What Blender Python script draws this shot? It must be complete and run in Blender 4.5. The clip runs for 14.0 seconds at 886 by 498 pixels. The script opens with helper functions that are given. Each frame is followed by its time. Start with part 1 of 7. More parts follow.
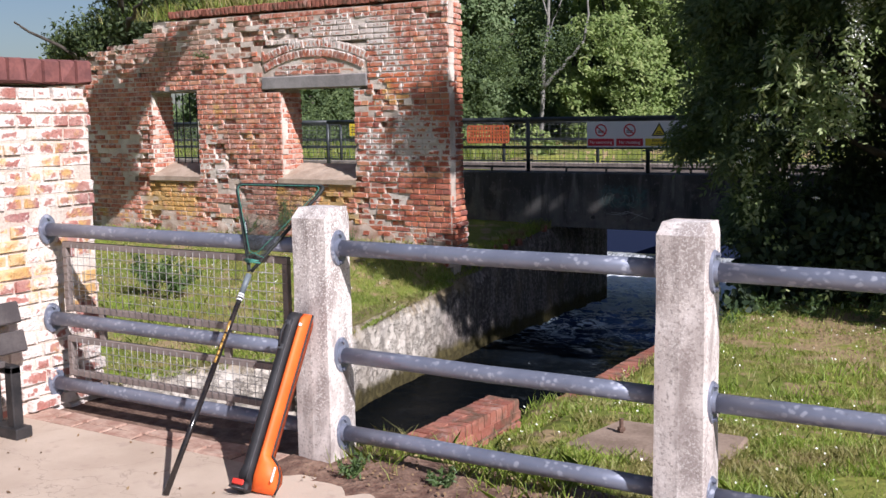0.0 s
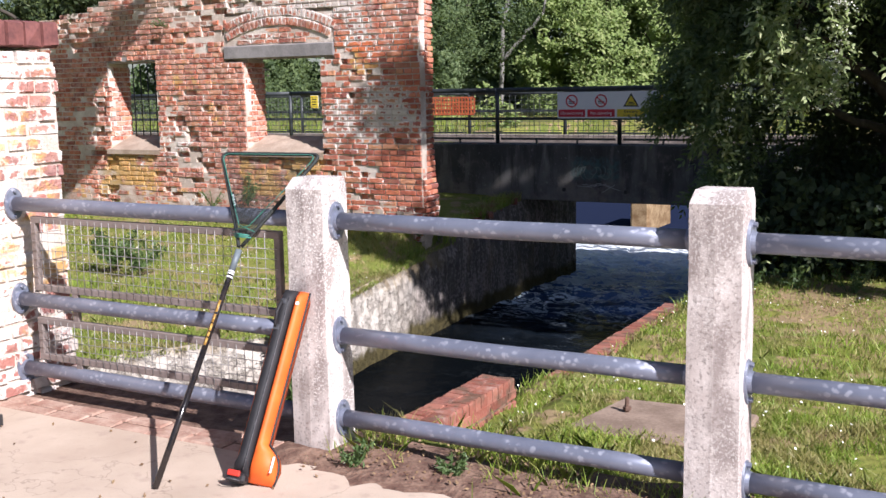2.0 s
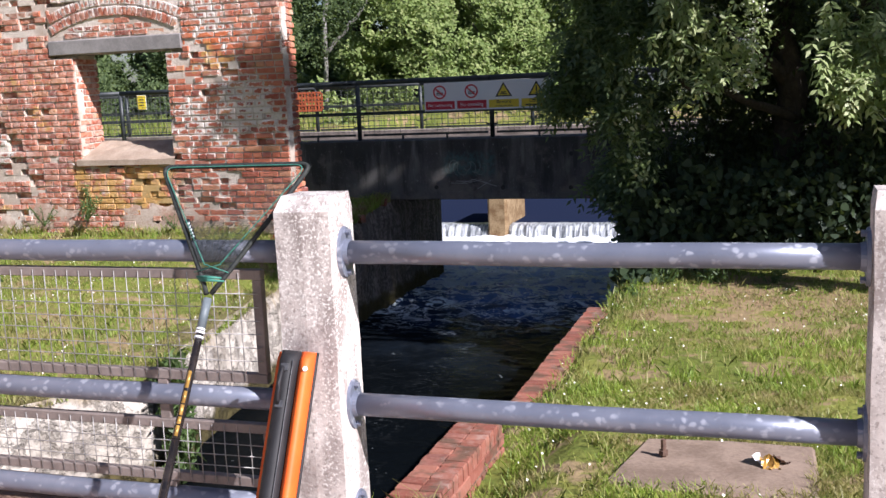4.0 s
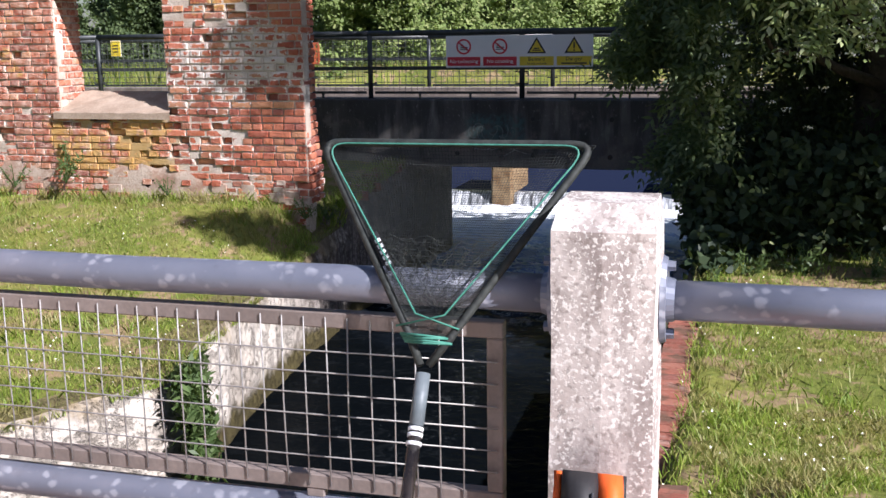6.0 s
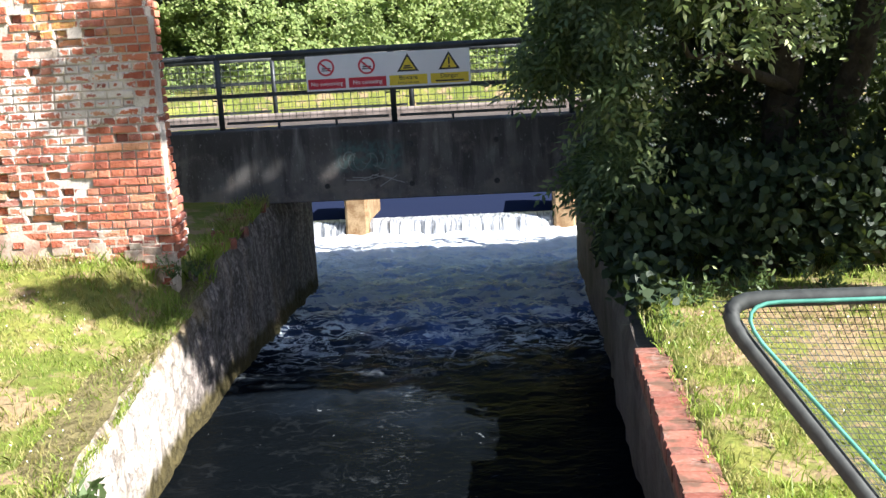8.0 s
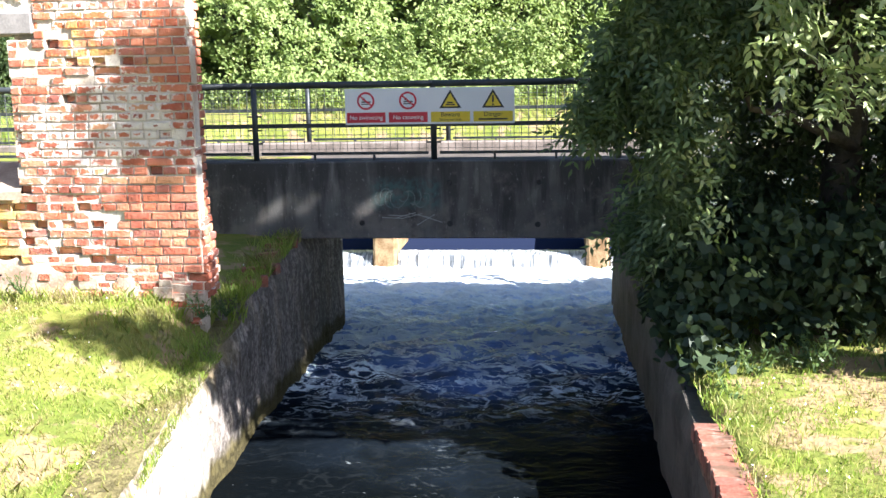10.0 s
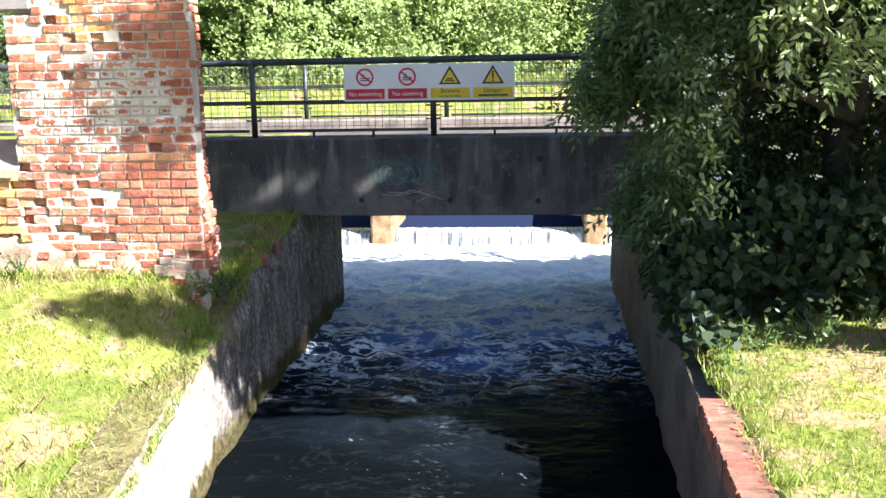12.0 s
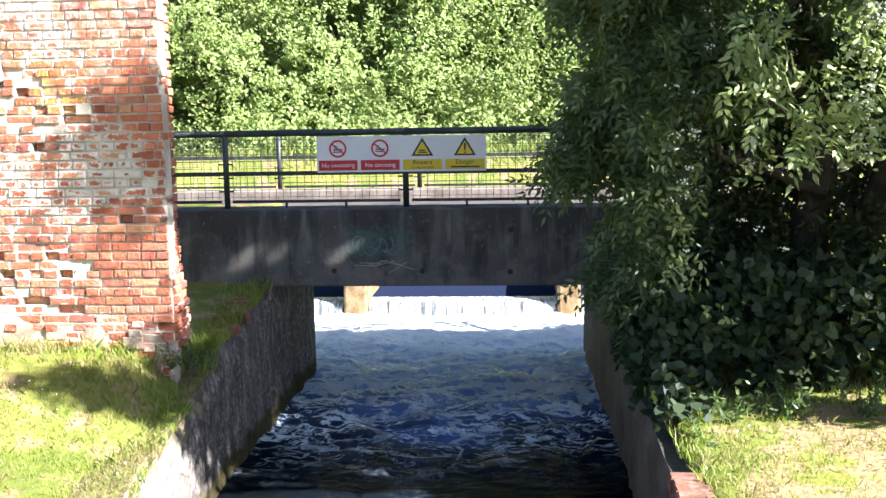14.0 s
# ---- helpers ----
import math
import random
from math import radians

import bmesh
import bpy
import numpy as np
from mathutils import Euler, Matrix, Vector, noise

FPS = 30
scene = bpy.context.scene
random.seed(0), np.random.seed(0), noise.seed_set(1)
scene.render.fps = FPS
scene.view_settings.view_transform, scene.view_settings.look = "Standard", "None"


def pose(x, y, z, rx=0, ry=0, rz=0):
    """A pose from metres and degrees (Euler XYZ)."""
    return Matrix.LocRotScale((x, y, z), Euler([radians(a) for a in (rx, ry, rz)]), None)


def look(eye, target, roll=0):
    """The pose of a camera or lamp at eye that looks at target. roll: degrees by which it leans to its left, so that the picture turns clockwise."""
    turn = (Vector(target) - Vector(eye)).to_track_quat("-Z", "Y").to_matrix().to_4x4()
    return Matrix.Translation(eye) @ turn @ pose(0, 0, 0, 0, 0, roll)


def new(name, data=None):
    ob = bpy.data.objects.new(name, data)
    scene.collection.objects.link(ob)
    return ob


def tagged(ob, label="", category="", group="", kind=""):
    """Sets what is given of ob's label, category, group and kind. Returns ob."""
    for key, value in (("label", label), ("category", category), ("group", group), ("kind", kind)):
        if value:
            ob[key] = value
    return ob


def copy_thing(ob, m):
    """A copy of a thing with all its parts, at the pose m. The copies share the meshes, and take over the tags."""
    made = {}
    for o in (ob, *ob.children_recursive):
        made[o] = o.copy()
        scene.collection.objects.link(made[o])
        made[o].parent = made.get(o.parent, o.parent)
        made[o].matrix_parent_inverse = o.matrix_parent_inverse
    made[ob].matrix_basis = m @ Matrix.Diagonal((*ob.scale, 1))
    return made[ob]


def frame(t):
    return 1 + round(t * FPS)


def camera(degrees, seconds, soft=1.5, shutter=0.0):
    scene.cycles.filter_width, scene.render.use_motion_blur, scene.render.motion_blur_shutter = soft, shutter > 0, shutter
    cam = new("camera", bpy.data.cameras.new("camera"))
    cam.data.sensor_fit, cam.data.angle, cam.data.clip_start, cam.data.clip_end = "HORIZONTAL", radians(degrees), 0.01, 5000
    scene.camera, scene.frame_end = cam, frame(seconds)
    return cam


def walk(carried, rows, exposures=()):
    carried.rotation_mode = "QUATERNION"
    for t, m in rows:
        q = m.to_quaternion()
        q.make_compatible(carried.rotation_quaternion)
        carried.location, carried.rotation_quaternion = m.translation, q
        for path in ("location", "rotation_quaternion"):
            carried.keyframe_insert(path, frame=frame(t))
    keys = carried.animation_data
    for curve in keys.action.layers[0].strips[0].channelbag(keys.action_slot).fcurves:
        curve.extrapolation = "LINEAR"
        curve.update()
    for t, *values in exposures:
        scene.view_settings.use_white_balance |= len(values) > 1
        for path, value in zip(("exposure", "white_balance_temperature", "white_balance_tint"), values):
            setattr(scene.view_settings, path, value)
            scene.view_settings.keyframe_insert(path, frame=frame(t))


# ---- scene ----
cam = camera(45.5, 14.0)
PATH = [
    (0, (3.089, -3.842, 1.636), (2.053, -2.149, 1.387), -0.9),
    (0.5, (3.08, -3.858, 1.641), (2.108, -2.122, 1.439), -1.0),
    (1, (3.033, -3.872, 1.631), (2.088, -2.122, 1.427), -0.6),
    (1.5, (2.928, -3.853, 1.615), (2.022, -2.092, 1.341), -0.7),
    (2, (2.73, -3.697, 1.591), (1.774, -1.966, 1.293), -1.0),
    (2.5, (2.517, -3.522, 1.596), (1.527, -1.812, 1.287), -2.0),
    (3, (2.203, -3.375, 1.576), (1.349, -1.588, 1.299), -3.4),
    (3.2, (2.063, -3.324, 1.585), (1.273, -1.509, 1.296), -3.3),
    (5.3, (0.62, -2.25, 1.541), (0.066, -0.359, 1.202), -2.5),
    (5.5, (0.517, -2.126, 1.544), (-0.077, -0.255, 1.16), -1.5),
    (6, (0.232, -1.884, 1.527), (-0.302, 0.003, 1.132), -0.8),
    (6.5, (-0.072, -1.654, 1.544), (-0.507, 0.231, 1.036), -2.9),
    (7, (-0.327, -1.346, 1.527), (-0.762, 0.555, 1.086), -3.1),
    (7.3, (-0.474, -1.197, 1.54), (-0.858, 0.716, 1.098), -0.7),
    (7.5, (-0.58, -1.082, 1.547), (-0.914, 0.854, 1.171), -2.2),
    (8, (-0.792, -0.789, 1.565), (-0.974, 1.166, 1.187), -3.3),
    (8.2, (-0.969, -0.617, 1.618), (-1.126, 1.346, 1.268), -2.4),
    (10.3, (-1.082, -0.392, 1.742), (-1.297, 1.567, 1.401), -0.9),
    (10.5, (-1.104, -0.39, 1.742), (-1.316, 1.569, 1.397), -0.7),
    (11, (-1.101, -0.391, 1.731), (-1.301, 1.567, 1.377), -0.8),
    (11.5, (-1.116, -0.378, 1.72), (-1.317, 1.579, 1.359), -1.0),
    (12, (-1.118, -0.376, 1.722), (-1.315, 1.578, 1.341), -1.2),
    (12.5, (-1.114, -0.356, 1.766), (-1.307, 1.609, 1.448), -1.3),
    (13, (-1.116, -0.355, 1.771), (-1.285, 1.624, 1.533), -1.2),
    (13.5, (-1.086, -0.375, 1.767), (-1.235, 1.606, 1.535), -0.9),
    (14, (-1.086, -0.371, 1.761), (-1.236, 1.606, 1.504), -1.0),
]
walk(cam, [(t, look(eye, target, roll)) for t, eye, target, roll in PATH],
     exposures=[(0, 0.58, 5700, 18), (2.0, 0.86, 5700, 18), (3.2, 0.84, 5700, 18), (5.3, 0.88, 5700, 19), (6.5, 0.92, 5700, 17), (7.0, 1.2, 5780, 16), (7.5, 1.42, 5850, 14), (8.2, 2.02, 5900, 12), (10.3, 2.35, 5800, 11), (14, 2.39, 5800, 11)])

# ---------- light ----------
SUN_TO = Vector((2.2, -1.0, 1.85)).normalized()
world = bpy.data.worlds.new("world")
scene.world = world
world.use_nodes = True
wnt = world.node_tree
sky = wnt.nodes.new("ShaderNodeTexSky")
sky.sky_type = "NISHITA"
sky.sun_disc = False
sky.sun_elevation = math.asin(SUN_TO.z)
sky.sun_rotation = math.atan2(SUN_TO.x, SUN_TO.y)
wbg = wnt.nodes["Background"]
wbg.inputs["Strength"].default_value = 0.042
wnt.links.new(sky.outputs["Color"], wbg.inputs["Color"])
sun_data = bpy.data.lights.new("sun", "SUN")
sun_data.energy = 5.0
sun_data.angle = radians(0.55)
sun_data.color = (1.0, 0.93, 0.82)
sun = new("sun", sun_data)
sun.matrix_world = look(SUN_TO * 60, (0, 0, 0))


# ---------- node helpers ----------
class Nodes:
    """A material under construction."""

    def __init__(self, name, rough=0.8, metal=0.0, spec=0.5):
        self.m = bpy.data.materials.new(name)
        self.m.use_nodes = True
        self.t = self.m.node_tree
        self.b = self.t.nodes["Principled BSDF"]
        self.b.inputs["Roughness"].default_value = rough
        self.b.inputs["Metallic"].default_value = metal
        self.b.inputs["Specular IOR Level"].default_value = spec
        self.pos = self.add("ShaderNodeNewGeometry").outputs["Position"]

    def add(self, kind):
        return self.t.nodes.new(kind)

    def put(self, value, socket):
        if isinstance(value, (int, float)):
            socket.default_value = value
        elif isinstance(value, tuple):
            socket.default_value = value if len(value) == 4 or socket.type == "VECTOR" else (*value, 1)
        else:
            self.t.links.new(value, socket)

    def noise(self, scale, detail=4.0, vec=None, rough=0.55, color=False, stretch=None):
        n = self.add("ShaderNodeTexNoise")
        n.inputs["Scale"].default_value = scale
        n.inputs["Detail"].default_value = detail
        n.inputs["Roughness"].default_value = rough
        src = vec or self.pos
        if stretch:
            mp = self.add("ShaderNodeMapping")
            mp.inputs["Scale"].default_value = stretch
            self.t.links.new(src, mp.inputs["Vector"])
            src = mp.outputs["Vector"]
        self.t.links.new(src, n.inputs["Vector"])
        return n.outputs["Color" if color else "Fac"]

    def step(self, v, lo, hi, a=0.0, b=1.0):
        n = self.add("ShaderNodeMapRange")
        n.interpolation_type = "SMOOTHSTEP"
        self.put(v, n.inputs["Value"])
        for key, val in (("From Min", lo), ("From Max", hi), ("To Min", a), ("To Max", b)):
            n.inputs[key].default_value = val
        return n.outputs["Result"]

    def math(self, op, a, b=0.0):
        n = self.add("ShaderNodeMath")
        n.operation = op
        self.put(a, n.inputs[0])
        self.put(b, n.inputs[1])
        return n.outputs["Value"]

    def mix(self, fac, a, b):
        n = self.add("ShaderNodeMix")
        n.data_type = "RGBA"
        self.put(fac, n.inputs["Factor"])
        self.put(a, n.inputs[6])
        self.put(b, n.inputs[7])
        return n.outputs[2]

    def ramp(self, fac, stops):
        n = self.add("ShaderNodeValToRGB")
        el = n.color_ramp.elements
        while len(el) < len(stops):
            el.new(0.5)
        for e, (p, c) in zip(el, stops):
            e.position, e.color = p, (*c, 1)
        self.put(fac, n.inputs["Fac"])
        return n.outputs["Color"]

    def xyz(self, vec=None):
        n = self.add("ShaderNodeSeparateXYZ")
        self.t.links.new(vec or self.pos, n.inputs[0])
        return n.outputs

    def rand(self):
        """A number per piece: an object of its own, or an island of a joined mesh."""
        o = self.add("ShaderNodeObjectInfo").outputs["Random"]
        g = self.add("ShaderNodeNewGeometry").outputs["Random Per Island"]
        return self.math("FRACT", self.math("ADD", o, g))

    def band(self, v, lo, hi, soft):
        return self.math("MULTIPLY", self.step(v, lo - soft, lo + soft), self.step(v, hi - soft, hi + soft, 1.0, 0.0))

    def bump(self, height, strength=0.4, dist=0.01):
        n = self.add("ShaderNodeBump")
        n.inputs["Strength"].default_value = strength
        n.inputs["Distance"].default_value = dist
        self.put(height, n.inputs["Height"])
        self.t.links.new(n.outputs["Normal"], self.b.inputs["Normal"])

    def color(self, c):
        self.put(c, self.b.inputs["Base Color"])
        return self

    def done(self):
        return self.m


def plain(name, c1, c2, scale=8.0, rough=0.8, metal=0.0, bump=0.3, fine=90.0, dist=0.004, local=False):
    n = Nodes(name, rough, metal)
    vec = n.add("ShaderNodeTexCoord").outputs["Object"] if local else None
    a, b = n.noise(scale, 5, vec), n.noise(fine, 3, vec)
    n.color(n.mix(n.step(n.math("ADD", n.math("MULTIPLY", a, 0.7), n.math("MULTIPLY", b, 0.3)), 0.35, 0.65), c1, c2))
    if bump:
        n.bump(n.math("ADD", a, n.math("MULTIPLY", b, 0.5)), bump, dist)
    return n.done()


# ---------- materials ----------
def brick_material(name, lime_more=0.0, painted=False):
    n = Nodes(name, 0.9, spec=0.2)
    x, y, z = n.xyz()
    r = n.rand()
    base = n.ramp(r, [(0.0, (0.31, 0.075, 0.045)), (0.2, (0.47, 0.145, 0.075)), (0.42, (0.55, 0.20, 0.12)),
                      (0.6, (0.42, 0.12, 0.07)), (0.78, (0.24, 0.08, 0.065)), (0.92, (0.62, 0.29, 0.15)), (1.0, (0.36, 0.15, 0.12))])
    grain = n.noise(55, 4)
    base = n.mix(n.step(grain, 0.4, 0.8, 0.0, 0.22), base, (0.56, 0.24, 0.13))
    dusty = n.step(n.noise(13, 5, rough=0.7), 0.40, 0.64, 0.0, 0.6)
    if not painted:
        dusty = n.math("MULTIPLY", dusty, n.math("MAXIMUM", n.step(x, -5.7, -5.2, 1.0, 0.15), n.step(z, 1.9, 2.4, 0.15, 0.9)))
    base = n.mix(dusty, base, (0.74, 0.53, 0.43))
    sooty = n.step(n.noise(2.3, 5), 0.52, 0.68, 0.0, 0.5)
    base = n.mix(sooty, base, (0.20, 0.075, 0.06))
    if not painted:
        # orange weeping below the coping and flaking grey under the wall top
        rust = n.math("MULTIPLY", n.math("MULTIPLY", n.band(x, -5.1, -4.1, 0.25), n.band(z, 2.0, 2.32, 0.1)), n.step(n.noise(3.5, 4), 0.36, 0.55, 0, 0.8))
        base = n.mix(rust, base, (0.62, 0.17, 0.06))
        bare = n.math("MULTIPLY", n.math("MULTIPLY", n.step(x, -7.5, -6.7, 1, 0), n.step(z, 2.3, 2.7)), n.step(n.noise(5, 5), 0.38, 0.56, 0, 0.75))
        base = n.mix(bare, base, (0.34, 0.26, 0.20))
    if painted:
        base = n.mix(0.62, base, (0.33, 0.17, 0.16))
    big, mid, fine = n.noise(1.5, 4), n.noise(6.5, 5), n.noise(38, 4)
    edge = n.math("ADD", n.math("ADD", n.math("MULTIPLY", big, 0.5), n.math("MULTIPLY", mid, 0.5)), n.math("MULTIPLY", fine, 0.45))
    if painted:
        zone = n.math("ADD", 0.08 + lime_more, n.math("MULTIPLY", n.step(n.noise(2.6, 4), 0.4, 0.6), 0.16))
    else:
        za = n.math("MULTIPLY", n.band(x, -6.95, -4.75, 0.35), n.math("ADD", n.band(z, 2.58, 2.98, 0.10), n.math("MULTIPLY", n.band(z, 2.2, 2.58, 0.05), 0.35)))
        zb = n.math("MULTIPLY", n.band(x, -5.42, -4.0, 0.2), n.band(z, 1.02, 1.75, 0.25))
        zc = n.math("MULTIPLY", n.band(x, -5.0, -4.0, 0.3), n.band(z, 0.12, 0.5, 0.15))
        ze = n.math("MULTIPLY", n.band(x, -8.3, -7.5, 0.3), n.band(z, 0.6, 1.1, 0.2))
        zd = n.math("MULTIPLY", n.step(x, -3.97, -3.88), n.step(z, 2.3, 2.8, 1, 0))
        zone = n.math("ADD", n.math("ADD", n.math("MULTIPLY", za, 0.27), n.math("ADD", n.math("MULTIPLY", zb, 0.12), n.math("MULTIPLY", n.math("MULTIPLY", n.band(x, -5.4, -4.3, 0.2), n.band(z, 0.9, 2.9, 0.2)), 0.05))),
                      n.math("ADD", n.math("MULTIPLY", zc, 0.06), n.math("ADD", n.math("MULTIPLY", zd, 0.06), n.math("MULTIPLY", ze, 0.1))))
    rim = n.add("ShaderNodeAttribute")
    rim.attribute_name = "rim"
    edge = n.math("ADD", edge, n.math("MULTIPLY", n.math("SUBTRACT", rim.outputs["Fac"], 0.5), 0.27))
    lime = n.step(n.math("ADD", edge, zone), 0.86, 0.94)
    lime_col = n.mix(n.noise(17, 3), (0.80, 0.74, 0.68), (0.56, 0.45, 0.40))
    col = n.mix(lime, base, lime_col)
    # yellow lichen
    if painted:
        lz = n.math("ADD", 0.03, n.math("MULTIPLY", n.band(z, 0.45, 1.6, 0.3), 0.16))
    else:
        l1 = n.math("MULTIPLY", n.band(x, -6.85, -5.3, 0.15), n.band(z, 0.15, 0.8, 0.12))
        l2 = n.math("MULTIPLY", n.band(x, -9.4, -8.25, 0.15), n.band(z, 0.2, 0.78, 0.1))
        l3 = n.math("MULTIPLY", n.band(x, -8.2, -6.95, 0.3), n.band(z, 1.1, 2.1, 0.3))
        l4 = n.math("MULTIPLY", n.band(x, -11.0, -7.1, 0.3), n.band(z, -0.2, 0.32, 0.1))
        l5 = n.math("MULTIPLY", n.band(x, -5.3, -4.0, 0.3), n.band(z, 1.7, 2.15, 0.2))
        lz = n.math("ADD", n.math("MULTIPLY", n.math("ADD", l1, l2), 0.26), n.math("MULTIPLY", n.math("ADD", l5, n.math("ADD", l3, l4)), 0.14))
    lich = n.step(n.math("ADD", n.noise(4.2, 5, rough=0.65), lz), 0.66, 0.78, 0.0, 0.72)
    col = n.mix(lich, col, n.mix(n.noise(26, 3), (0.66, 0.46, 0.12), (0.50, 0.28, 0.10)))
    n.color(col)
    n.bump(n.math("ADD", grain, n.math("ADD", n.math("MULTIPLY", mid, 0.8), n.math("MULTIPLY", fine, 0.8))), 0.9, 0.012)
    return n.done()


M_BRICK = brick_material("old_red_brick")
M_PAINTED = brick_material("painted_brick", 0.02, True)
M_CAP = plain("purple_cap_brick", (0.12, 0.045, 0.042), (0.23, 0.085, 0.072), 7, 0.8, 0, 0.6, 45, 0.006)


def mortar_material():
    n = Nodes("lime_mortar", 0.95, spec=0.15)
    a, b = n.noise(3, 5), n.noise(60, 4)
    c = n.mix(n.step(a, 0.35, 0.65), (0.50, 0.41, 0.34), (0.72, 0.64, 0.56))
    c = n.mix(n.step(b, 0.45, 0.75, 0.0, 0.6), c, (0.33, 0.24, 0.18))
    x, y, z = n.xyz()
    under = n.math("ADD", n.band(x, -6.85, -5.3, 0.2), n.band(x, -9.4, -8.25, 0.2))
    grown = n.math("MULTIPLY", n.math("MULTIPLY", under, n.band(z, 0.1, 0.8, 0.15)), n.step(n.noise(4.2, 5), 0.32, 0.5, 0, 0.85))
    c = n.mix(grown, c, (0.46, 0.29, 0.09))
    n.color(c)
    n.bump(b, 0.8, 0.01)
    return n.done()


M_MORTAR = mortar_material()


def kerb_brick_material():
    n = Nodes("red_kerb_brick", 0.85, spec=0.25)
    base = n.ramp(n.rand(), [(0.0, (0.20, 0.066, 0.046)), (0.4, (0.28, 0.098, 0.066)), (0.75, (0.33, 0.135, 0.092)), (1.0, (0.23, 0.09, 0.068))])
    g = n.noise(45, 4)
    c = n.mix(n.step(g, 0.4, 0.75, 0, 0.25), base, (0.42, 0.26, 0.20))
    c = n.mix(n.step(n.noise(7, 5), 0.46, 0.64, 0, 0.8), c, (0.11, 0.075, 0.05))
    c = n.mix(n.step(n.noise(6, 6, rough=0.7), 0.54, 0.68, 0, 0.5), c, (0.40, 0.30, 0.25))
    n.color(c)
    n.bump(g, 0.6, 0.006)
    return n.done()


M_KERB = kerb_brick_material()


M_EDGING = plain("worn_pink_edging_brick", (0.30, 0.165, 0.12), (0.47, 0.33, 0.255), 9, 0.92, 0, 0.7, 60, 0.008)


def post_concrete():
    n = Nodes("weathered_post_concrete", 0.9, spec=0.2)
    tc = n.add("ShaderNodeTexCoord").outputs["Object"]
    a, f = n.noise(5, 5), n.noise(70, 3)
    c = n.mix(n.step(a, 0.35, 0.7), (0.52, 0.455, 0.42), (0.72, 0.655, 0.615))
    c = n.mix(n.step(n.noise(9, 5, stretch=(1, 1, 0.35)), 0.42, 0.62, 0, 0.75), c, (0.25, 0.205, 0.19))
    h = n.xyz(tc)[2]
    fleck = n.math("MULTIPLY", n.step(n.noise(105, 3, rough=0.6), 0.52, 0.60), n.step(n.math("ADD", n.noise(7, 4, stretch=(1, 1, 0.3)), n.math("MULTIPLY", h, 0.16)), 0.46, 0.66))
    c = n.mix(n.math("MULTIPLY", fleck, n.step(n.xyz()[0], 0.6, 1.2, 0.9, 0.45)), c, (0.80, 0.76, 0.72))
    c = n.mix(n.step(n.noise(60, 4, rough=0.65), 0.53, 0.64, 0, 0.65), c, (0.24, 0.20, 0.18))
    c = n.mix(n.step(f, 0.6, 0.75, 0, 0.5), c, (0.20, 0.16, 0.14))
    n.color(c)
    n.bump(n.math("ADD", n.math("MULTIPLY", fleck, 0.2), n.math("ADD", f, a)), 0.4, 0.003)
    return n.done()


M_POST = post_concrete()


def galvanised():
    n = Nodes("galvanised_steel", 0.38, 0.35)
    tc = n.add("ShaderNodeTexCoord").outputs["Object"]
    a = n.noise(7, 4)
    vor = n.add("ShaderNodeTexVoronoi")
    vor.inputs["Scale"].default_value = 30
    mp = n.add("ShaderNodeMapping")
    mp.inputs["Scale"].default_value = (0.9, 1.2, 1.2)
    warp = n.add("ShaderNodeVectorMath")
    warp.operation = "ADD"
    n.t.links.new(n.pos, warp.inputs[0])
    nz = n.add("ShaderNodeVectorMath")
    nz.operation = "SCALE"
    nz.inputs["Scale"].default_value = 0.05
    n.t.links.new(n.noise(16, 3, color=True), nz.inputs[0])
    n.t.links.new(nz.outputs[0], warp.inputs[1])
    n.t.links.new(warp.outputs[0], mp.inputs["Vector"])
    n.t.links.new(mp.outputs["Vector"], vor.inputs["Vector"])
    blob = n.step(vor.outputs["Distance"], 0.20, 0.42, 1, 0)
    keep = n.step(n.noise(11, 3), 0.38, 0.55)
    blob = n.math("MULTIPLY", blob, keep)
    c = n.mix(a, (0.13, 0.145, 0.20), (0.27, 0.285, 0.35))
    c = n.mix(n.step(n.noise(30, 4), 0.55, 0.75, 0, 0.35), c, (0.15, 0.155, 0.19))
    c = n.mix(n.math("MULTIPLY", blob, 0.36), c, (0.62, 0.63, 0.70))
    n.color(c)
    n.put(n.math("ADD", n.math("MULTIPLY", blob, 0.25), 0.4), n.b.inputs["Roughness"])
    n.bump(n.noise(60, 3), 0.12, 0.002)
    return n.done()


M_GALV = galvanised()
M_FRAMEBAR = plain("dull_brown_grey_paint", (0.17, 0.138, 0.124), (0.25, 0.205, 0.185), 9, 0.6, 0.0, 0.2)
M_WIRE = plain("weathered_wire", (0.27, 0.26, 0.25), (0.42, 0.40, 0.39), 30, 0.5, 0.4, 0.0)
M_RAIL = plain("dark_green_black_rail_paint", (0.018, 0.024, 0.026), (0.05, 0.055, 0.06), 6, 0.45, 0.0, 0.1)
M_MESHRAIL = plain("dark_mesh_wire", (0.05, 0.055, 0.055), (0.09, 0.095, 0.09), 20, 0.5, 0.0, 0.0)


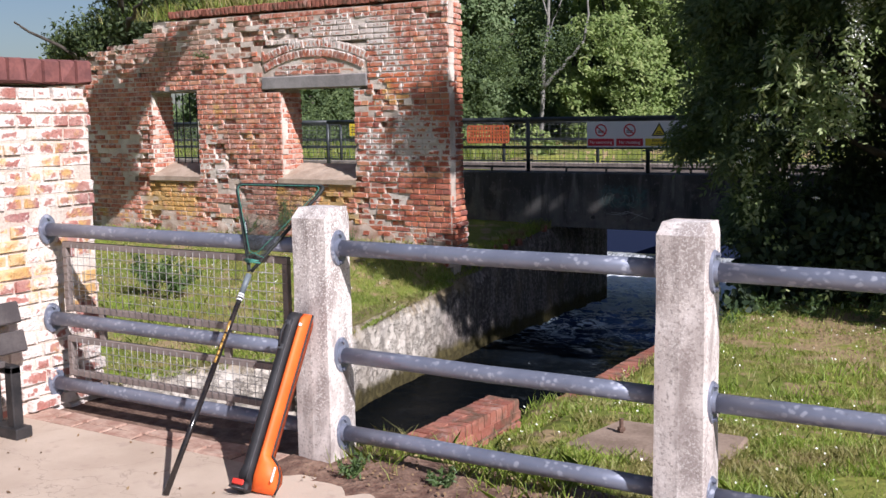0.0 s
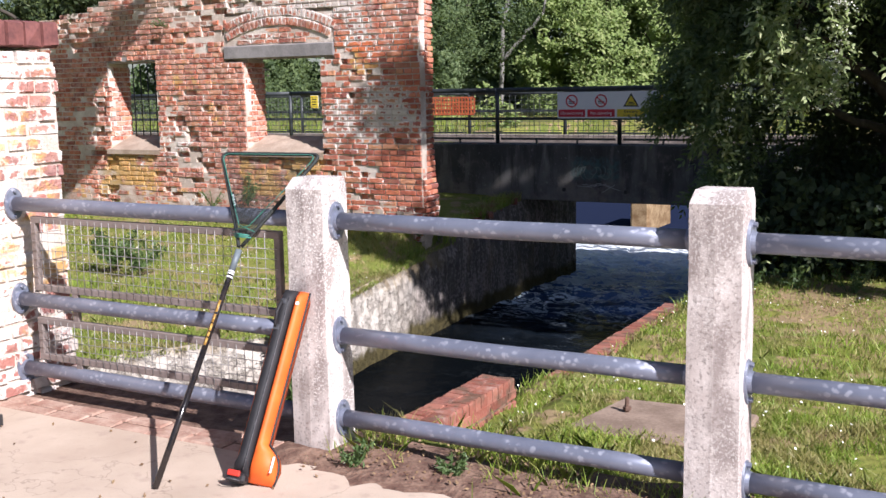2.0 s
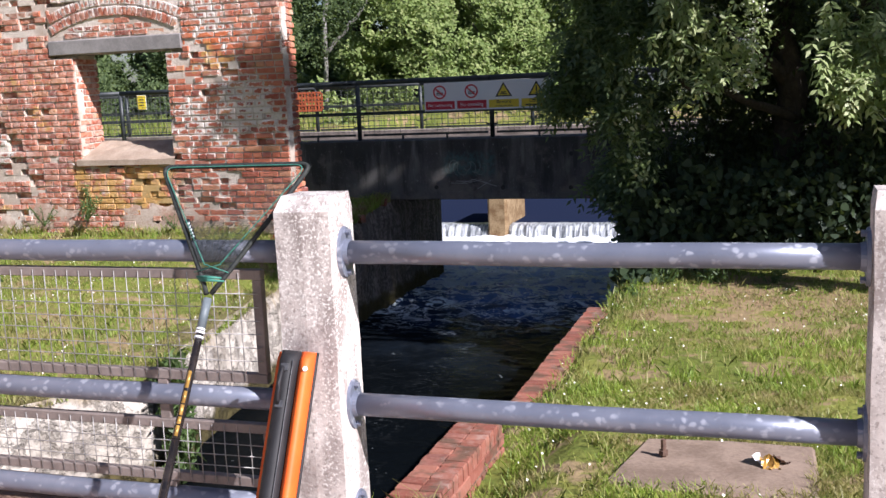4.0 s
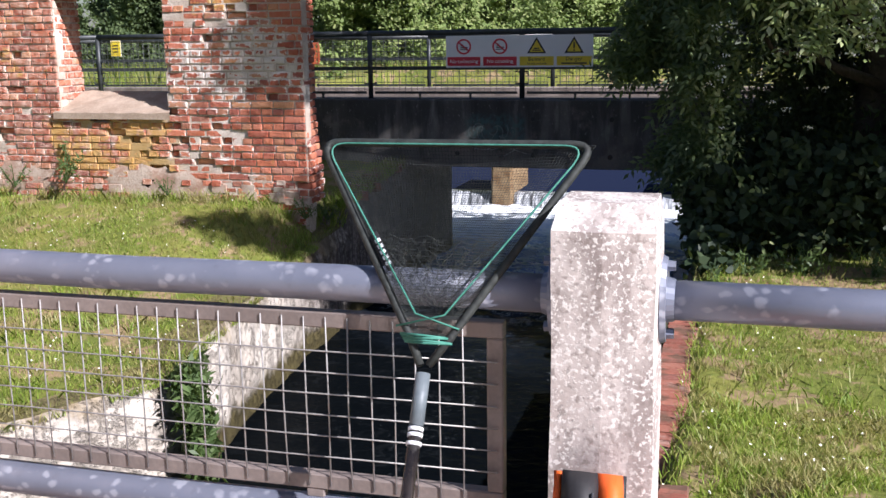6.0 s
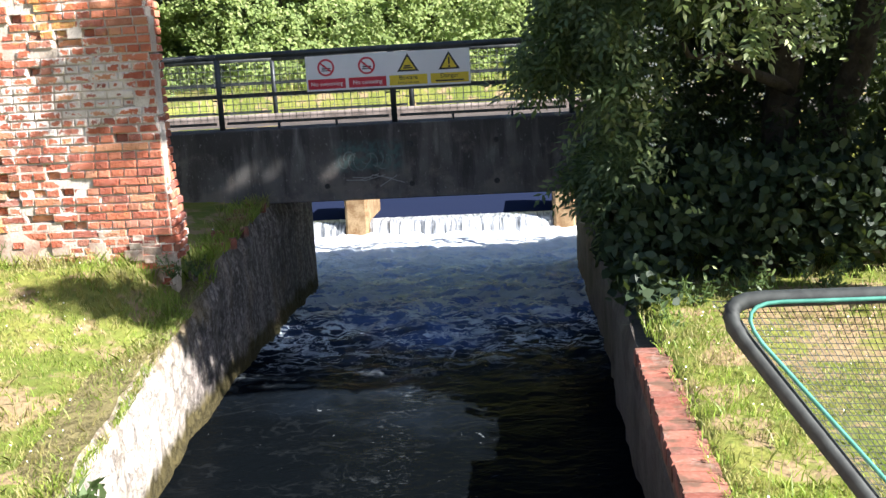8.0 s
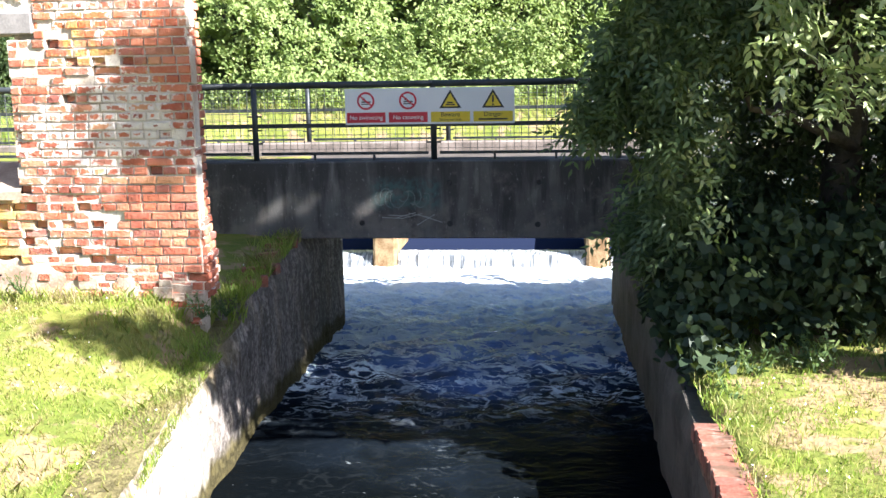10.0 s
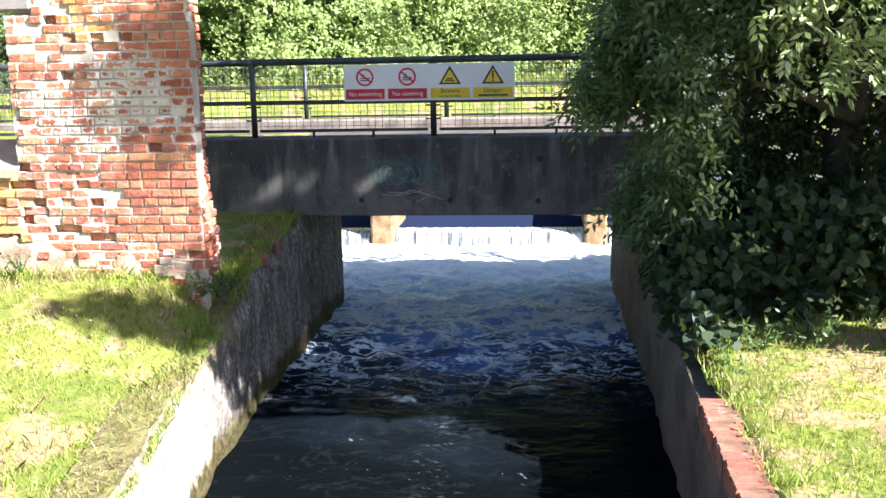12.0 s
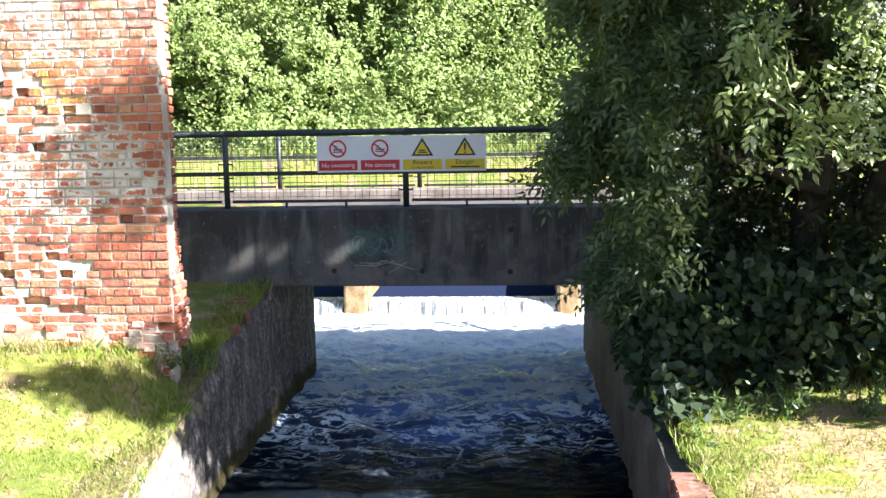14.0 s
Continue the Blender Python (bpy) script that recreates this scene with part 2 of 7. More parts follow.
def channel_concrete():
    n = Nodes("channel_wall_render", 0.85, spec=0.25)
    x, y, z = n.xyz()
    a, b = n.noise(2.5, 6), n.noise(22, 5)
    c = n.mix(n.step(a, 0.3, 0.7), (0.44, 0.385, 0.325), (0.64, 0.58, 0.51))
    c = n.mix(n.step(n.noise(3.2, 5, stretch=(1, 1, 0.25)), 0.5, 0.68, 0, 0.65), c, (0.25, 0.225, 0.21))
    c = n.mix(n.step(b, 0.55, 0.75, 0, 0.45), c, (0.30, 0.26, 0.22))
    flake = n.step(n.noise(7, 7, rough=0.72), 0.47, 0.60)
    c = n.mix(n.math("MULTIPLY", flake, 0.22), c, n.mix(n.noise(24, 4), (0.22, 0.165, 0.12), (0.40, 0.33, 0.26)))
    # darker, mottled masonry further along the channel
    old = n.step(n.math("ADD", y, n.math("MULTIPLY", a, 0.8)), 7.0, 7.9, 0, 0.85)
    drip = n.noise(9, 5, stretch=(1, 1, 0.16))
    c = n.mix(old, c, n.mix(n.step(n.math("ADD", n.math("MULTIPLY", b, 0.5), n.math("MULTIPLY", drip, 0.5)), 0.47, 0.60), (0.085, 0.07, 0.066), (0.33, 0.285, 0.265)))
    c = n.mix(n.math("MULTIPLY", n.step(drip, 0.54, 0.66, 0, 0.3), n.step(y, 5.2, 7.0)), c, (0.17, 0.13, 0.11))
    soil = n.math("MULTIPLY", n.step(n.math("ADD", z, n.math("MULTIPLY", n.noise(7, 5, stretch=(1, 1, 0.5)), 0.5)), -0.42, -0.24, 0, 0.85), n.step(y, 7.4, 8.2, 1, 0))
    c = n.mix(soil, c, n.mix(n.noise(11, 3), (0.20, 0.14, 0.07), (0.33, 0.26, 0.15)))
    c = n.mix(n.step(n.noise(1.7, 5, stretch=(1, 1, 0.4)), 0.55, 0.72, 0, 0.4), c, (0.36, 0.27, 0.17))
    up = n.xyz(n.add("ShaderNodeNewGeometry").outputs["Normal"])[2]
    c = n.mix(n.math("MULTIPLY", n.step(up, 0.5, 0.8), n.step(z, -0.8, -0.7)), c, n.mix(n.noise(13, 4), (0.12, 0.11, 0.04), (0.27, 0.22, 0.10)))
    wet = n.step(n.math("ADD", z, n.math("MULTIPLY", n.noise(4, 4), 0.3)), -1.13, -1.0, 1.0, 0.0)
    c = n.mix(wet, c, n.mix(n.noise(12, 3), (0.045, 0.040, 0.018), (0.12, 0.095, 0.035)))
    n.color(c)
    n.bump(n.math("SUBTRACT", n.math("ADD", a, n.math("MULTIPLY", b, 0.9)), n.math("MULTIPLY", flake, 0.6)), 1.0, 0.03)
    return n.done()


M_CHANNEL = channel_concrete()
# Darker concrete than the west wall, for the east wall and the headwall.
M_DARKWALL = plain("dark_channel_concrete", (0.04, 0.034, 0.028), (0.10, 0.085, 0.072), 2.5, 0.9, 0, 0.7, 25, 0.02)


def bridge_concrete():
    n = Nodes("stained_bridge_concrete", 0.9, spec=0.2)
    a, b = n.noise(2.2, 6), n.noise(30, 4)
    streak = n.noise(5, 5, stretch=(1.0, 1.0, 0.10))
    c = n.mix(n.step(a, 0.3, 0.7), (0.095, 0.09, 0.086), (0.17, 0.162, 0.153))
    c = n.mix(n.step(streak, 0.48, 0.66, 0, 0.8), c, (0.075, 0.07, 0.066))
    c = n.mix(n.step(n.noise(7, 5, stretch=(1, 1, 0.22)), 0.58, 0.74, 0, 0.55), c, (0.30, 0.285, 0.265))
    c = n.mix(n.step(b, 0.6, 0.8, 0, 0.4), c, (0.36, 0.34, 0.31))
    x, y, z = n.xyz()
    drip = n.noise(3.4, 6, stretch=(1.0, 1.0, 0.12), rough=0.65)
    c = n.mix(n.step(n.math("ADD", drip, n.math("MULTIPLY", z, 0.22)), 0.56, 0.68, 0, 0.7), c, (0.045, 0.043, 0.044))
    c = n.mix(n.step(n.math("SUBTRACT", n.noise(2.7, 6, rough=0.65), n.math("MULTIPLY", z, 0.25)), 0.42, 0.58, 0, 0.65), c, (0.235, 0.205, 0.18))
    c = n.mix(n.step(n.noise(48, 4, stretch=(1, 1, 0.4)), 0.62, 0.72, 0, 0.5), c, (0.34, 0.33, 0.31))
    teal = n.math("MULTIPLY", n.math("MULTIPLY", n.band(x, -2.92, -2.22, 0.06), n.band(z, 0.30, 0.60, 0.06)), n.step(n.noise(16, 4), 0.38, 0.6, 0.1, 0.6))
    c = n.mix(teal, c, (0.09, 0.17, 0.165))
    n.color(c)
    n.bump(n.math("ADD", b, a), 0.4, 0.01)
    return n.done()


M_BRIDGE = bridge_concrete()
M_LINTEL = plain("grey_lintel_stone", (0.19, 0.175, 0.17), (0.30, 0.275, 0.265), 5, 0.9, 0, 0.5, 60, 0.006)
M_SILL = plain("pale_sill_cement", (0.30, 0.22, 0.16), (0.45, 0.35, 0.27), 4, 0.9, 0, 0.5, 50, 0.008)
M_RUBBLE = plain("pale_rubble_stone", (0.33, 0.20, 0.14), (0.55, 0.45, 0.37), 5, 0.95, 0, 0.8, 45, 0.012)


def path_material():
    n = Nodes("worn_path_concrete", 0.92, spec=0.2)
    a, b = n.noise(1.6, 6), n.noise(120, 3)
    c = n.mix(n.step(a, 0.3, 0.7), (0.42, 0.325, 0.25), (0.54, 0.435, 0.345))
    c = n.mix(n.step(n.noise(11, 5), 0.55, 0.72, 0, 0.5), c, (0.36, 0.27, 0.22))
    c = n.mix(n.step(b, 0.6, 0.75, 0, 0.5), c, (0.25, 0.20, 0.17))
    vor = n.add("ShaderNodeTexVoronoi")
    vor.feature = "DISTANCE_TO_EDGE"
    vor.inputs["Scale"].default_value = 0.9
    w = n.add("ShaderNodeVectorMath")
    w.operation = "ADD"
    n.t.links.new(n.pos, w.inputs[0])
    n.t.links.new(n.noise(3, 4, color=True), w.inputs[1])
    n.t.links.new(w.outputs[0], vor.inputs["Vector"])
    c = n.mix(n.step(vor.outputs["Distance"], 0.002, 0.006, 0.4, 0), c, (0.20, 0.15, 0.115))
    n.color(c)
    n.bump(n.math("ADD", b, a), 0.35, 0.006)
    return n.done()


M_PATH = path_material()


def ground_material():
    n = Nodes("turf_and_earth", 0.95, spec=0.1)
    a, b, d = n.noise(0.9, 5), n.noise(14, 5), n.noise(3.0, 5)
    c = n.mix(n.step(a, 0.35, 0.65), (0.13, 0.155, 0.032), (0.21, 0.21, 0.05))
    c = n.mix(n.step(b, 0.45, 0.75, 0, 0.7), c, (0.085, 0.12, 0.025))
    gx, gy, gz = n.xyz()
    trod = n.math("MULTIPLY", n.band(gx, 0.4, 4.5, 0.4), n.band(gy, 4.6, 7.4, 0.4))
    c = n.mix(n.step(n.math("ADD", n.math("ADD", d, n.math("MULTIPLY", trod, 0.09)), n.math("MULTIPLY", b, 0.25)), 0.64, 0.74, 0, 0.85), c, (0.30, 0.21, 0.125))
    n.color(c)
    n.bump(b, 0.9, 0.03)
    return n.done()


M_GROUND = ground_material()
M_EARTH = plain("dry_earth", (0.10, 0.050, 0.034), (0.24, 0.15, 0.105), 11, 0.95, 0, 1.0, 50, 0.02)


def leaf_material(name, dark, light, yellow, through_=0.35, gloss=0.45, dry=None):
    n = Nodes(name, gloss, spec=0.45)
    g = n.add("ShaderNodeNewGeometry").outputs["Random Per Island"]
    c = n.ramp(g, [(0.0, dark), (0.55, light), (1.0, yellow)])
    c = n.mix(n.step(n.noise(1.1, 3), 0.35, 0.65, 0, 0.45), c, dark)
    if dry:
        c = n.mix(n.step(n.math("ADD", n.noise(2.4, 5), n.math("MULTIPLY", g, 0.12)), 0.52, 0.66, 0, 0.8), c, dry)
    n.color(c)
    tr = n.add("ShaderNodeBsdfTranslucent")
    n.put(n.mix(0.35, c, (0.30, 0.40, 0.04)), tr.inputs["Color"])
    mx = n.add("ShaderNodeMixShader")
    mx.inputs[0].default_value = through_
    out = n.t.nodes["Material Output"]
    n.t.links.new(n.b.outputs[0], mx.inputs[1])
    n.t.links.new(tr.outputs[0], mx.inputs[2])
    n.t.links.new(mx.outputs[0], out.inputs["Surface"])
    return n.done()


# Elder tones carry light and shade: dark for the inside, lighter for the sprays.
M_LEAF_ELDER = leaf_material("elder_leaf_painted_shade", (0.030, 0.052, 0.022), (0.055, 0.085, 0.033), (0.095, 0.13, 0.05), 0.2, 0.55)
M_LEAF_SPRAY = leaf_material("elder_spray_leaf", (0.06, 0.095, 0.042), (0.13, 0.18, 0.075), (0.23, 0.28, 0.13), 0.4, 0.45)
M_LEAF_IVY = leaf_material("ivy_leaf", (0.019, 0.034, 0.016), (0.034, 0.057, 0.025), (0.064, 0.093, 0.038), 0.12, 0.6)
# Darker copy of the wood leaf, with the shade put into its colour.
M_LEAF_SHADE = leaf_material("wood_leaf_painted_shade", (0.055, 0.088, 0.036), (0.115, 0.165, 0.062), (0.21, 0.27, 0.105), 0.4, 0.7)
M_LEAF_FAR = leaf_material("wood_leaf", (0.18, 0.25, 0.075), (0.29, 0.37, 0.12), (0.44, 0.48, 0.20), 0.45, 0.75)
M_LEAF_GREY = leaf_material("willow_leaf", (0.12, 0.18, 0.08), (0.21, 0.28, 0.13), (0.30, 0.36, 0.18), 0.35, 0.75)
# Sunlit copy of the leaf, the sun put into its pale colour.
M_LEAF_SUN = leaf_material("leaf_painted_sunlit", (0.18, 0.24, 0.08), (0.33, 0.40, 0.16), (0.55, 0.58, 0.33), 0.35, 0.5)
# Bush leaf darkened to stand for the shade over it.
M_LEAF_BUSH = leaf_material("bush_leaf", (0.022, 0.036, 0.014), (0.05, 0.078, 0.022), (0.12, 0.15, 0.04), 0.15, 0.6)
M_GRASS = leaf_material("grass_blade", (0.17, 0.26, 0.03), (0.30, 0.40, 0.05), (0.49, 0.51, 0.13), 0.35, 0.5, (0.36, 0.29, 0.13))
M_STRAW = leaf_material("dry_grass", (0.32, 0.28, 0.10), (0.46, 0.40, 0.17), (0.58, 0.50, 0.26), 0.3, 0.6)
M_WEED = leaf_material("weed_leaf", (0.06, 0.10, 0.03), (0.10, 0.16, 0.05), (0.17, 0.23, 0.09), 0.3, 0.5)
M_BARK = plain("bark", (0.035, 0.028, 0.022), (0.08, 0.066, 0.052), 9, 0.95, 0, 0.9, 40, 0.02)
M_BIRCH = plain("pale_bark", (0.17, 0.16, 0.145), (0.28, 0.265, 0.24), 9, 0.9, 0, 0.5, 40, 0.01)
M_LITTER = leaf_material("dead_leaf", (0.10, 0.055, 0.03), (0.20, 0.12, 0.06), (0.34, 0.24, 0.13), 0.1, 0.8)
M_PETAL = plain("cream_blossom", (0.74, 0.72, 0.62), (0.86, 0.85, 0.78), 30, 0.8, 0, 0.0)


def water_material():
    n = Nodes("churned_water_painted_sky", 0.06, spec=0.07)
    x, y, z = n.xyz()

    def warped(vec, scale, amount):
        w = n.add("ShaderNodeVectorMath")
        w.operation = "MULTIPLY_ADD"
        n.t.links.new(n.noise(scale, 4, color=True), w.inputs[0])
        w.inputs[1].default_value = (amount, amount, 0.0)
        n.t.links.new(vec, w.inputs[2])
        return w.outputs[0]

    v = warped(n.pos, 1.5, 0.7)
    w = warped(v, 7.0, 0.14)

    def thread(scale, vec):
        """1 along the lines where a noise crosses its middle, falling off beside them."""
        d = n.math("ABSOLUTE", n.math("SUBTRACT", n.noise(scale, 3, vec, 0.55, stretch=(0.7, 1.25, 1.0)), 0.5))
        return n.math("SUBTRACT", 1.0, n.math("MULTIPLY", d, 5.5))

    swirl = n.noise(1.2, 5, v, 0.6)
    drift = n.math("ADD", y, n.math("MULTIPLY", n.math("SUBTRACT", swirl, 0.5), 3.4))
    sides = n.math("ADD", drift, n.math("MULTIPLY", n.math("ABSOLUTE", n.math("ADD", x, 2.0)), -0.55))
    # The reflected blue sky is painted into the body colour, brighter towards the weir.
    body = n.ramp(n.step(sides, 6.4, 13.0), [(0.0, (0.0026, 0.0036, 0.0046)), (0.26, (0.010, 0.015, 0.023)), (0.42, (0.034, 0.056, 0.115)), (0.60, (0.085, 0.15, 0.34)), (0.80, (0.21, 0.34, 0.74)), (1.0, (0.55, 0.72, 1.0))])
    thin = n.step(drift, 6.8, 15.0, 0.90, 0.58)
    ridge = n.math("MAXIMUM", thread(2.0, w), n.math("MULTIPLY", thread(4.6, w), 0.96))
    lace = n.step(n.math("SUBTRACT", ridge, thin), 0.0, 0.13)
    patchy = n.math("MULTIPLY", n.step(n.noise(11, 4, w, 0.7), 0.32, 0.55, 0.5, 1.0), n.step(n.noise(1.7, 3, v), 0.36, 0.56, 0.35, 1.0))
    patchy = n.math("MAXIMUM", patchy, n.step(drift, 9.8, 11.8, 0.0, 0.75))
    lace = n.math("MULTIPLY", lace, n.math("MULTIPLY", n.step(y, 8.2, 10.2, 0.006, 1.0), patchy))
    streak = n.band(n.math("ADD", x, n.math("MULTIPLY", n.math("SUBTRACT", swirl, 0.5), 1.6)), -2.12, -1.78, 0.16)
    streak = n.math("MULTIPLY", streak, n.math("MULTIPLY", n.step(y, 7.2, 9.2, 0.03, 0.16), n.step(n.noise(14, 5, w, 0.75), 0.53, 0.66)))
    lace = n.math("MAXIMUM", lace, streak)
    bits = n.math("MULTIPLY", n.step(n.noise(17, 5, v, 0.7), 0.66, 0.70, 0, 0.14), n.step(n.noise(1.6, 3, v), 0.5, 0.6))
    foot = n.step(n.math("ADD", y, n.math("MULTIPLY", n.math("SUBTRACT", n.noise(3.5, 6, v, 0.7), 0.5), 2.6)), 12.9, 15.2)
    foam = n.math("MINIMUM", n.math("ADD", n.math("MAXIMUM", lace, bits), foot), 1.0)
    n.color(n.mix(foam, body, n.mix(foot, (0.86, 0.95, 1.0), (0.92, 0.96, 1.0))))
    n.put(n.math("ADD", n.math("MULTIPLY", n.math("MAXIMUM", foam, n.step(drift, 9.0, 13.0, 0, 0.5)), 0.42), 0.06), n.b.inputs["Roughness"])
    # Gloss and IOR held low on the near water to keep bright reflections out.
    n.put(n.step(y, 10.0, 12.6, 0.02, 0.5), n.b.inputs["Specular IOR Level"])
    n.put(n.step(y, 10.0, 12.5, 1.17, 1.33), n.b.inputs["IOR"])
    chop = n.math("ADD", n.math("MULTIPLY", n.noise(7, 5, w, stretch=(0.7, 1.3, 1)), 0.6), n.math("MULTIPLY", n.noise(26, 4), 0.25))
    n.bump(n.math("MULTIPLY", chop, n.step(y, 7.5, 11.0, 0.25, 1.0)), 1.0, 0.07)
    return n.done()


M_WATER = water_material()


def fall_material():
    n = Nodes("falling_white_water", 0.35)
    s = n.noise(26, 5, stretch=(1.0, 0.2, 0.04))
    n.color(n.mix(n.step(s, 0.36, 0.60), (0.10, 0.11, 0.125), (0.50, 0.52, 0.55)))
    n.bump(s, 0.8, 0.03)
    return n.done()


M_FALL = fall_material()
# Matt surface; the sky it would mirror is painted in as dark blue.
M_STILL = Nodes("upstream_water_painted_sky", 0.9, spec=0.0)
M_STILL.color((0.016, 0.022, 0.048))
M_STILL.bump(M_STILL.noise(6, 3), 0.2, 0.02)
M_STILL = M_STILL.done()
M_WEIRPIER = plain("ochre_stained_stone", (0.15, 0.085, 0.035), (0.31, 0.22, 0.12), 5, 0.9, 0, 0.5, 40, 0.01)
M_WHITE = plain("white_sign_plastic", (0.78, 0.79, 0.82), (0.84, 0.85, 0.87), 3, 0.35, 0, 0.0)
M_RED = plain("red_sign_print", (0.55, 0.02, 0.045), (0.62, 0.03, 0.06), 4, 0.4, 0, 0.0)
M_YELLOW = plain("yellow_sign_print", (0.75, 0.56, 0.02), (0.82, 0.63, 0.04), 4, 0.4, 0, 0.0)
M_BLACK = plain("black_print", (0.012, 0.012, 0.014), (0.03, 0.03, 0.032), 8, 0.5, 0, 0.0)
M_ORANGE = plain("orange_nylon", (0.80, 0.115, 0.012), (0.92, 0.17, 0.02), 6, 0.6, 0, 0.25, 400, 0.001, True)
M_CLOTH = plain("black_nylon", (0.008, 0.007, 0.009), (0.020, 0.019, 0.021), 9, 0.65, 0, 0.3, 350, 0.001, True)
M_ZIP = plain("grey_zip_plastic", (0.035, 0.035, 0.04), (0.07, 0.07, 0.075), 30, 0.4, 0, 0.0)
M_REDTAB = plain("red_plastic", (0.5, 0.03, 0.02), (0.6, 0.05, 0.03), 20, 0.3, 0, 0.0)
M_CARBON = plain("black_gloss_pole", (0.010, 0.009, 0.010), (0.028, 0.022, 0.020), 12, 0.18, 0, 0.0)
M_GOLD = plain("gold_pole_print", (0.30, 0.16, 0.03), (0.55, 0.33, 0.08), 25, 0.3, 0.3, 0.0)
M_COLLAR = plain("grey_pole_block", (0.11, 0.135, 0.15), (0.16, 0.185, 0.20), 15, 0.5, 0.0, 0.0)
M_CORD = plain("green_cord", (0.035, 0.17, 0.125), (0.07, 0.25, 0.19), 60, 0.7, 0, 0.0)
M_NET = plain("black_net_twine", (0.012, 0.014, 0.013), (0.035, 0.04, 0.036), 60, 0.7, 0, 0.0)
M_BENCH = plain("dark_bench_board", (0.055, 0.045, 0.045), (0.10, 0.085, 0.08), 6, 0.6, 0, 0.4, 70, 0.003)
M_IRON = plain("dark_iron", (0.02, 0.02, 0.022), (0.05, 0.045, 0.045), 10, 0.55, 0.3, 0.2)
M_BARRIER = plain("orange_plastic_barrier", (0.40, 0.09, 0.035), (0.50, 0.13, 0.05), 8, 0.6, 0, 0.0)
M_ROAD = plain("pale_road_surface", (0.05, 0.04, 0.034), (0.10, 0.082, 0.07), 2, 0.9, 0, 0.4, 80, 0.006)
M_KERBSTONE = plain("pale_kerb_concrete", (0.12, 0.098, 0.085), (0.27, 0.225, 0.20), 4, 0.9, 0, 0.4, 50, 0.006)
M_GRAFFITI = plain("faded_teal_spray", (0.12, 0.15, 0.145), (0.165, 0.20, 0.19), 9, 0.85, 0, 0.0)
M_SCRATCH = plain("pale_scratch", (0.30, 0.30, 0.29), (0.36, 0.36, 0.35), 9, 0.85, 0, 0.0)
M_SLAB = plain("old_slab_concrete", (0.18, 0.125, 0.09), (0.30, 0.22, 0.165), 5, 0.92, 0, 0.6, 55, 0.008)
M_RUST = plain("rusty_bolt", (0.10, 0.06, 0.045), (0.18, 0.11, 0.08), 20, 0.7, 0.3, 0.3)


# ---------- mesh helpers ----------
def part(name, bm, material, parent=None, label="", smooth=False):
    """One mesh object under a thing or a part."""
    if isinstance(bm, bpy.types.Mesh):
        me = bm
    else:
        bmesh.ops.recalc_face_normals(bm, faces=bm.faces)
        me = bpy.data.meshes.new(name)
        bm.to_mesh(me)
        bm.free()
    if not me.materials:
        me.materials.append(material)
    if smooth:
        me.polygons.foreach_set("use_smooth", [True] * len(me.polygons))
    ob = new(name, me)
    ob.parent = parent
    if label:
        ob["label"] = label
    return ob


def thing(name, label, category, at=(0, 0, 0), group="", kind=""):
    e = new(name)
    e.empty_display_size = 0.1
    e.matrix_basis = Matrix.Translation(at)
    return tagged(e, label, category, group, kind)


def box(bm, x0, x1, y0, y1, z0, z1, bevel=0.0, m=None):
    r = bmesh.ops.create_cube(bm, size=1.0)
    vs = r["verts"]
    bmesh.ops.scale(bm, verts=vs, vec=(x1 - x0, y1 - y0, z1 - z0))
    bmesh.ops.translate(bm, verts=vs, vec=((x0 + x1) / 2, (y0 + y1) / 2, (z0 + z1) / 2))
    if m is not None:
        bmesh.ops.transform(bm, matrix=m, verts=vs)
    if bevel:
        es = list({e for v in vs for e in v.link_edges})
        bmesh.ops.bevel(bm, geom=es, offset=bevel, segments=1, affect="EDGES")
    return bm


def boxed(*a, bevel=0.0, m=None):
    return box(bmesh.new(), *a, bevel=bevel, m=m)


def tube_data(paths, sides=8):
    """Vertices and faces of tubes along paths [(points, radius or radii), ...]."""
    V, F = [], []
    for pts, rad in paths:
        pts = [Vector(p) for p in pts]
        rads = rad if isinstance(rad, (list, tuple)) else [rad] * len(pts)
        start = len(V)
        for i, p in enumerate(pts):
            d = (pts[min(i + 1, len(pts) - 1)] - pts[max(i - 1, 0)]).normalized()
            up = Vector((0, 0, 1)) if abs(d.z) < 0.9 else Vector((1, 0, 0))
            s = d.cross(up).normalized()
            u = s.cross(d)
            for k in range(sides):
                a = 2 * math.pi * k / sides
                V.append(p + (s * math.cos(a) + u * math.sin(a)) * rads[i])
        for i in range(len(pts) - 1):
            for k in range(sides):
                a, b = start + i * sides + k, start + i * sides + (k + 1) % sides
                F.append((a, b, b + sides, a + sides))
        F.append(tuple(start + k for k in reversed(range(sides))))
        F.append(tuple(start + (len(pts) - 1) * sides + k for k in range(sides)))
    return V, F


def tubes(name, paths, material, parent=None, sides=8, label="", smooth=True):
    V, F = tube_data(paths, sides)
    me = bpy.data.meshes.new(name)
    me.from_pydata(V, [], F)
    me.update()
    return part(name, me, material, parent, label, smooth)


def quads_mesh(name, V, per=4):
    """A mesh of separate polygons, from an array of corner points (n, per, 3)."""
    V = np.asarray(V, dtype=np.float32)
    n = len(V)
    me = bpy.data.meshes.new(name)
    me.vertices.add(n * per)
    me.vertices.foreach_set("co", V.ravel())
    me.loops.add(n * per)
    me.loops.foreach_set("vertex_index", np.arange(n * per, dtype=np.int32))
    me.polygons.add(n)
    me.polygons.foreach_set("loop_start", np.arange(0, n * per, per, dtype=np.int32))
    me.update(calc_edges=True)
    return me


RNG = np.random.default_rng(7)


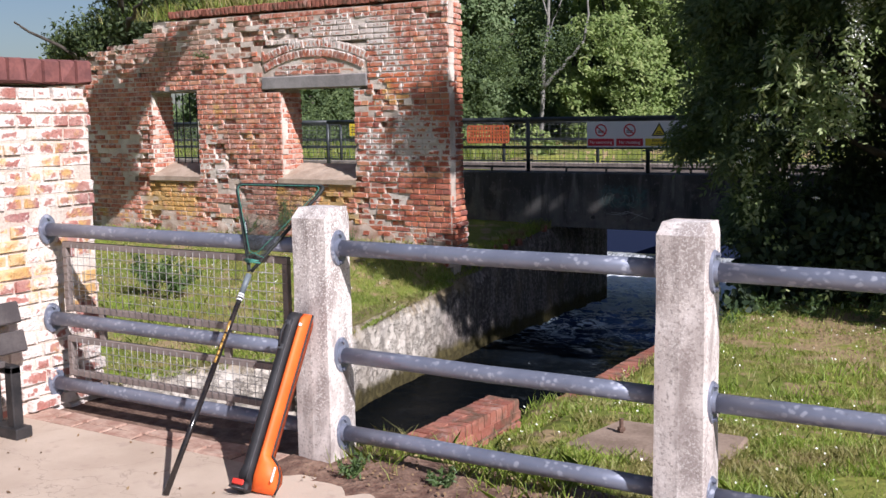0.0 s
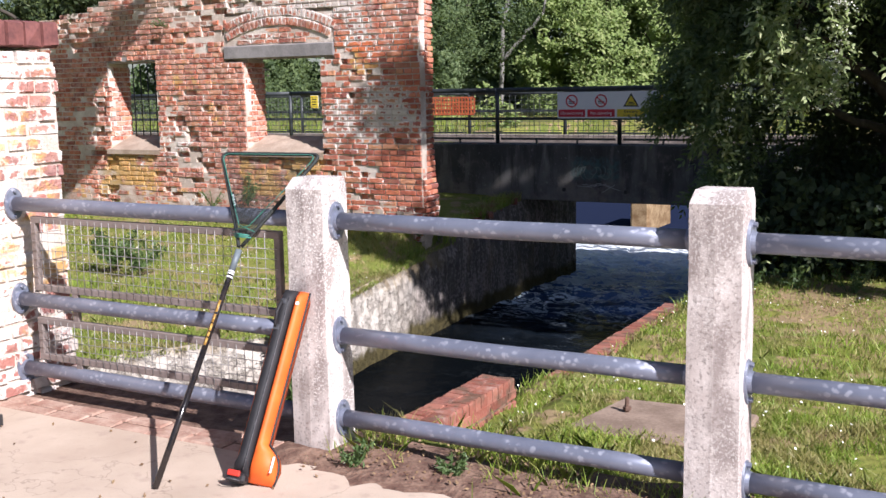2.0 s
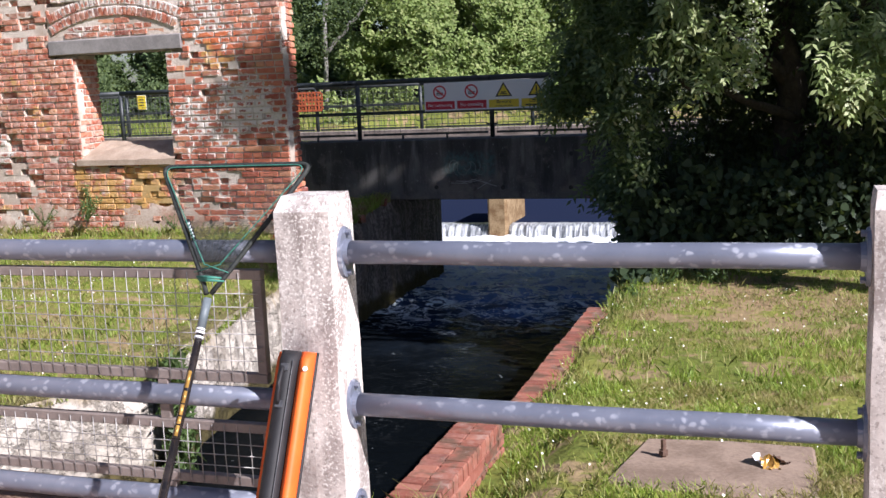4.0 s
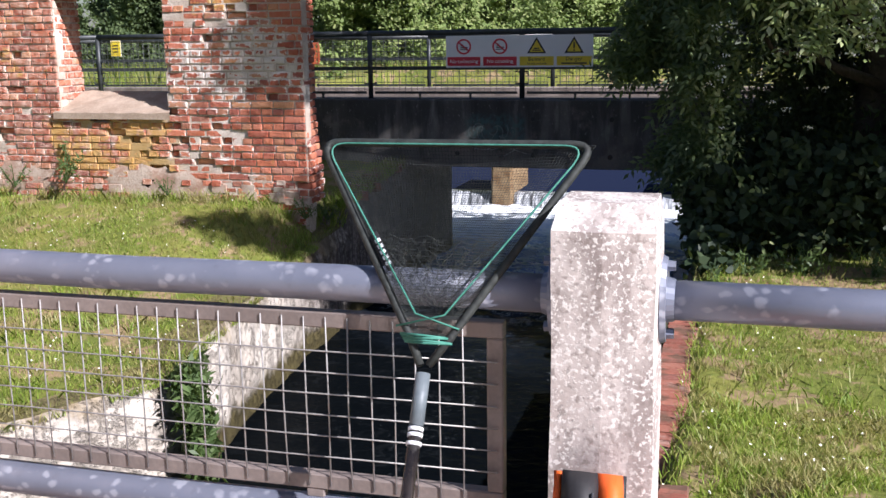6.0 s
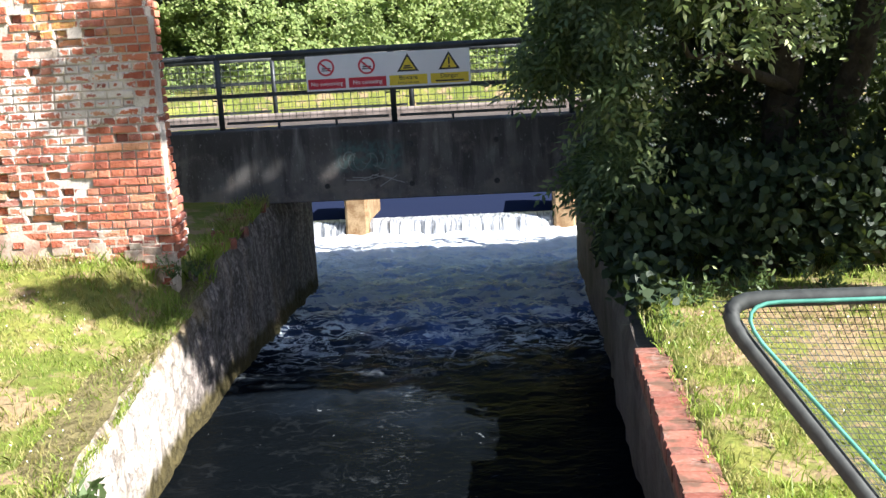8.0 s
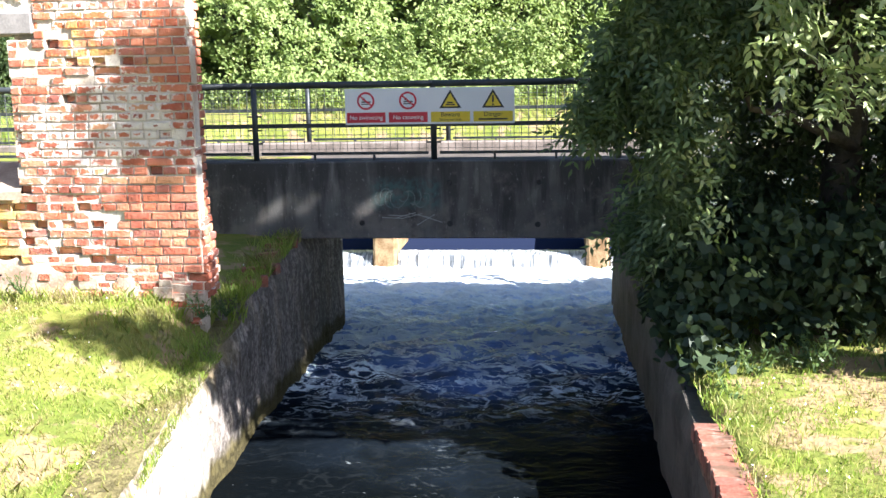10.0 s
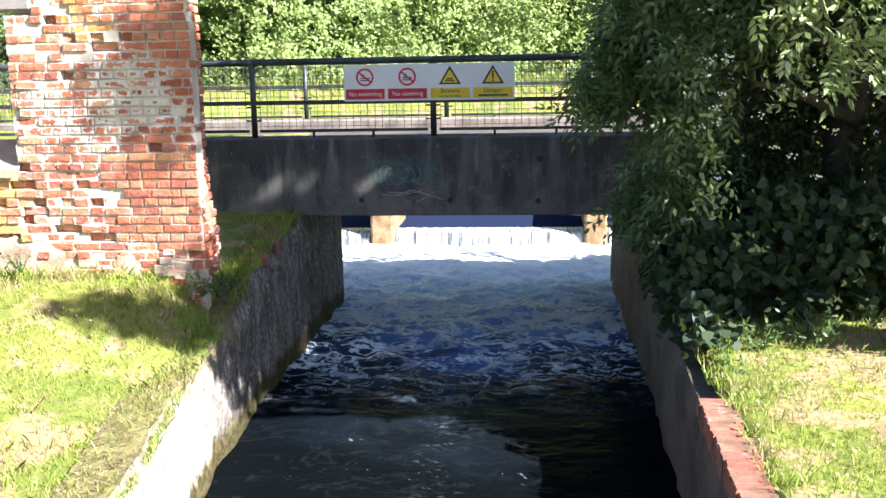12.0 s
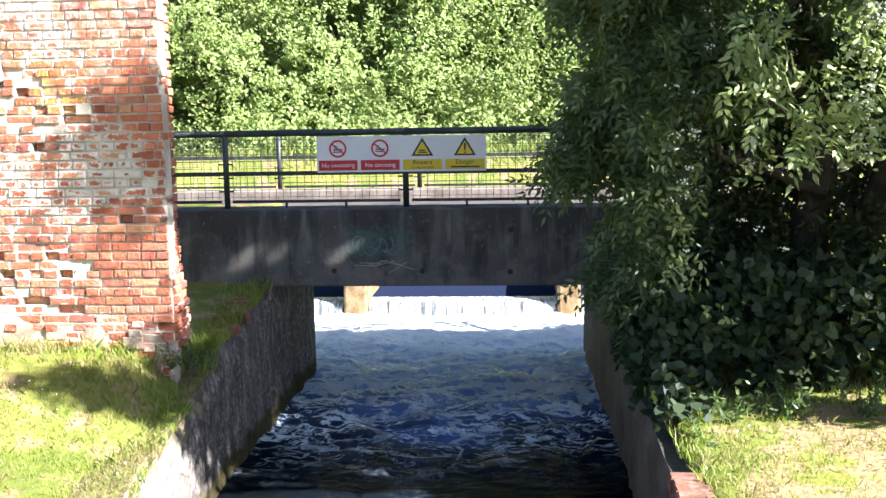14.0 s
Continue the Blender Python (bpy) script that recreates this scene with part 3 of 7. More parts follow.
def leaves(name, centres, length, width, droop=0.3, aim=None, spread=1.0, face=0.0, broad=False):
    """Leaf blades (pointed, folded along the rib) at the centres; face: how strongly they turn to the light."""
    n = len(centres)
    d = RNG.normal(size=(n, 3))
    d[:, 2] -= droop * 2
    if aim is not None:
        d = d * spread + aim
    d /= np.linalg.norm(d, axis=1, keepdims=True)
    r = RNG.normal(size=(n, 3))
    s = np.cross(d, r)
    s /= np.linalg.norm(s, axis=1, keepdims=True) + 1e-6
    nn = np.cross(s, d)
    if face:
        nn = RNG.normal(size=(n, 3)) * 0.7 + np.array((0.55, -0.45, 0.75)) * face
        nn /= np.linalg.norm(nn, axis=1, keepdims=True)
        d -= nn * (d * nn).sum(1, keepdims=True)
        d /= np.linalg.norm(d, axis=1, keepdims=True) + 1e-6
        s = np.cross(d, nn)
    L = length * RNG.uniform(0.6, 1.25, (n, 1))
    W = width * RNG.uniform(0.7, 1.2, (n, 1))
    base, tip = centres - d * L * 0.5, centres + d * L * 0.5
    side = centres + d * L * -0.05 + nn * L * 0.10
    if broad:
        low, high = centres - d * L * 0.32 + nn * L * 0.06, centres + d * L * 0.14 + nn * L * 0.08
        V = np.stack([base, low + s * W * 0.46, high + s * W * 0.36, tip, high - s * W * 0.36, low - s * W * 0.46], 1)
        return quads_mesh(name, V, 6)
    V = np.stack([base, side + s * W * 0.5, tip, side - s * W * 0.5], 1)
    return quads_mesh(name, V)


def compound_leaves(name, anchors, aims, reach, length, width, pairs=3):
    """Pinnate leaves: along a stalk from each anchor pairs of leaflets and one at the tip, drooping."""
    n = len(anchors)
    d = aims + RNG.normal(size=(n, 3)) * 0.35
    d /= np.linalg.norm(d, axis=1, keepdims=True)
    up = np.array((0.35, -0.3, 1.0)) + RNG.normal(size=(n, 3)) * 0.45
    s = np.cross(d, up)
    s /= np.linalg.norm(s, axis=1, keepdims=True) + 1e-6
    nn = np.cross(s, d)
    R = reach * RNG.uniform(0.6, 1.2, (n, 1))
    out = []
    for k in range(pairs):
        f = (k + 0.7) / (pairs + 0.5)
        root = anchors + d * R * f - np.array((0, 0, 1.0)) * R * 0.35 * f * f
        for side in (-1, 1):
            out.append((root, d * 0.62 + s * side * 0.8 + RNG.normal(size=(n, 3)) * 0.15))
    out.append((anchors + d * R * 0.95 - np.array((0, 0, 1.0)) * R * 0.33, d + RNG.normal(size=(n, 3)) * 0.15))
    V = []
    for root, q in out:
        q = q - np.array((0, 0, 0.25))
        q /= np.linalg.norm(q, axis=1, keepdims=True)
        L = length * RNG.uniform(0.7, 1.2, (n, 1))
        W = width * RNG.uniform(0.8, 1.2, (n, 1))
        t = np.cross(q, nn)
        t /= np.linalg.norm(t, axis=1, keepdims=True) + 1e-6
        mid = root + q * L * 0.42 + nn * L * 0.07
        V.append(np.stack([root, mid + t * W * 0.5, root + q * L, mid - t * W * 0.5], 1))
    return quads_mesh(name, np.concatenate(V))


def blob_points(blobs, count, shell=0.55):
    """Points in ellipsoids (cx, cy, cz, rx, ry, rz), thicker towards the outside and gathered in clumps."""
    blobs = np.array(blobs, float)
    w = blobs[:, 3] * blobs[:, 4] * blobs[:, 5]
    w = w ** 0.7
    pick = RNG.choice(len(blobs), count // 14 + 1, p=w / w.sum())
    b = blobs[pick]
    d = RNG.normal(size=(len(b), 3))
    d /= np.linalg.norm(d, axis=1, keepdims=True)
    rad = RNG.uniform(shell, 1.05, (len(b), 1))
    clump = b[:, :3] + d * rad * b[:, 3:]
    pts = np.repeat(clump, 14, axis=0)[:count]
    size = np.repeat(b[:, 3:].mean(1), 14)[:count, None]
    return pts + RNG.normal(size=pts.shape) * np.clip(size * 0.13, 0.08, 0.32)


def sun_gaps(pts):
    """Leaves cut out along the sun's rays so that chosen sunlit patches fall on the bridge beam."""
    k = (10.37 - pts[:, 1]) / -SUN_TO.y
    x, z = pts[:, 0] - SUN_TO.x * k, pts[:, 2] - SUN_TO.z * k
    keep = np.ones(len(pts), bool)
    for cx, cz, a in ((-3.97, 0.28, 0.22), (-3.62, 0.35, 0.17), (-3.0, 0.31, 0.17), (-2.77, 0.41, 0.12)):
        u, v = (x - cx) * 0.82 + (z - cz) * 0.57, (z - cz) * 0.82 - (x - cx) * 0.57
        keep &= (u / a) ** 2 + (v / 0.10) ** 2 > 1
    return pts[keep]


# ---------- lie of the land ----------
LEFT = [(-4.3, -0.5), (-4.0, 1.2), (-3.75, 2.6), (-3.12, 3.75), (-3.3, 4.5), (-3.52, 6.0), (-3.62, 7.0), (-3.69, 8.5), (-3.66, 12.2), (-7.5, 12.5), (-7.5, 22.0)]
RIGHT = [(-0.15, -0.5), (-0.17, 2.0), (-0.19, 6.1), (-0.19, 9.3), (-0.27, 12.2), (-0.27, 13.6), (3.2, 14.0), (3.2, 22.0)]
WATER_Z = -1.42


def along(poly, y):
    for (xa, ya), (xb, yb) in zip(poly, poly[1:]):
        if ya <= y <= yb:
            return xa + (xb - xa) * (y - ya) / (yb - ya)
    return poly[-1][0] if y > poly[-1][1] else poly[0][0]


def ease(v, lo, hi):
    t = min(max((v - lo) / (hi - lo), 0.0), 1.0)
    return t * t * (3 - 2 * t)


def left_top(y):
    """Top of the channel wall on the mill side: low by the path, stepped up past the mill."""
    return -0.56 + 0.06 * ease(y, 4.0, 6.5) + 0.10 * ease(y, 6.5, 8.2) + 0.19 * ease(y, 8.2, 8.36) + 0.17 * ease(y, 8.5, 10.2)


def land(x, y):
    """Height of the turf."""
    wob = 0.035 * noise.noise((x * 0.9, y * 0.9, 3.0)) + 0.015 * noise.noise((x * 4, y * 4, 1.0))
    far = 0.72 * ease(y, 9.2, 10.3)
    if x < -1.9:
        top = -0.10 - 0.36 * ease(y, 0.0, 2.2)
        bank = left_top(y) - 0.02
        inland = ease(-x, 3.66, 5.6 - 1.25 * ease(y, 6.0, 7.5))
        wall_foot = 0.34 * ease(y, 5.6, 7.7) * inland
        z = bank * (1 - inland) + (top + 0.02) * inland + wall_foot + 0.12 * ease(y, 8.5, 10.2) * inland
        z = z + (0.70 - z) * ease(y, 10.36, 10.8) if x > -7.4 else z + (0.70 - z) * ease(y, 8.6, 10.2)
    else:
        z = -0.04 - 0.10 * ease(y, 0.1, 1.0) - 0.31 * ease(y, 1.7, 3.3)
        z = z - 0.17 * ease(0.55 - x, 0.0, 0.35) * ease(y, 0.5, 1.0) * ease(2.5 - y, 0.0, 0.5)
        z = z + (0.70 - z) * ease(y, 8.9, 10.3) * ease(x, -0.2, 0.4)
    if y > 13.4:
        z = 0.62 + 0.12 * ease(y, 15, 24)
    if y < 0.12:
        z = -0.07
    return z + wob * (0.3 if y < 0.12 else 1.0)


def grid_axis(lo, hi, fine, ends):
    inner = list(np.arange(lo, hi + 1e-6, fine))
    left, right, step = [], [], fine
    a, b = lo, hi
    while a > -ends or b < ends:
        step *= 1.35
        a, b = a - step, b + step
        left.append(a)
        right.append(b)
    return list(reversed(left)) + inner + right


def build_ground():
    xs, ys = grid_axis(-12.0, 6.0, 0.11, 500), grid_axis(-4.0, 17.0, 0.11, 500)
    V, F = [], []
    for y in ys:
        xl, xr = along(LEFT, y), along(RIGHT, y)
        for x in xs:
            wet = 0.16 < y < 22 and xl - 0.2 < x < xr + 0.14
            z = -2.3 if wet else land(x, y)
            V.append((x, y, z))
    nx = len(xs)
    for j in range(len(ys) - 1):
        for i in range(nx - 1):
            a = j * nx + i
            F.append((a, a + 1, a + 1 + nx, a + nx))
    me = bpy.data.meshes.new("ground")
    me.from_pydata(V, [], F)
    me.update()
    g = part("ground", me, M_GROUND, smooth=True)
    return tagged(g, "rough mown turf with bare earth patches either side of a mill race", "ground", kind="structure")


build_ground()


def build_path():
    bm = bmesh.new()
    box(bm, -14, 12, -9, -0.16, -0.2, 0.0)
    p = part("path", bm, M_PATH)
    tagged(p, "worn pale concrete path with cracks and grit", "path", kind="structure")
    # strip of earth at the foot of the rails
    V, F = [], []
    xs, ys = np.linspace(-0.15, 6.0, 80), np.linspace(-0.28, 0.34, 9)
    for y in ys:
        for x in xs:
            e = 0.03 * math.cos((y - 0.03) / 0.31 * 1.5)
            V.append((x, y + 0.05 * noise.noise((x * 3, y, 0)), -0.012 + e + 0.02 * noise.noise((x * 6, y * 6, 2))))
    for j in range(len(ys) - 1):
        for i in range(len(xs) - 1):
            a = j * len(xs) + i
            F.append((a, a + 1, a + 1 + len(xs), a + len(xs)))
    me = bpy.data.meshes.new("earth_strip")
    me.from_pydata(V, [], F)
    e = part("earth_strip", me, M_EARTH, smooth=True)
    tagged(e, "strip of dry trodden earth under the pipe rails", "earth", kind="structure")


build_path()


# ---------- channel ----------
def ribbon_wall(name, poly, y0, y1, top, bottom, thick, side, material, label):
    """A wall that follows a line of the plan, its face rough; side +1: the mass lies to the left."""
    ys = [y0]
    while ys[-1] < y1 - 1e-6:
        ys.append(min(ys[-1] + 0.12, y1))
    zs_n = 12
    V, F = [], []
    for y in ys:
        x = along(poly, y)
        zt = top(y)
        for k in range(zs_n + 1):
            z = bottom + (zt - bottom) * k / zs_n
            rough = 0.035 * noise.noise((x * 2, y * 2.2, z * 2.2)) + 0.022 * noise.noise((x * 6, y * 7, z * 7))
            V.append((x + side * rough - side * 0.05 * (k == zs_n), y, z + (0.03 * noise.noise((y * 3, 0, 5)) if k == zs_n else 0)))
        V.append((x - side * thick, y, zt - 0.02))
    m = zs_n + 2
    for j in range(len(ys) - 1):
        for k in range(m - 1):
            a = j * m + k
            F.append((a, a + 1, a + 1 + m, a + m))
    F.append(tuple(range(m)))
    F.append(tuple(reversed([len(V) - m + k for k in range(m)])))
    me = bpy.data.meshes.new(name)
    me.from_pydata(V, [], F)
    me.update()
    w = part(name, me, material)
    return tagged(w, label, "retaining wall", kind="structure")


ribbon_wall("channel_wall_west", LEFT, 0.2, 12.2, left_top, -2.3, 0.4, 1, M_CHANNEL, "pale rendered channel wall, damp and mossy at the waterline")
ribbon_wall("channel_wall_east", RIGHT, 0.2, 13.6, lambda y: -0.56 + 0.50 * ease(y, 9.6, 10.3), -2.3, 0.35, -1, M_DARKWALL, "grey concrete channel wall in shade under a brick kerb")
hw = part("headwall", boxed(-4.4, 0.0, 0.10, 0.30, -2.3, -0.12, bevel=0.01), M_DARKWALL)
tagged(hw, "concrete headwall under the path edge", "retaining wall", kind="structure")
bend = part("channel_return_wall", boxed(-6.6, -3.68, 12.2, 12.45, -2.3, 0.3), M_CHANNEL)
tagged(bend, "shaded masonry return of the channel behind the bridge", "retaining wall", kind="structure")


def build_water():
    xs, ys = np.concatenate([np.linspace(-6.6, -4.5, 12), np.linspace(-4.4, 0.6, 110), np.linspace(0.8, 3.4, 14)]), np.linspace(-0.4, 15.9, 330)
    X, Y = np.meshgrid(xs, ys)
    Z = np.zeros_like(X)
    for j in range(X.shape[0]):
        for i in range(X.shape[1]):
            x, y = X[j, i], Y[j, i]
            amp = 0.006 + 0.055 * ease(y, 7.5, 11.5)
            v = noise.fractal((x * 2.6, y * 2.6, 0.5), 0.8, 2.0, 4) * amp
            v += (0.5 - abs(noise.noise((x * 4.2, y * 6.5, 9.0)))) * amp * 0.9 + noise.noise((x * 9, y * 12, 9.0)) * amp * 0.3
            v += 0.05 * ease(y, 14.2, 15.6) * (0.6 + 0.6 * abs(noise.noise((x * 6, y * 5, 4.0))))
            Z[j, i] = WATER_Z + v
    V = np.stack([X, Y, Z], -1).reshape(-1, 3)
    nx = X.shape[1]
    a = (np.arange(X.shape[0] - 1)[:, None] * nx + np.arange(nx - 1)[None]).ravel()
    F = np.stack([a, a + 1, a + 1 + nx, a + nx], 1)
    me = bpy.data.meshes.new("water")
    me.from_pydata(V.tolist(), [], F.tolist())
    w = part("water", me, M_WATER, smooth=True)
    tagged(w, "dark fast mill race water streaked with white foam", "water", kind="structure")
    up = part("upstream_water", boxed(-8.0, 4.0, 16.0, 22.6, -1.7, -1.165), M_STILL)
    tagged(up, "smooth upstream water above the weir, its sky reflection painted as blue", "water", kind="structure")


build_water()


def build_weir():
    t = thing("weir", "low weir of white falling water between ochre stone piers", "weir", (0, 16, WATER_Z), kind="structure")
    inv = Matrix.Translation((0, -16, -WATER_Z))

    def put(name, bm, mat, label=""):
        bmesh.ops.transform(bm, matrix=inv, verts=bm.verts)
        return part(name, bm, mat, t, label)

    put("sill", boxed(-7.0, 3.6, 16.0, 16.5, -2.3, -1.19, bevel=0.03), M_WEIRPIER, "stone weir sill")
    for xa, xb in ((-3.88, -3.51), (-0.55, -0.20)):
        put("weir_pier", boxed(xa, xb, 15.75, 17.2, -2.3, -0.45, bevel=0.04), M_WEIRPIER, "ochre stained stone pier")
    for xa, xb in ((-6.5, -3.9), (-3.5, -0.56), (-0.19, 3.3)):
        bm = bmesh.new()
        n = max(int((xb - xa) / 0.03), 4)
        prof = [(16.15, -1.15), (15.98, -1.158), (15.88, -1.19), (15.82, -1.26), (15.78, -1.36), (15.72, -1.50)]
        cols = []
        for i in range(n + 1):
            x = xa + (xb - xa) * i / n
            cols.append([bm.verts.new((x, y - 0.05 * noise.noise((x * 9, 0, z)) - 0.02 * noise.noise((x * 30, 1, z * 2)), z)) for y, z in prof])
        for a, b in zip(cols, cols[1:]):
            for k in range(len(prof) - 1):
                bm.faces.new((a[k], b[k], b[k + 1], a[k + 1]))
        put("water_curtain", bm, M_FALL, "white curtain of falling water")


build_weir()


# ---------- mill wall ----------
WALL_Y, WALL_D = 7.76, 0.46
WX0, WX1 = -12.5, -3.88
END_SKEW = 0.17  # the free end runs back at a slight angle
WIN_BIG = (-6.64, -5.38, 0.80, 2.045)
WIN_SMALL = (-9.2, -8.25, 0.80, 2.05)


def wall_top(x):
    return 3.13 if x > -8.7 else 3.13 - 0.30 * ease(-x, 8.7, 9.8) - 0.35 * ease(-x, 9.8, 12.0)


def brick_mesh(name, seed, wear):
    """A worn brick of unit size, its face forward to -y, centred on the face."""
    r = random.Random(seed)
    j = lambda s: r.uniform(-s, s)  # noqa: E731
    back = [(-0.5, 1, -0.5), (0.5, 1, -0.5), (0.5, 1, 0.5), (-0.5, 1, 0.5)]
    ring = [(x * (1 + j(0.02)), 0.16 + j(wear), z * (1 + j(0.06))) for x, _, z in back]
    front = [(x * (0.93 + j(0.04)), j(wear * 0.5), z * (0.82 + j(0.09))) for x, _, z in back]
    mid = [(j(0.1), -0.012 + j(wear * 0.3), j(0.1))]
    V = back + ring + front + mid
    F = []
    for k in range(4):
        n = (k + 1) % 4
        F += [(k, n, 4 + n, 4 + k), (4 + k, 4 + n, 8 + n, 8 + k), (8 + k, 8 + n, 12)]
    me = bpy.data.meshes.new(name)
    me.from_pydata(V, [], F)
    me.update()
    me.attributes.new("rim", "FLOAT", "POINT").data.foreach_set("value", RIM)
    return me


RIM = [0.35] * 4 + [0.9] * 4 + [0.75] * 4 + [0.0]
BRICKS = [brick_mesh("brick", s, 0.05) for s in range(10)]
WORN = [brick_mesh("brick", 50 + s, 0.09) for s in range(8)]
for me_ in BRICKS + WORN:
    me_.materials.append(M_BRICK)


def courses(u0, u1, z0, z1, holes=(), seed=1, pitch=0.0725, ragged=None):
    """Bricks of a face: (centre along, centre up, width, height), in courses of stretchers and headers."""
    r = random.Random(seed)
    out = []
    row, z = 0, z0
    while z + 0.06 <= z1:
        w = 0.232 if row % 2 == 0 else 0.116
        u = u0 - (0.058 if row % 2 else 0.0) - r.uniform(0, 0.01)
        while u < u1 - 0.02:
            ww = w * r.uniform(0.94, 1.05)
            if row % 4 == 2 and r.random() < 0.12:
                ww = 0.116
            a, b = max(u, u0), min(u + ww, u1)
            u += ww
            spans = [(a, b)]
            for ha, hb, hz0, hz1 in holes:
                if z + 0.066 > hz0 and z < hz1:
                    spans = [s for p, q in spans for s in ((p, min(q, ha)), (max(p, hb), q)) if s[1] - s[0] > 0.03]
            for a, b in spans:
                if b - a > 0.035 and (ragged is None or z + 0.07 < ragged((a + b) / 2)):
                    out.append(((a + b) / 2, z + 0.036, b - a - 0.013, pitch - 0.0125))
        z += pitch
        row += 1
    return out


def place_matrix(u, z, w, h, plane, depth, proud, tilt=(0, 0, 0)):
    """Pose of a unit brick: plane ('y', v): face towards -y at y=v; ('x', v): face towards +x at x=v."""
    axis, v = plane
    sc = Matrix.Diagonal((w, depth, h, 1))
    rot = Euler(tilt).to_matrix().to_4x4()
    if axis == "y":
        return Matrix.Translation((u, v - proud, z)) @ rot @ sc
    return Matrix.Translation((v + proud, u, z)) @ Matrix.Rotation(math.pi / 2, 4, "Z") @ rot @ sc


def joined_bricks(name, rows, meshes, material, parent, label="", kind="stuff"):
    """Many bricks in one mesh; rows of (mesh index, matrix)."""
    co = [np.array([v.co[:] for v in m.vertices]) for m in meshes]
    fc = [[tuple(p.vertices) for p in m.polygons] for m in meshes]
    V, F, at = [], [], 0
    for k, m in rows:
        c = co[k]
        M = np.array(m)
        V.append(c @ M[:3, :3].T + M[:3, 3])
        F += [tuple(i + at for i in f) for f in fc[k]]
        at += len(c)
    me = bpy.data.meshes.new(name)
    me.from_pydata(np.concatenate(V).tolist(), [], F)
    me.update()
    if len(co[0]) == 13:
        me.attributes.new("rim", "FLOAT", "POINT").data.foreach_set("value", RIM * len(rows))
    ob = part(name, me, material, parent, label)
    if kind:
        ob["kind"] = kind
    return ob


ALL_BRICKS = BRICKS + WORN
CELL = bpy.data.meshes.new("mortar_cell")
CELL.from_pydata([(-0.5, 0, -0.5), (0.5, 0, -0.5), (0.5, 0, 0.5), (-0.5, 0, 0.5), (-0.5, 1, -0.5), (0.5, 1, -0.5), (0.5, 1, 0.5), (-0.5, 1, 0.5)], [],
                 [(0, 1, 2, 3), (0, 4, 5, 1), (1, 5, 6, 2), (2, 6, 7, 3), (3, 7, 4, 0)])
LATER = []  # single bricks, laid at the end


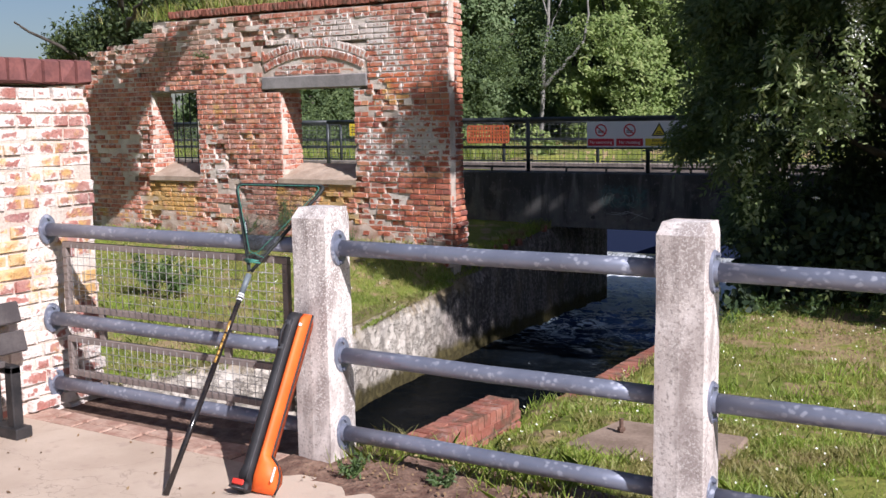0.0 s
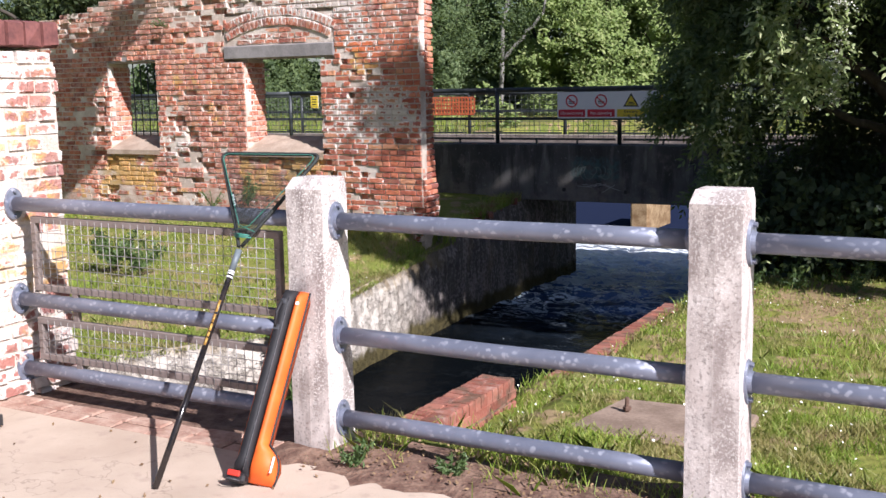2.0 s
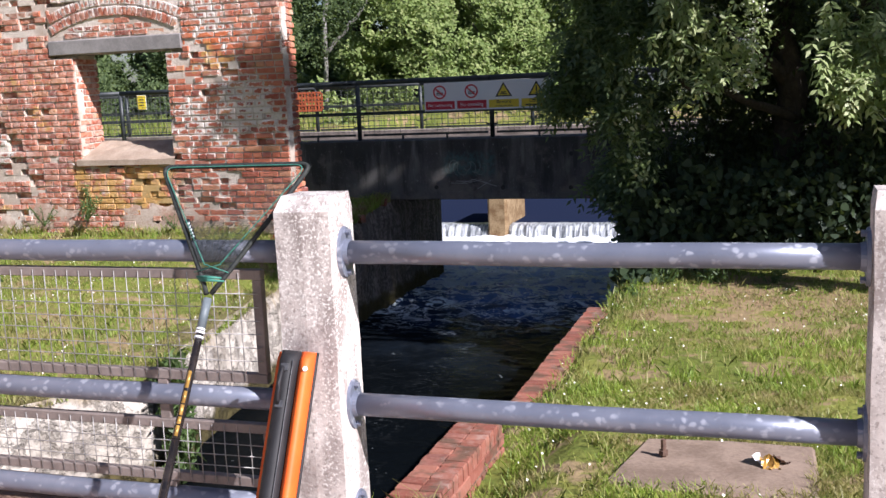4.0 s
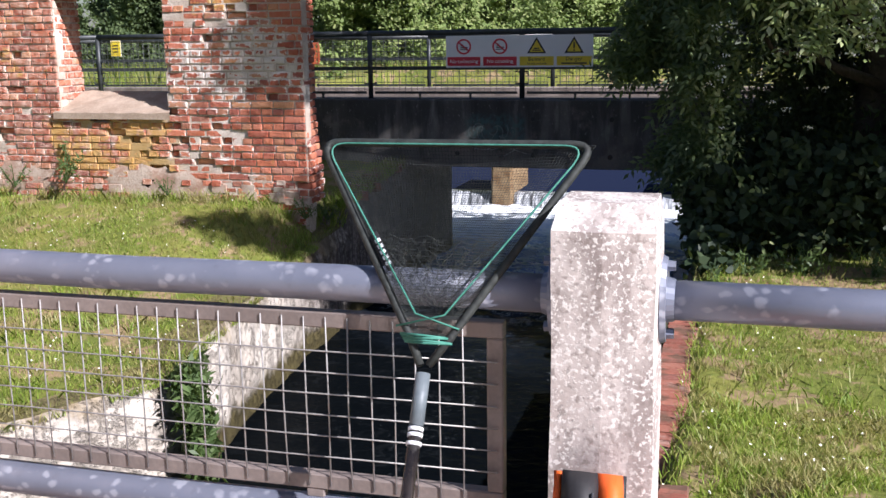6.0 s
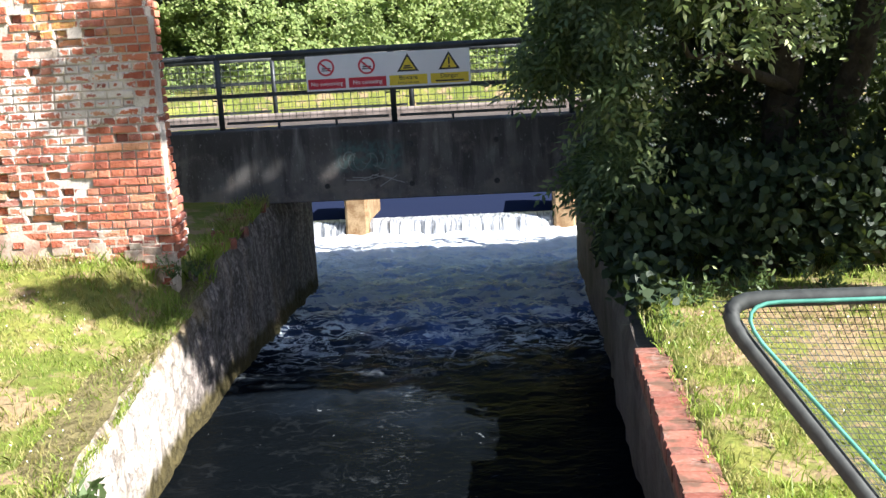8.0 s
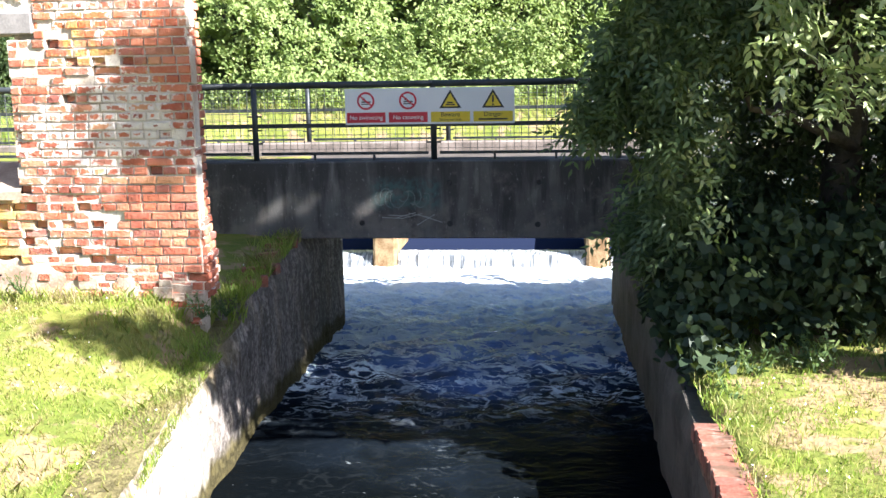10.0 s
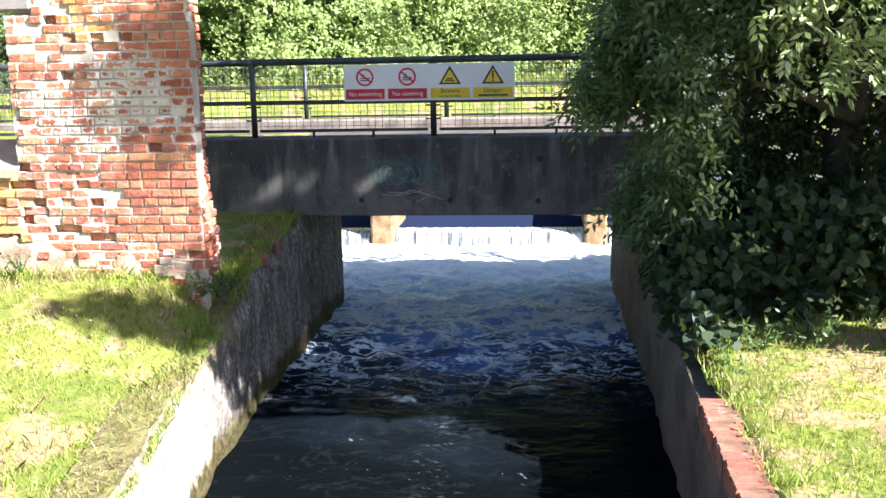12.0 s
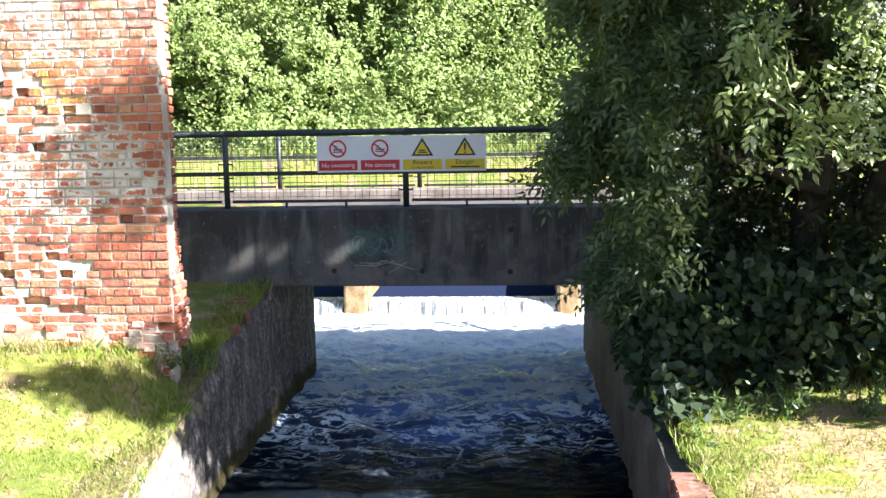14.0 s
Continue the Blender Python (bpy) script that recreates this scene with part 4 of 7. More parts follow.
def build_mill_wall():
    t = thing("wall_mill", "ruined red brick mill wall with two empty window openings", "wall", (0, 0, 0), kind="structure")
    y0, y1 = WALL_Y + 0.115, WALL_Y + WALL_D - 0.02
    # core of mortar and rubble, with the openings left through it
    bm = bmesh.new()
    (ax, bx, az, bz), (cx, dx, cz, dz) = WIN_BIG, WIN_SMALL
    box(bm, bx + 0.012, WX1 - 0.012, y0, y1, -0.9, 3.12)
    for v in bm.verts:
        if v.co.x > WX1 - 0.02:
            v.co.x -= END_SKEW * (v.co.y - WALL_Y) + 0.01
    box(bm, ax, bx + 0.012, y0, y1, -0.9, az - 0.05)
    box(bm, ax, bx + 0.012, y0, y1, bz + 0.01, 3.12)
    box(bm, dx + 0.012, ax - 0.012, y0, y1, -0.9, 3.12)
    box(bm, cx, dx + 0.012, y0, y1, -0.9, cz - 0.05)
    box(bm, cx, dx + 0.012, y0, y1, dz + 0.01, 3.12)
    box(bm, -9.8, cx - 0.012, y0, y1, -0.9, 2.82)
    box(bm, WX0, -9.8, y0, y1, -0.9, 2.45)
    part("mortar_core", bm, M_MORTAR, t)
    r = random.Random(4)
    holes = [WIN_BIG, WIN_SMALL, (-6.97, -5.15, 2.04, 2.60)]
    single, many, cells = [], [], []
    for u, z, w, h in courses(WX0, WX1, -0.31, 3.13, holes, 3, ragged=wall_top):
        decay = noise.fractal((u * 0.8, z * 0.9, 2.0), 1.0, 2.0, 3) + (0.16 if -8.3 < u < -6.9 else 0.0) + (0.18 if u < -9.2 else 0) + (0.16 if z < 0.3 else 0)
        gone = decay > 0.3 and r.random() < 0.30 or r.random() < 0.02
        if gone:
            proud = r.uniform(-0.085, -0.025)
        else:
            proud = 0.004 + r.uniform(-0.006, 0.008) + (r.uniform(-0.022, 0.006) if decay > 0.1 else 0)
        cells.append((0, Matrix.Translation((u, WALL_Y + (0.0095 if not gone else 0.016 - proud) + r.uniform(-0.002, 0.003), z)) @ Matrix.Diagonal((w + 0.0145, 0.12, h + 0.014, 1))))
        k = r.randrange(10) if decay < 0.1 else 10 + r.randrange(8)
        m = place_matrix(u, z, w, h, ("y", WALL_Y), 0.1, proud, (r.uniform(-0.03, 0.03), r.uniform(-0.006, 0.006), r.uniform(-0.012, 0.012)))
        (single if u > -5.36 and 0.0 < z < 2.2 and len(single) < 300 else many).append((k, m))
    # jambs of the openings and the free end of the wall
    for xj, za, zb, face in ((WIN_BIG[0], 0.92, 2.04, 1), (WIN_SMALL[0], 0.92, 2.04, 1), (WX1, -0.1, 3.13, 1)):
        for u, z, w, h in courses(WALL_Y + 0.02, WALL_Y + WALL_D, za, zb, (), 8):
            jut = 0.055 * ease(0.75 - z, 0, 0.6) - END_SKEW * (u - WALL_Y) if xj == WX1 else 0.0
            many.append((r.randrange(10), place_matrix(u, z, w, h, ("x", xj), 0.1, jut + r.uniform(-0.006, 0.006), (0, 0, r.uniform(-0.02, 0.02)))))
    for xj, za, zb in ((WIN_BIG[1], 0.92, 2.04), (WIN_SMALL[1], 0.92, 2.04)):
        for u, z, w, h in courses(WALL_Y + 0.02, WALL_Y + WALL_D, za, zb, (), 9):
            m = Matrix.Translation((xj, u, z)) @ Matrix.Rotation(-math.pi / 2, 4, "Z") @ Matrix.Diagonal((w, 0.1, h, 1))
            many.append((r.randrange(10), m))
    joined_bricks("brickwork", many, ALL_BRICKS, M_BRICK, t, "weathered red brickwork patched with limewash")
    joined_bricks("mortar_joints", cells, [CELL], M_MORTAR, t, "pale lime mortar joints")
    LATER.append((t, single))
    # flat arch of bricks on end above the large opening
    arch = []
    for ring, (rad, hh) in enumerate(((2.02, 0.112), (2.145, 0.112))):
        for i in range(27):
            a = (i - 13) * 0.0325 + (0.016 if ring else 0)
            x, z = -6.06 + rad * math.sin(a), 2.29 - 1.80 + rad * math.cos(a) + 0.02
            m = Matrix.Translation((x, WALL_Y - 0.004 - r.uniform(0, 0.01), z)) @ Matrix.Rotation(a, 4, "Y") @ Matrix.Diagonal((0.058, 0.1, hh, 1))
            arch.append((r.randrange(18), m))
    for u, z, w, h in courses(-6.97, -5.15, 2.235, 2.45, (), 13):
        if z < 0.49 + math.sqrt(max(1.96 ** 2 - (u + 6.06) ** 2, 0)) - 0.02:
            arch.append((r.randrange(18), place_matrix(u, z, w, h, ("y", WALL_Y), 0.1, r.uniform(-0.012, 0.002))))
    for u, z, w, h in courses(-6.97, -5.15, 2.45, 2.62, (), 14):
        if z > 0.49 + math.sqrt(max(2.20 ** 2 - (u + 6.06) ** 2, 0)) + 0.02:
            arch.append((r.randrange(18), place_matrix(u, z, w, h, ("y", WALL_Y), 0.1, r.uniform(-0.008, 0.002))))
    part("arch_mortar", boxed(-6.97, -5.15, WALL_Y + 0.012, WALL_Y + 0.09, 2.226, 2.62), M_MORTAR, t)
    joined_bricks("relieving_arch", arch, ALL_BRICKS, M_BRICK, t, "shallow brick arch washed with lime")
    # coping of bricks on edge
    cop, x = [], -8.75
    while x < WX1 - 0.07:
        m = Matrix.Translation((x + 0.034, WALL_Y - 0.004 - r.uniform(0, 0.006), 3.19 + r.uniform(-0.006, 0.006))) @ Matrix.Diagonal((0.064, 0.26, 0.112, 1))
        cop.append((r.randrange(10), m))
        cop.append((r.randrange(10), Matrix.Translation((x + 0.034, WALL_Y + WALL_D + 0.02, 3.19)) @ Matrix.Rotation(math.pi, 4, "Z") @ Matrix.Diagonal((0.064, 0.26, 0.112, 1))))
        x += 0.075
    joined_bricks("coping", cop, ALL_BRICKS, M_KERB, t, "brick-on-edge coping")
    part("lintel", boxed(-6.97, -5.15, WALL_Y - 0.018, WALL_Y + WALL_D, 2.05, 2.225, bevel=0.012), M_LINTEL, t, "long grey stone lintel")
    part("lintel", boxed(-9.36, -8.15, WALL_Y + 0.01, WALL_Y + WALL_D, 2.055, 2.15, bevel=0.015), M_LINTEL, t, "crumbling stone lintel")
    for xa, xb in (WIN_BIG[:2], WIN_SMALL[:2]):
        bm = bmesh.new()
        n = 10
        rows = []
        for k in range(6):
            y = WALL_Y - 0.045 + (WALL_D + 0.02) * k / 5
            z = 0.80 + 0.20 * k / 5
            rows.append([bm.verts.new((xa - 0.06 * (k == 0) + (xb - xa + 0.1 * (k == 0)) * i / n, y, z + 0.012 * noise.noise((xa + i, k * 2, 0)))) for i in range(n + 1)])
        low = [bm.verts.new((v.co.x, v.co.y, 0.735)) for v in rows[0]]
        lowb = [bm.verts.new((v.co.x, v.co.y, 0.735)) for v in rows[-1]]
        seq = [low] + rows + [lowb]
        for a, b in zip(seq, seq[1:]):
            for i in range(n):
                bm.faces.new((a[i], a[i + 1], b[i + 1], b[i]))
        part("sill", bm, M_SILL, t, "sloping cement sill")
    # iron bars in the small opening
    for x in np.linspace(-9.08, -8.36, 6):
        tubes("window_bar", [([(x, WALL_Y + 0.40, 0.96), (x, WALL_Y + 0.40, 2.06)], 0.009)], M_IRON, t, 6)
    # rubble footing
    rows = []
    for i in range(110):
        x = r.uniform(-11.5, WX1 - 0.06)
        z = r.uniform(-0.32, 0.10) + 0.12 * max(0.0, noise.noise((x * 1.3, 0, 4)))
        s = r.uniform(0.06, 0.15)
        m = Matrix.Translation((x, WALL_Y - r.uniform(-0.004, 0.012) - max(0, -z) * 0.08, z)) @ Euler((r.uniform(-0.03, 0.03), r.uniform(-0.08, 0.08), r.uniform(-0.03, 0.03))).to_matrix().to_4x4() @ Matrix.Diagonal((s * 1.3, 0.1, s * 0.75, 1))
        rows.append((10 + r.randrange(8), m))
    joined_bricks("rubble_footing", rows, ALL_BRICKS, M_RUBBLE, t, "pale crumbling rubble footing")
    # patches of old render left on the footing
    for k in range(1, 7):
        cx, cz = -4.2 - 0.95 * k + r.uniform(-0.3, 0.3), 0.05 + r.uniform(-0.1, 0.08)
        bm = bmesh.new()
        bmesh.ops.create_grid(bm, x_segments=14, y_segments=8, size=0.5)
        for v in bm.verts:
            a, b = v.co.x, v.co.y
            edge = 1 - max(abs(a), abs(b)) * 2
            v.co = Vector((cx + a * (0.75 + 0.3 * noise.noise((b * 4, k, 0))), WALL_Y - 0.016 * ease(edge + 0.4 * noise.noise((a * 5, b * 5, k)), 0.0, 0.3) + 0.012, cz + b * (0.36 + 0.12 * noise.noise((a * 4, k, 3)))))
        part("render_patch", bm, M_RUBBLE, t, "flaking pale render", True)
    return t


MILL = build_mill_wall()


# ---------- bridge ----------
def build_bridge():
    t = thing("bridge", "low concrete bridge with a stained deep edge beam", "bridge", (0, 10.6, 0), kind="structure")
    inv = Matrix.Translation((0, -10.6, 0))

    def put(name, bm, mat, label=""):
        bmesh.ops.transform(bm, matrix=inv, verts=bm.verts)
        return part(name, bm, mat, t, label)

    put("edge_beam", boxed(-7.5, 3.5, 10.37, 10.85, -0.02, 0.785, bevel=0.012), M_BRIDGE, "dark stained concrete edge beam")
    put("deck", boxed(-40.0, 40.0, 10.853, 13.2, 0.42, 0.68), M_ROAD, "pale road deck")
    put("far_beam", boxed(-7.5, 3.5, 13.2, 13.6, 0.40, 0.74, bevel=0.012), M_BRIDGE)
    put("kerb", boxed(-40, 40, 13.0, 13.25, 0.55, 0.80, bevel=0.015), M_KERBSTONE, "pale concrete kerb")
    put("abutment", boxed(-7.4, -3.72, 10.43, 12.19, -2.2, -0.023), M_CHANNEL, "dark bridge abutment")
    for x, z in ((-3.04, 0.145), (-1.214, 0.125), (-2.12, 0.135), (-2.12, 0.56), (-1.2, 0.56)):
        bm = bmesh.new()
        bmesh.ops.create_cone(bm, cap_ends=True, segments=14, radius1=0.032, radius2=0.026, depth=0.012, matrix=Matrix.Translation((x, 10.366, z)) @ Matrix.Rotation(math.pi / 2, 4, "X"))
        put("tie_hole", bm, M_BLACK, "dark plugged tie hole")
    r = random.Random(3)
    bm = bmesh.new()
    for i in range(9):
        x, z = -2.84 + 0.06 * i, 0.42 + r.uniform(-0.03, 0.03)
        rr, a0 = r.uniform(0.035, 0.075), r.uniform(0, 6.28)
        for k in range(7):
            a = a0 + 0.45 * k
            box(bm, -0.006, 0.006, -0.001, 0.001, -rr * 0.26, rr * 0.26, m=Matrix.Translation((x + rr * math.cos(a), 10.3665, z + 1.3 * rr * math.sin(a))) @ Matrix.Rotation(-a, 4, "Y"))
    put("graffiti", bm, M_GRAFFITI, "faded teal paint marks")
    bm = bmesh.new()
    for i in range(7):
        box(bm, -0.004, 0.004, -0.001, 0.001, -0.11, 0.11, m=Matrix.Translation((-2.72 + 0.07 * i, 10.366, 0.2 + r.uniform(-0.03, 0.03))) @ Matrix.Rotation(r.uniform(0.9, 1.9), 4, "Y"))
    put("scratch", bm, M_SCRATCH, "pale scratched lines")


build_bridge()


def railing_bay(name, x0, x1, y, zb, ztop, zmid, label, foot=True, step=0.075):
    t = thing(name, label, "railing", (x0, y, zb), group="bridge railings")
    w = x1 - x0
    H = ztop - zb
    tubes("post", [([(0, 0, 0), (0, 0, H)], 0.032)], M_RAIL, t, 8)
    tubes("top_rail", [([(0, 0, H), (w, 0, H)], 0.036)], M_RAIL, t, 10)
    part("mid_rail", boxed(0, w, -0.02, 0.02, zmid - zb - 0.022, zmid - zb + 0.022, bevel=0.004), M_RAIL, t)
    part("bottom_bar", boxed(0.06, w - 0.06, -0.012, 0.012, 0.055, 0.085), M_RAIL, t)
    for k in range(1, 3):
        part("foot", boxed(w * k / 3 - 0.012, w * k / 3 + 0.012, -0.012, 0.012, 0.0, 0.06), M_RAIL, t)
    for z in (0.18, 0.32, zmid - zb + 0.1):
        part("clip", boxed(-0.075, 0.075, -0.018, 0.018, z - 0.008, z + 0.008), M_RAIL, t)
    wires = []
    n = int(w / step)
    for i in range(1, n):
        wires.append(([(w * i / n, -0.022, 0.09), (w * i / n, -0.022, H - 0.04)], 0.0030))
    for z in np.arange(0.12, H - 0.05, 0.075):
        wires.append(([(0.05, -0.026, z), (w - 0.05, -0.026, z)], 0.0026))
    tubes("wire_mesh", wires, M_MESHRAIL, t, 4, smooth=False)
    return t


near_bay = railing_bay("bridge_railing", -4.2, -2.295, 10.6, 0.785, 1.57, 1.15, "dark painted steel bridge railing with wire mesh infill")
for i in range(-5, 4):
    if i:
        copy_thing(near_bay, Matrix.Translation((-4.2 + 1.905 * i, 10.6, 0.785)))
far_bay = railing_bay("bridge_railing", -4.3, -2.43, 13.5, 0.74, 1.52, 1.2, "dark painted railing on the far side of the bridge", step=0.11)
for i in range(-6, 5):
    if i:
        copy_thing(far_bay, Matrix.Translation((-4.3 + 1.87 * i, 13.5, 0.74)))


def text_mesh(s, size):
    cu = bpy.data.curves.new("lettering", "FONT")
    cu.body, cu.size, cu.align_x, cu.align_y, cu.extrude = s, size, "CENTER", "CENTER", 0.0008
    ob = bpy.data.objects.new("lettering", cu)
    scene.collection.objects.link(ob)
    bpy.context.view_layer.update()
    me = bpy.data.meshes.new_from_object(ob.evaluated_get(bpy.context.evaluated_depsgraph_get()))
    bpy.data.objects.remove(ob)
    bpy.data.curves.remove(cu)
    for v in me.vertices:
        v.co = Vector((v.co.x, v.co.z, v.co.y))
    return me


def build_sign():
    x0, x1, z0, z1 = -3.215, -1.45, 1.155, 1.528
    t = thing("warning_sign", "long white sign board with red and yellow water safety panels", "sign", (x0, 10.555, z0))
    w, h = x1 - x0, z1 - z0
    part("board", boxed(0, w, -0.004, 0.004, 0, h), M_WHITE, t)
    q = w / 4
    for k, (main, sub) in enumerate((("No swimming", ""), ("No canoeing", ""), ("Beware", "Strong currents"), ("Danger", "-"))):
        cx = q * (k + 0.5)
        part("panel", boxed(cx - q * 0.46, cx + q * 0.46, -0.0065, -0.0042, 0.02, 0.125), M_RED if k < 2 else M_YELLOW, t, "red panel" if k < 2 else "yellow panel")
        me = text_mesh(main, 0.062 if k < 2 else 0.066)
        o = part("lettering", me, M_WHITE if k < 2 else M_BLACK, t, "white words" if k < 2 else "black words")
        o.matrix_basis = Matrix.Translation((cx, -0.0085, 0.072 if k < 2 else 0.095))
        if sub and sub != "-":
            o = part("lettering", text_mesh(sub, 0.036), M_BLACK, t)
            o.matrix_basis = Matrix.Translation((cx, -0.0085, 0.043))
        elif sub:
            part("line", boxed(cx - 0.15, cx + 0.15, -0.0085, -0.007, 0.036, 0.052), M_BLACK, t)
        mz = 0.245
        if k < 2:
            bm = bmesh.new()
            n = 40
            for ri, ro in ((0.072, 0.092),):
                vs = [[bm.verts.new((cx + rr * math.cos(2 * math.pi * i / n), yy, mz + rr * math.sin(2 * math.pi * i / n))) for i in range(n)] for rr, yy in ((ri, -0.0075), (ro, -0.0075))]
                for i in range(n):
                    j = (i + 1) % n
                    bm.faces.new((vs[0][i], vs[0][j], vs[1][j], vs[1][i]))
            box(bm, -0.078, 0.078, -0.0085, -0.0070, -0.0085, 0.0085, m=Matrix.Translation((cx, 0, mz)) @ Matrix.Rotation(radians(40), 4, "Y"))
            part("prohibition_ring", bm, M_RED, t)
            bm = bmesh.new()
            box(bm, cx - 0.045, cx + 0.05, -0.0062, -0.005, mz - 0.018, mz - 0.004)
            box(bm, cx - 0.05, cx + 0.045, -0.0062, -0.005, mz - 0.038, mz - 0.028)
            box(bm, cx - 0.035, cx - 0.01, -0.0062, -0.005, mz + 0.004, mz + 0.03)
            part("pictogram", bm, M_BLACK, t)
        else:
            for name, s, mat, y in (("warning_triangle", 1.0, M_BLACK, -0.006), ("triangle_field", 0.72, M_YELLOW, -0.0075)):
                bm = bmesh.new()
                pts = [(-0.115, -0.085), (0.115, -0.085), (0.0, 0.105)]
                c = (0.0, -0.022)
                vs = [bm.verts.new((cx + c[0] + (px - c[0]) * s, y, mz + c[1] + (pz - c[1]) * s)) for px, pz in pts]
                bm.faces.new(vs)
                part(name, bm, mat, t)
            bm = bmesh.new()
            if k == 2:
                box(bm, cx - 0.05, cx + 0.05, -0.0095, -0.008, mz - 0.055, mz - 0.042)
                box(bm, cx - 0.035, cx + 0.03, -0.0095, -0.008, mz - 0.035, mz - 0.02)
            else:
                box(bm, cx - 0.009, cx + 0.009, -0.0095, -0.008, mz - 0.03, mz + 0.045)
                box(bm, cx - 0.009, cx + 0.009, -0.0095, -0.008, mz - 0.062, mz - 0.044)
            part("pictogram", bm, M_BLACK, t)


build_sign()
ys = thing("small_sign", "small yellow notice fixed to the far railing", "sign", (-9.56, 13.44, 1.28))
part("plate", boxed(-0.085, 0.085, -0.003, 0.003, 0, 0.24, bevel=0.001), M_YELLOW, ys)
part("border", boxed(-0.095, 0.095, 0.0035, 0.006, -0.01, 0.25), M_WHITE, ys)
for zz in (0.06, 0.11, 0.16):
    part("line", boxed(-0.05, 0.05, -0.006, -0.0045, zz, zz + 0.018), M_BLACK, ys)


def build_barrier():
    t = thing("plastic_barrier", "orange plastic barrier netting tied to the far railing", "barrier", (-6.9, 13.44, 1.13))
    w, h = 0.86, 0.33
    part("border", boxed(0, w, -0.006, 0.006, 0, 0.03), M_BARRIER, t)
    part("border", boxed(0, w, -0.006, 0.006, h - 0.03, h), M_BARRIER, t)
    for i in range(15):
        part("strip", boxed(w * i / 14 - 0.016, w * i / 14 + 0.016, -0.005, 0.005, 0.03, h - 0.03), M_BARRIER, t)
    for z in (0.1, 0.165, 0.23):
        part("strip", boxed(0.0, w, -0.0045, 0.0045, z - 0.014, z + 0.014), M_BARRIER, t)


build_barrier()


# ---------- pipe rail fence ----------
def build_post():
    t = thing("fence_post", "square concrete fence post with a weathered chamfered top", "post", (0, 0.1, 0), group="fence posts")
    bm = bmesh.new()
    rings = []
    r = random.Random(2)
    for s, z in [(0.107, -0.5)] + [(0.107 - 0.0005 * k, 0.12 * k) for k in range(10)] + [(0.102, 1.175)]:
        ring = []
        for a, b in ((-1, -1), (0, -1), (1, -1), (1, 0), (1, 1), (0, 1), (-1, 1), (-1, 0)):
            c = 0.93 if a and b else 1.0
            ring.append(bm.verts.new((a * s * c + r.uniform(-0.002, 0.002), b * s * c + r.uniform(-0.002, 0.002), z)))
        rings.append(ring)
    top = [bm.verts.new((a * 0.088, b * (0.05 if b < 0 else 0.088), 1.222)) for a, b in ((-1, -1), (0, -1), (1, -1), (1, 0), (1, 1), (0, 1), (-1, 1), (-1, 0))]
    rings.append(top)
    for p, q in zip(rings, rings[1:]):
        for k in range(8):
            bm.faces.new((p[k], p[(k + 1) % 8], q[(k + 1) % 8], q[k]))
    bm.faces.new(top)
    part("shaft", bm, M_POST, t)
    return t


post = build_post()
copy_thing(post, Matrix.Translation((1.787, 0.1, 0)))
copy_thing(post, Matrix.Translation((3.575, 0.1, 0)))
PIPES = (1.032, 0.52, 0.14)


def build_pipe(x0, x1, z):
    t = thing("fence_rail", "galvanised steel pipe rail with bolted round flanges", "rail", (x0, 0.1, z), group="fence rails")
    w = x1 - x0
    tubes("pipe", [([(0, 0, 0), (w * 0.25, 0, 0), (w * 0.5, 0, -0.003), (w * 0.75, 0, 0), (w, 0, 0)], 0.038)], M_GALV, t, 24)
    for x, s in ((0.005, 1), (w - 0.005, -1)):
        bm = bmesh.new()
        bmesh.ops.create_cone(bm, cap_ends=True, segments=28, radius1=0.068, radius2=0.064, depth=0.011, matrix=Matrix.Translation((x, 0, 0)) @ Matrix.Diagonal((1, 0.86, 1.28, 1)) @ Matrix.Rotation(s * math.pi / 2, 4, "Y"))
        bmesh.ops.create_cone(bm, cap_ends=True, segments=24, radius1=0.045, radius2=0.040, depth=0.018, matrix=Matrix.Translation((x + s * 0.012, 0, 0)) @ Matrix.Rotation(s * math.pi / 2, 4, "Y"))
        f = part("flange", bm, M_GALV, t)
        for a in (90, 270):
            bm = bmesh.new()
            bmesh.ops.create_cone(bm, cap_ends=True, segments=6, radius1=0.011, radius2=0.010, depth=0.016, matrix=Matrix.Translation((x + s * 0.012, 0, 0.066 * math.sin(radians(a)))) @ Matrix.Rotation(math.pi / 2, 4, "Y"))
            part("bolt", bm, M_GALV, f)
    return t


for z in PIPES:
    build_pipe(-1.97, -0.1, z)
    build_pipe(0.1, 1.687, z)
    build_pipe(1.887, 3.475, z)


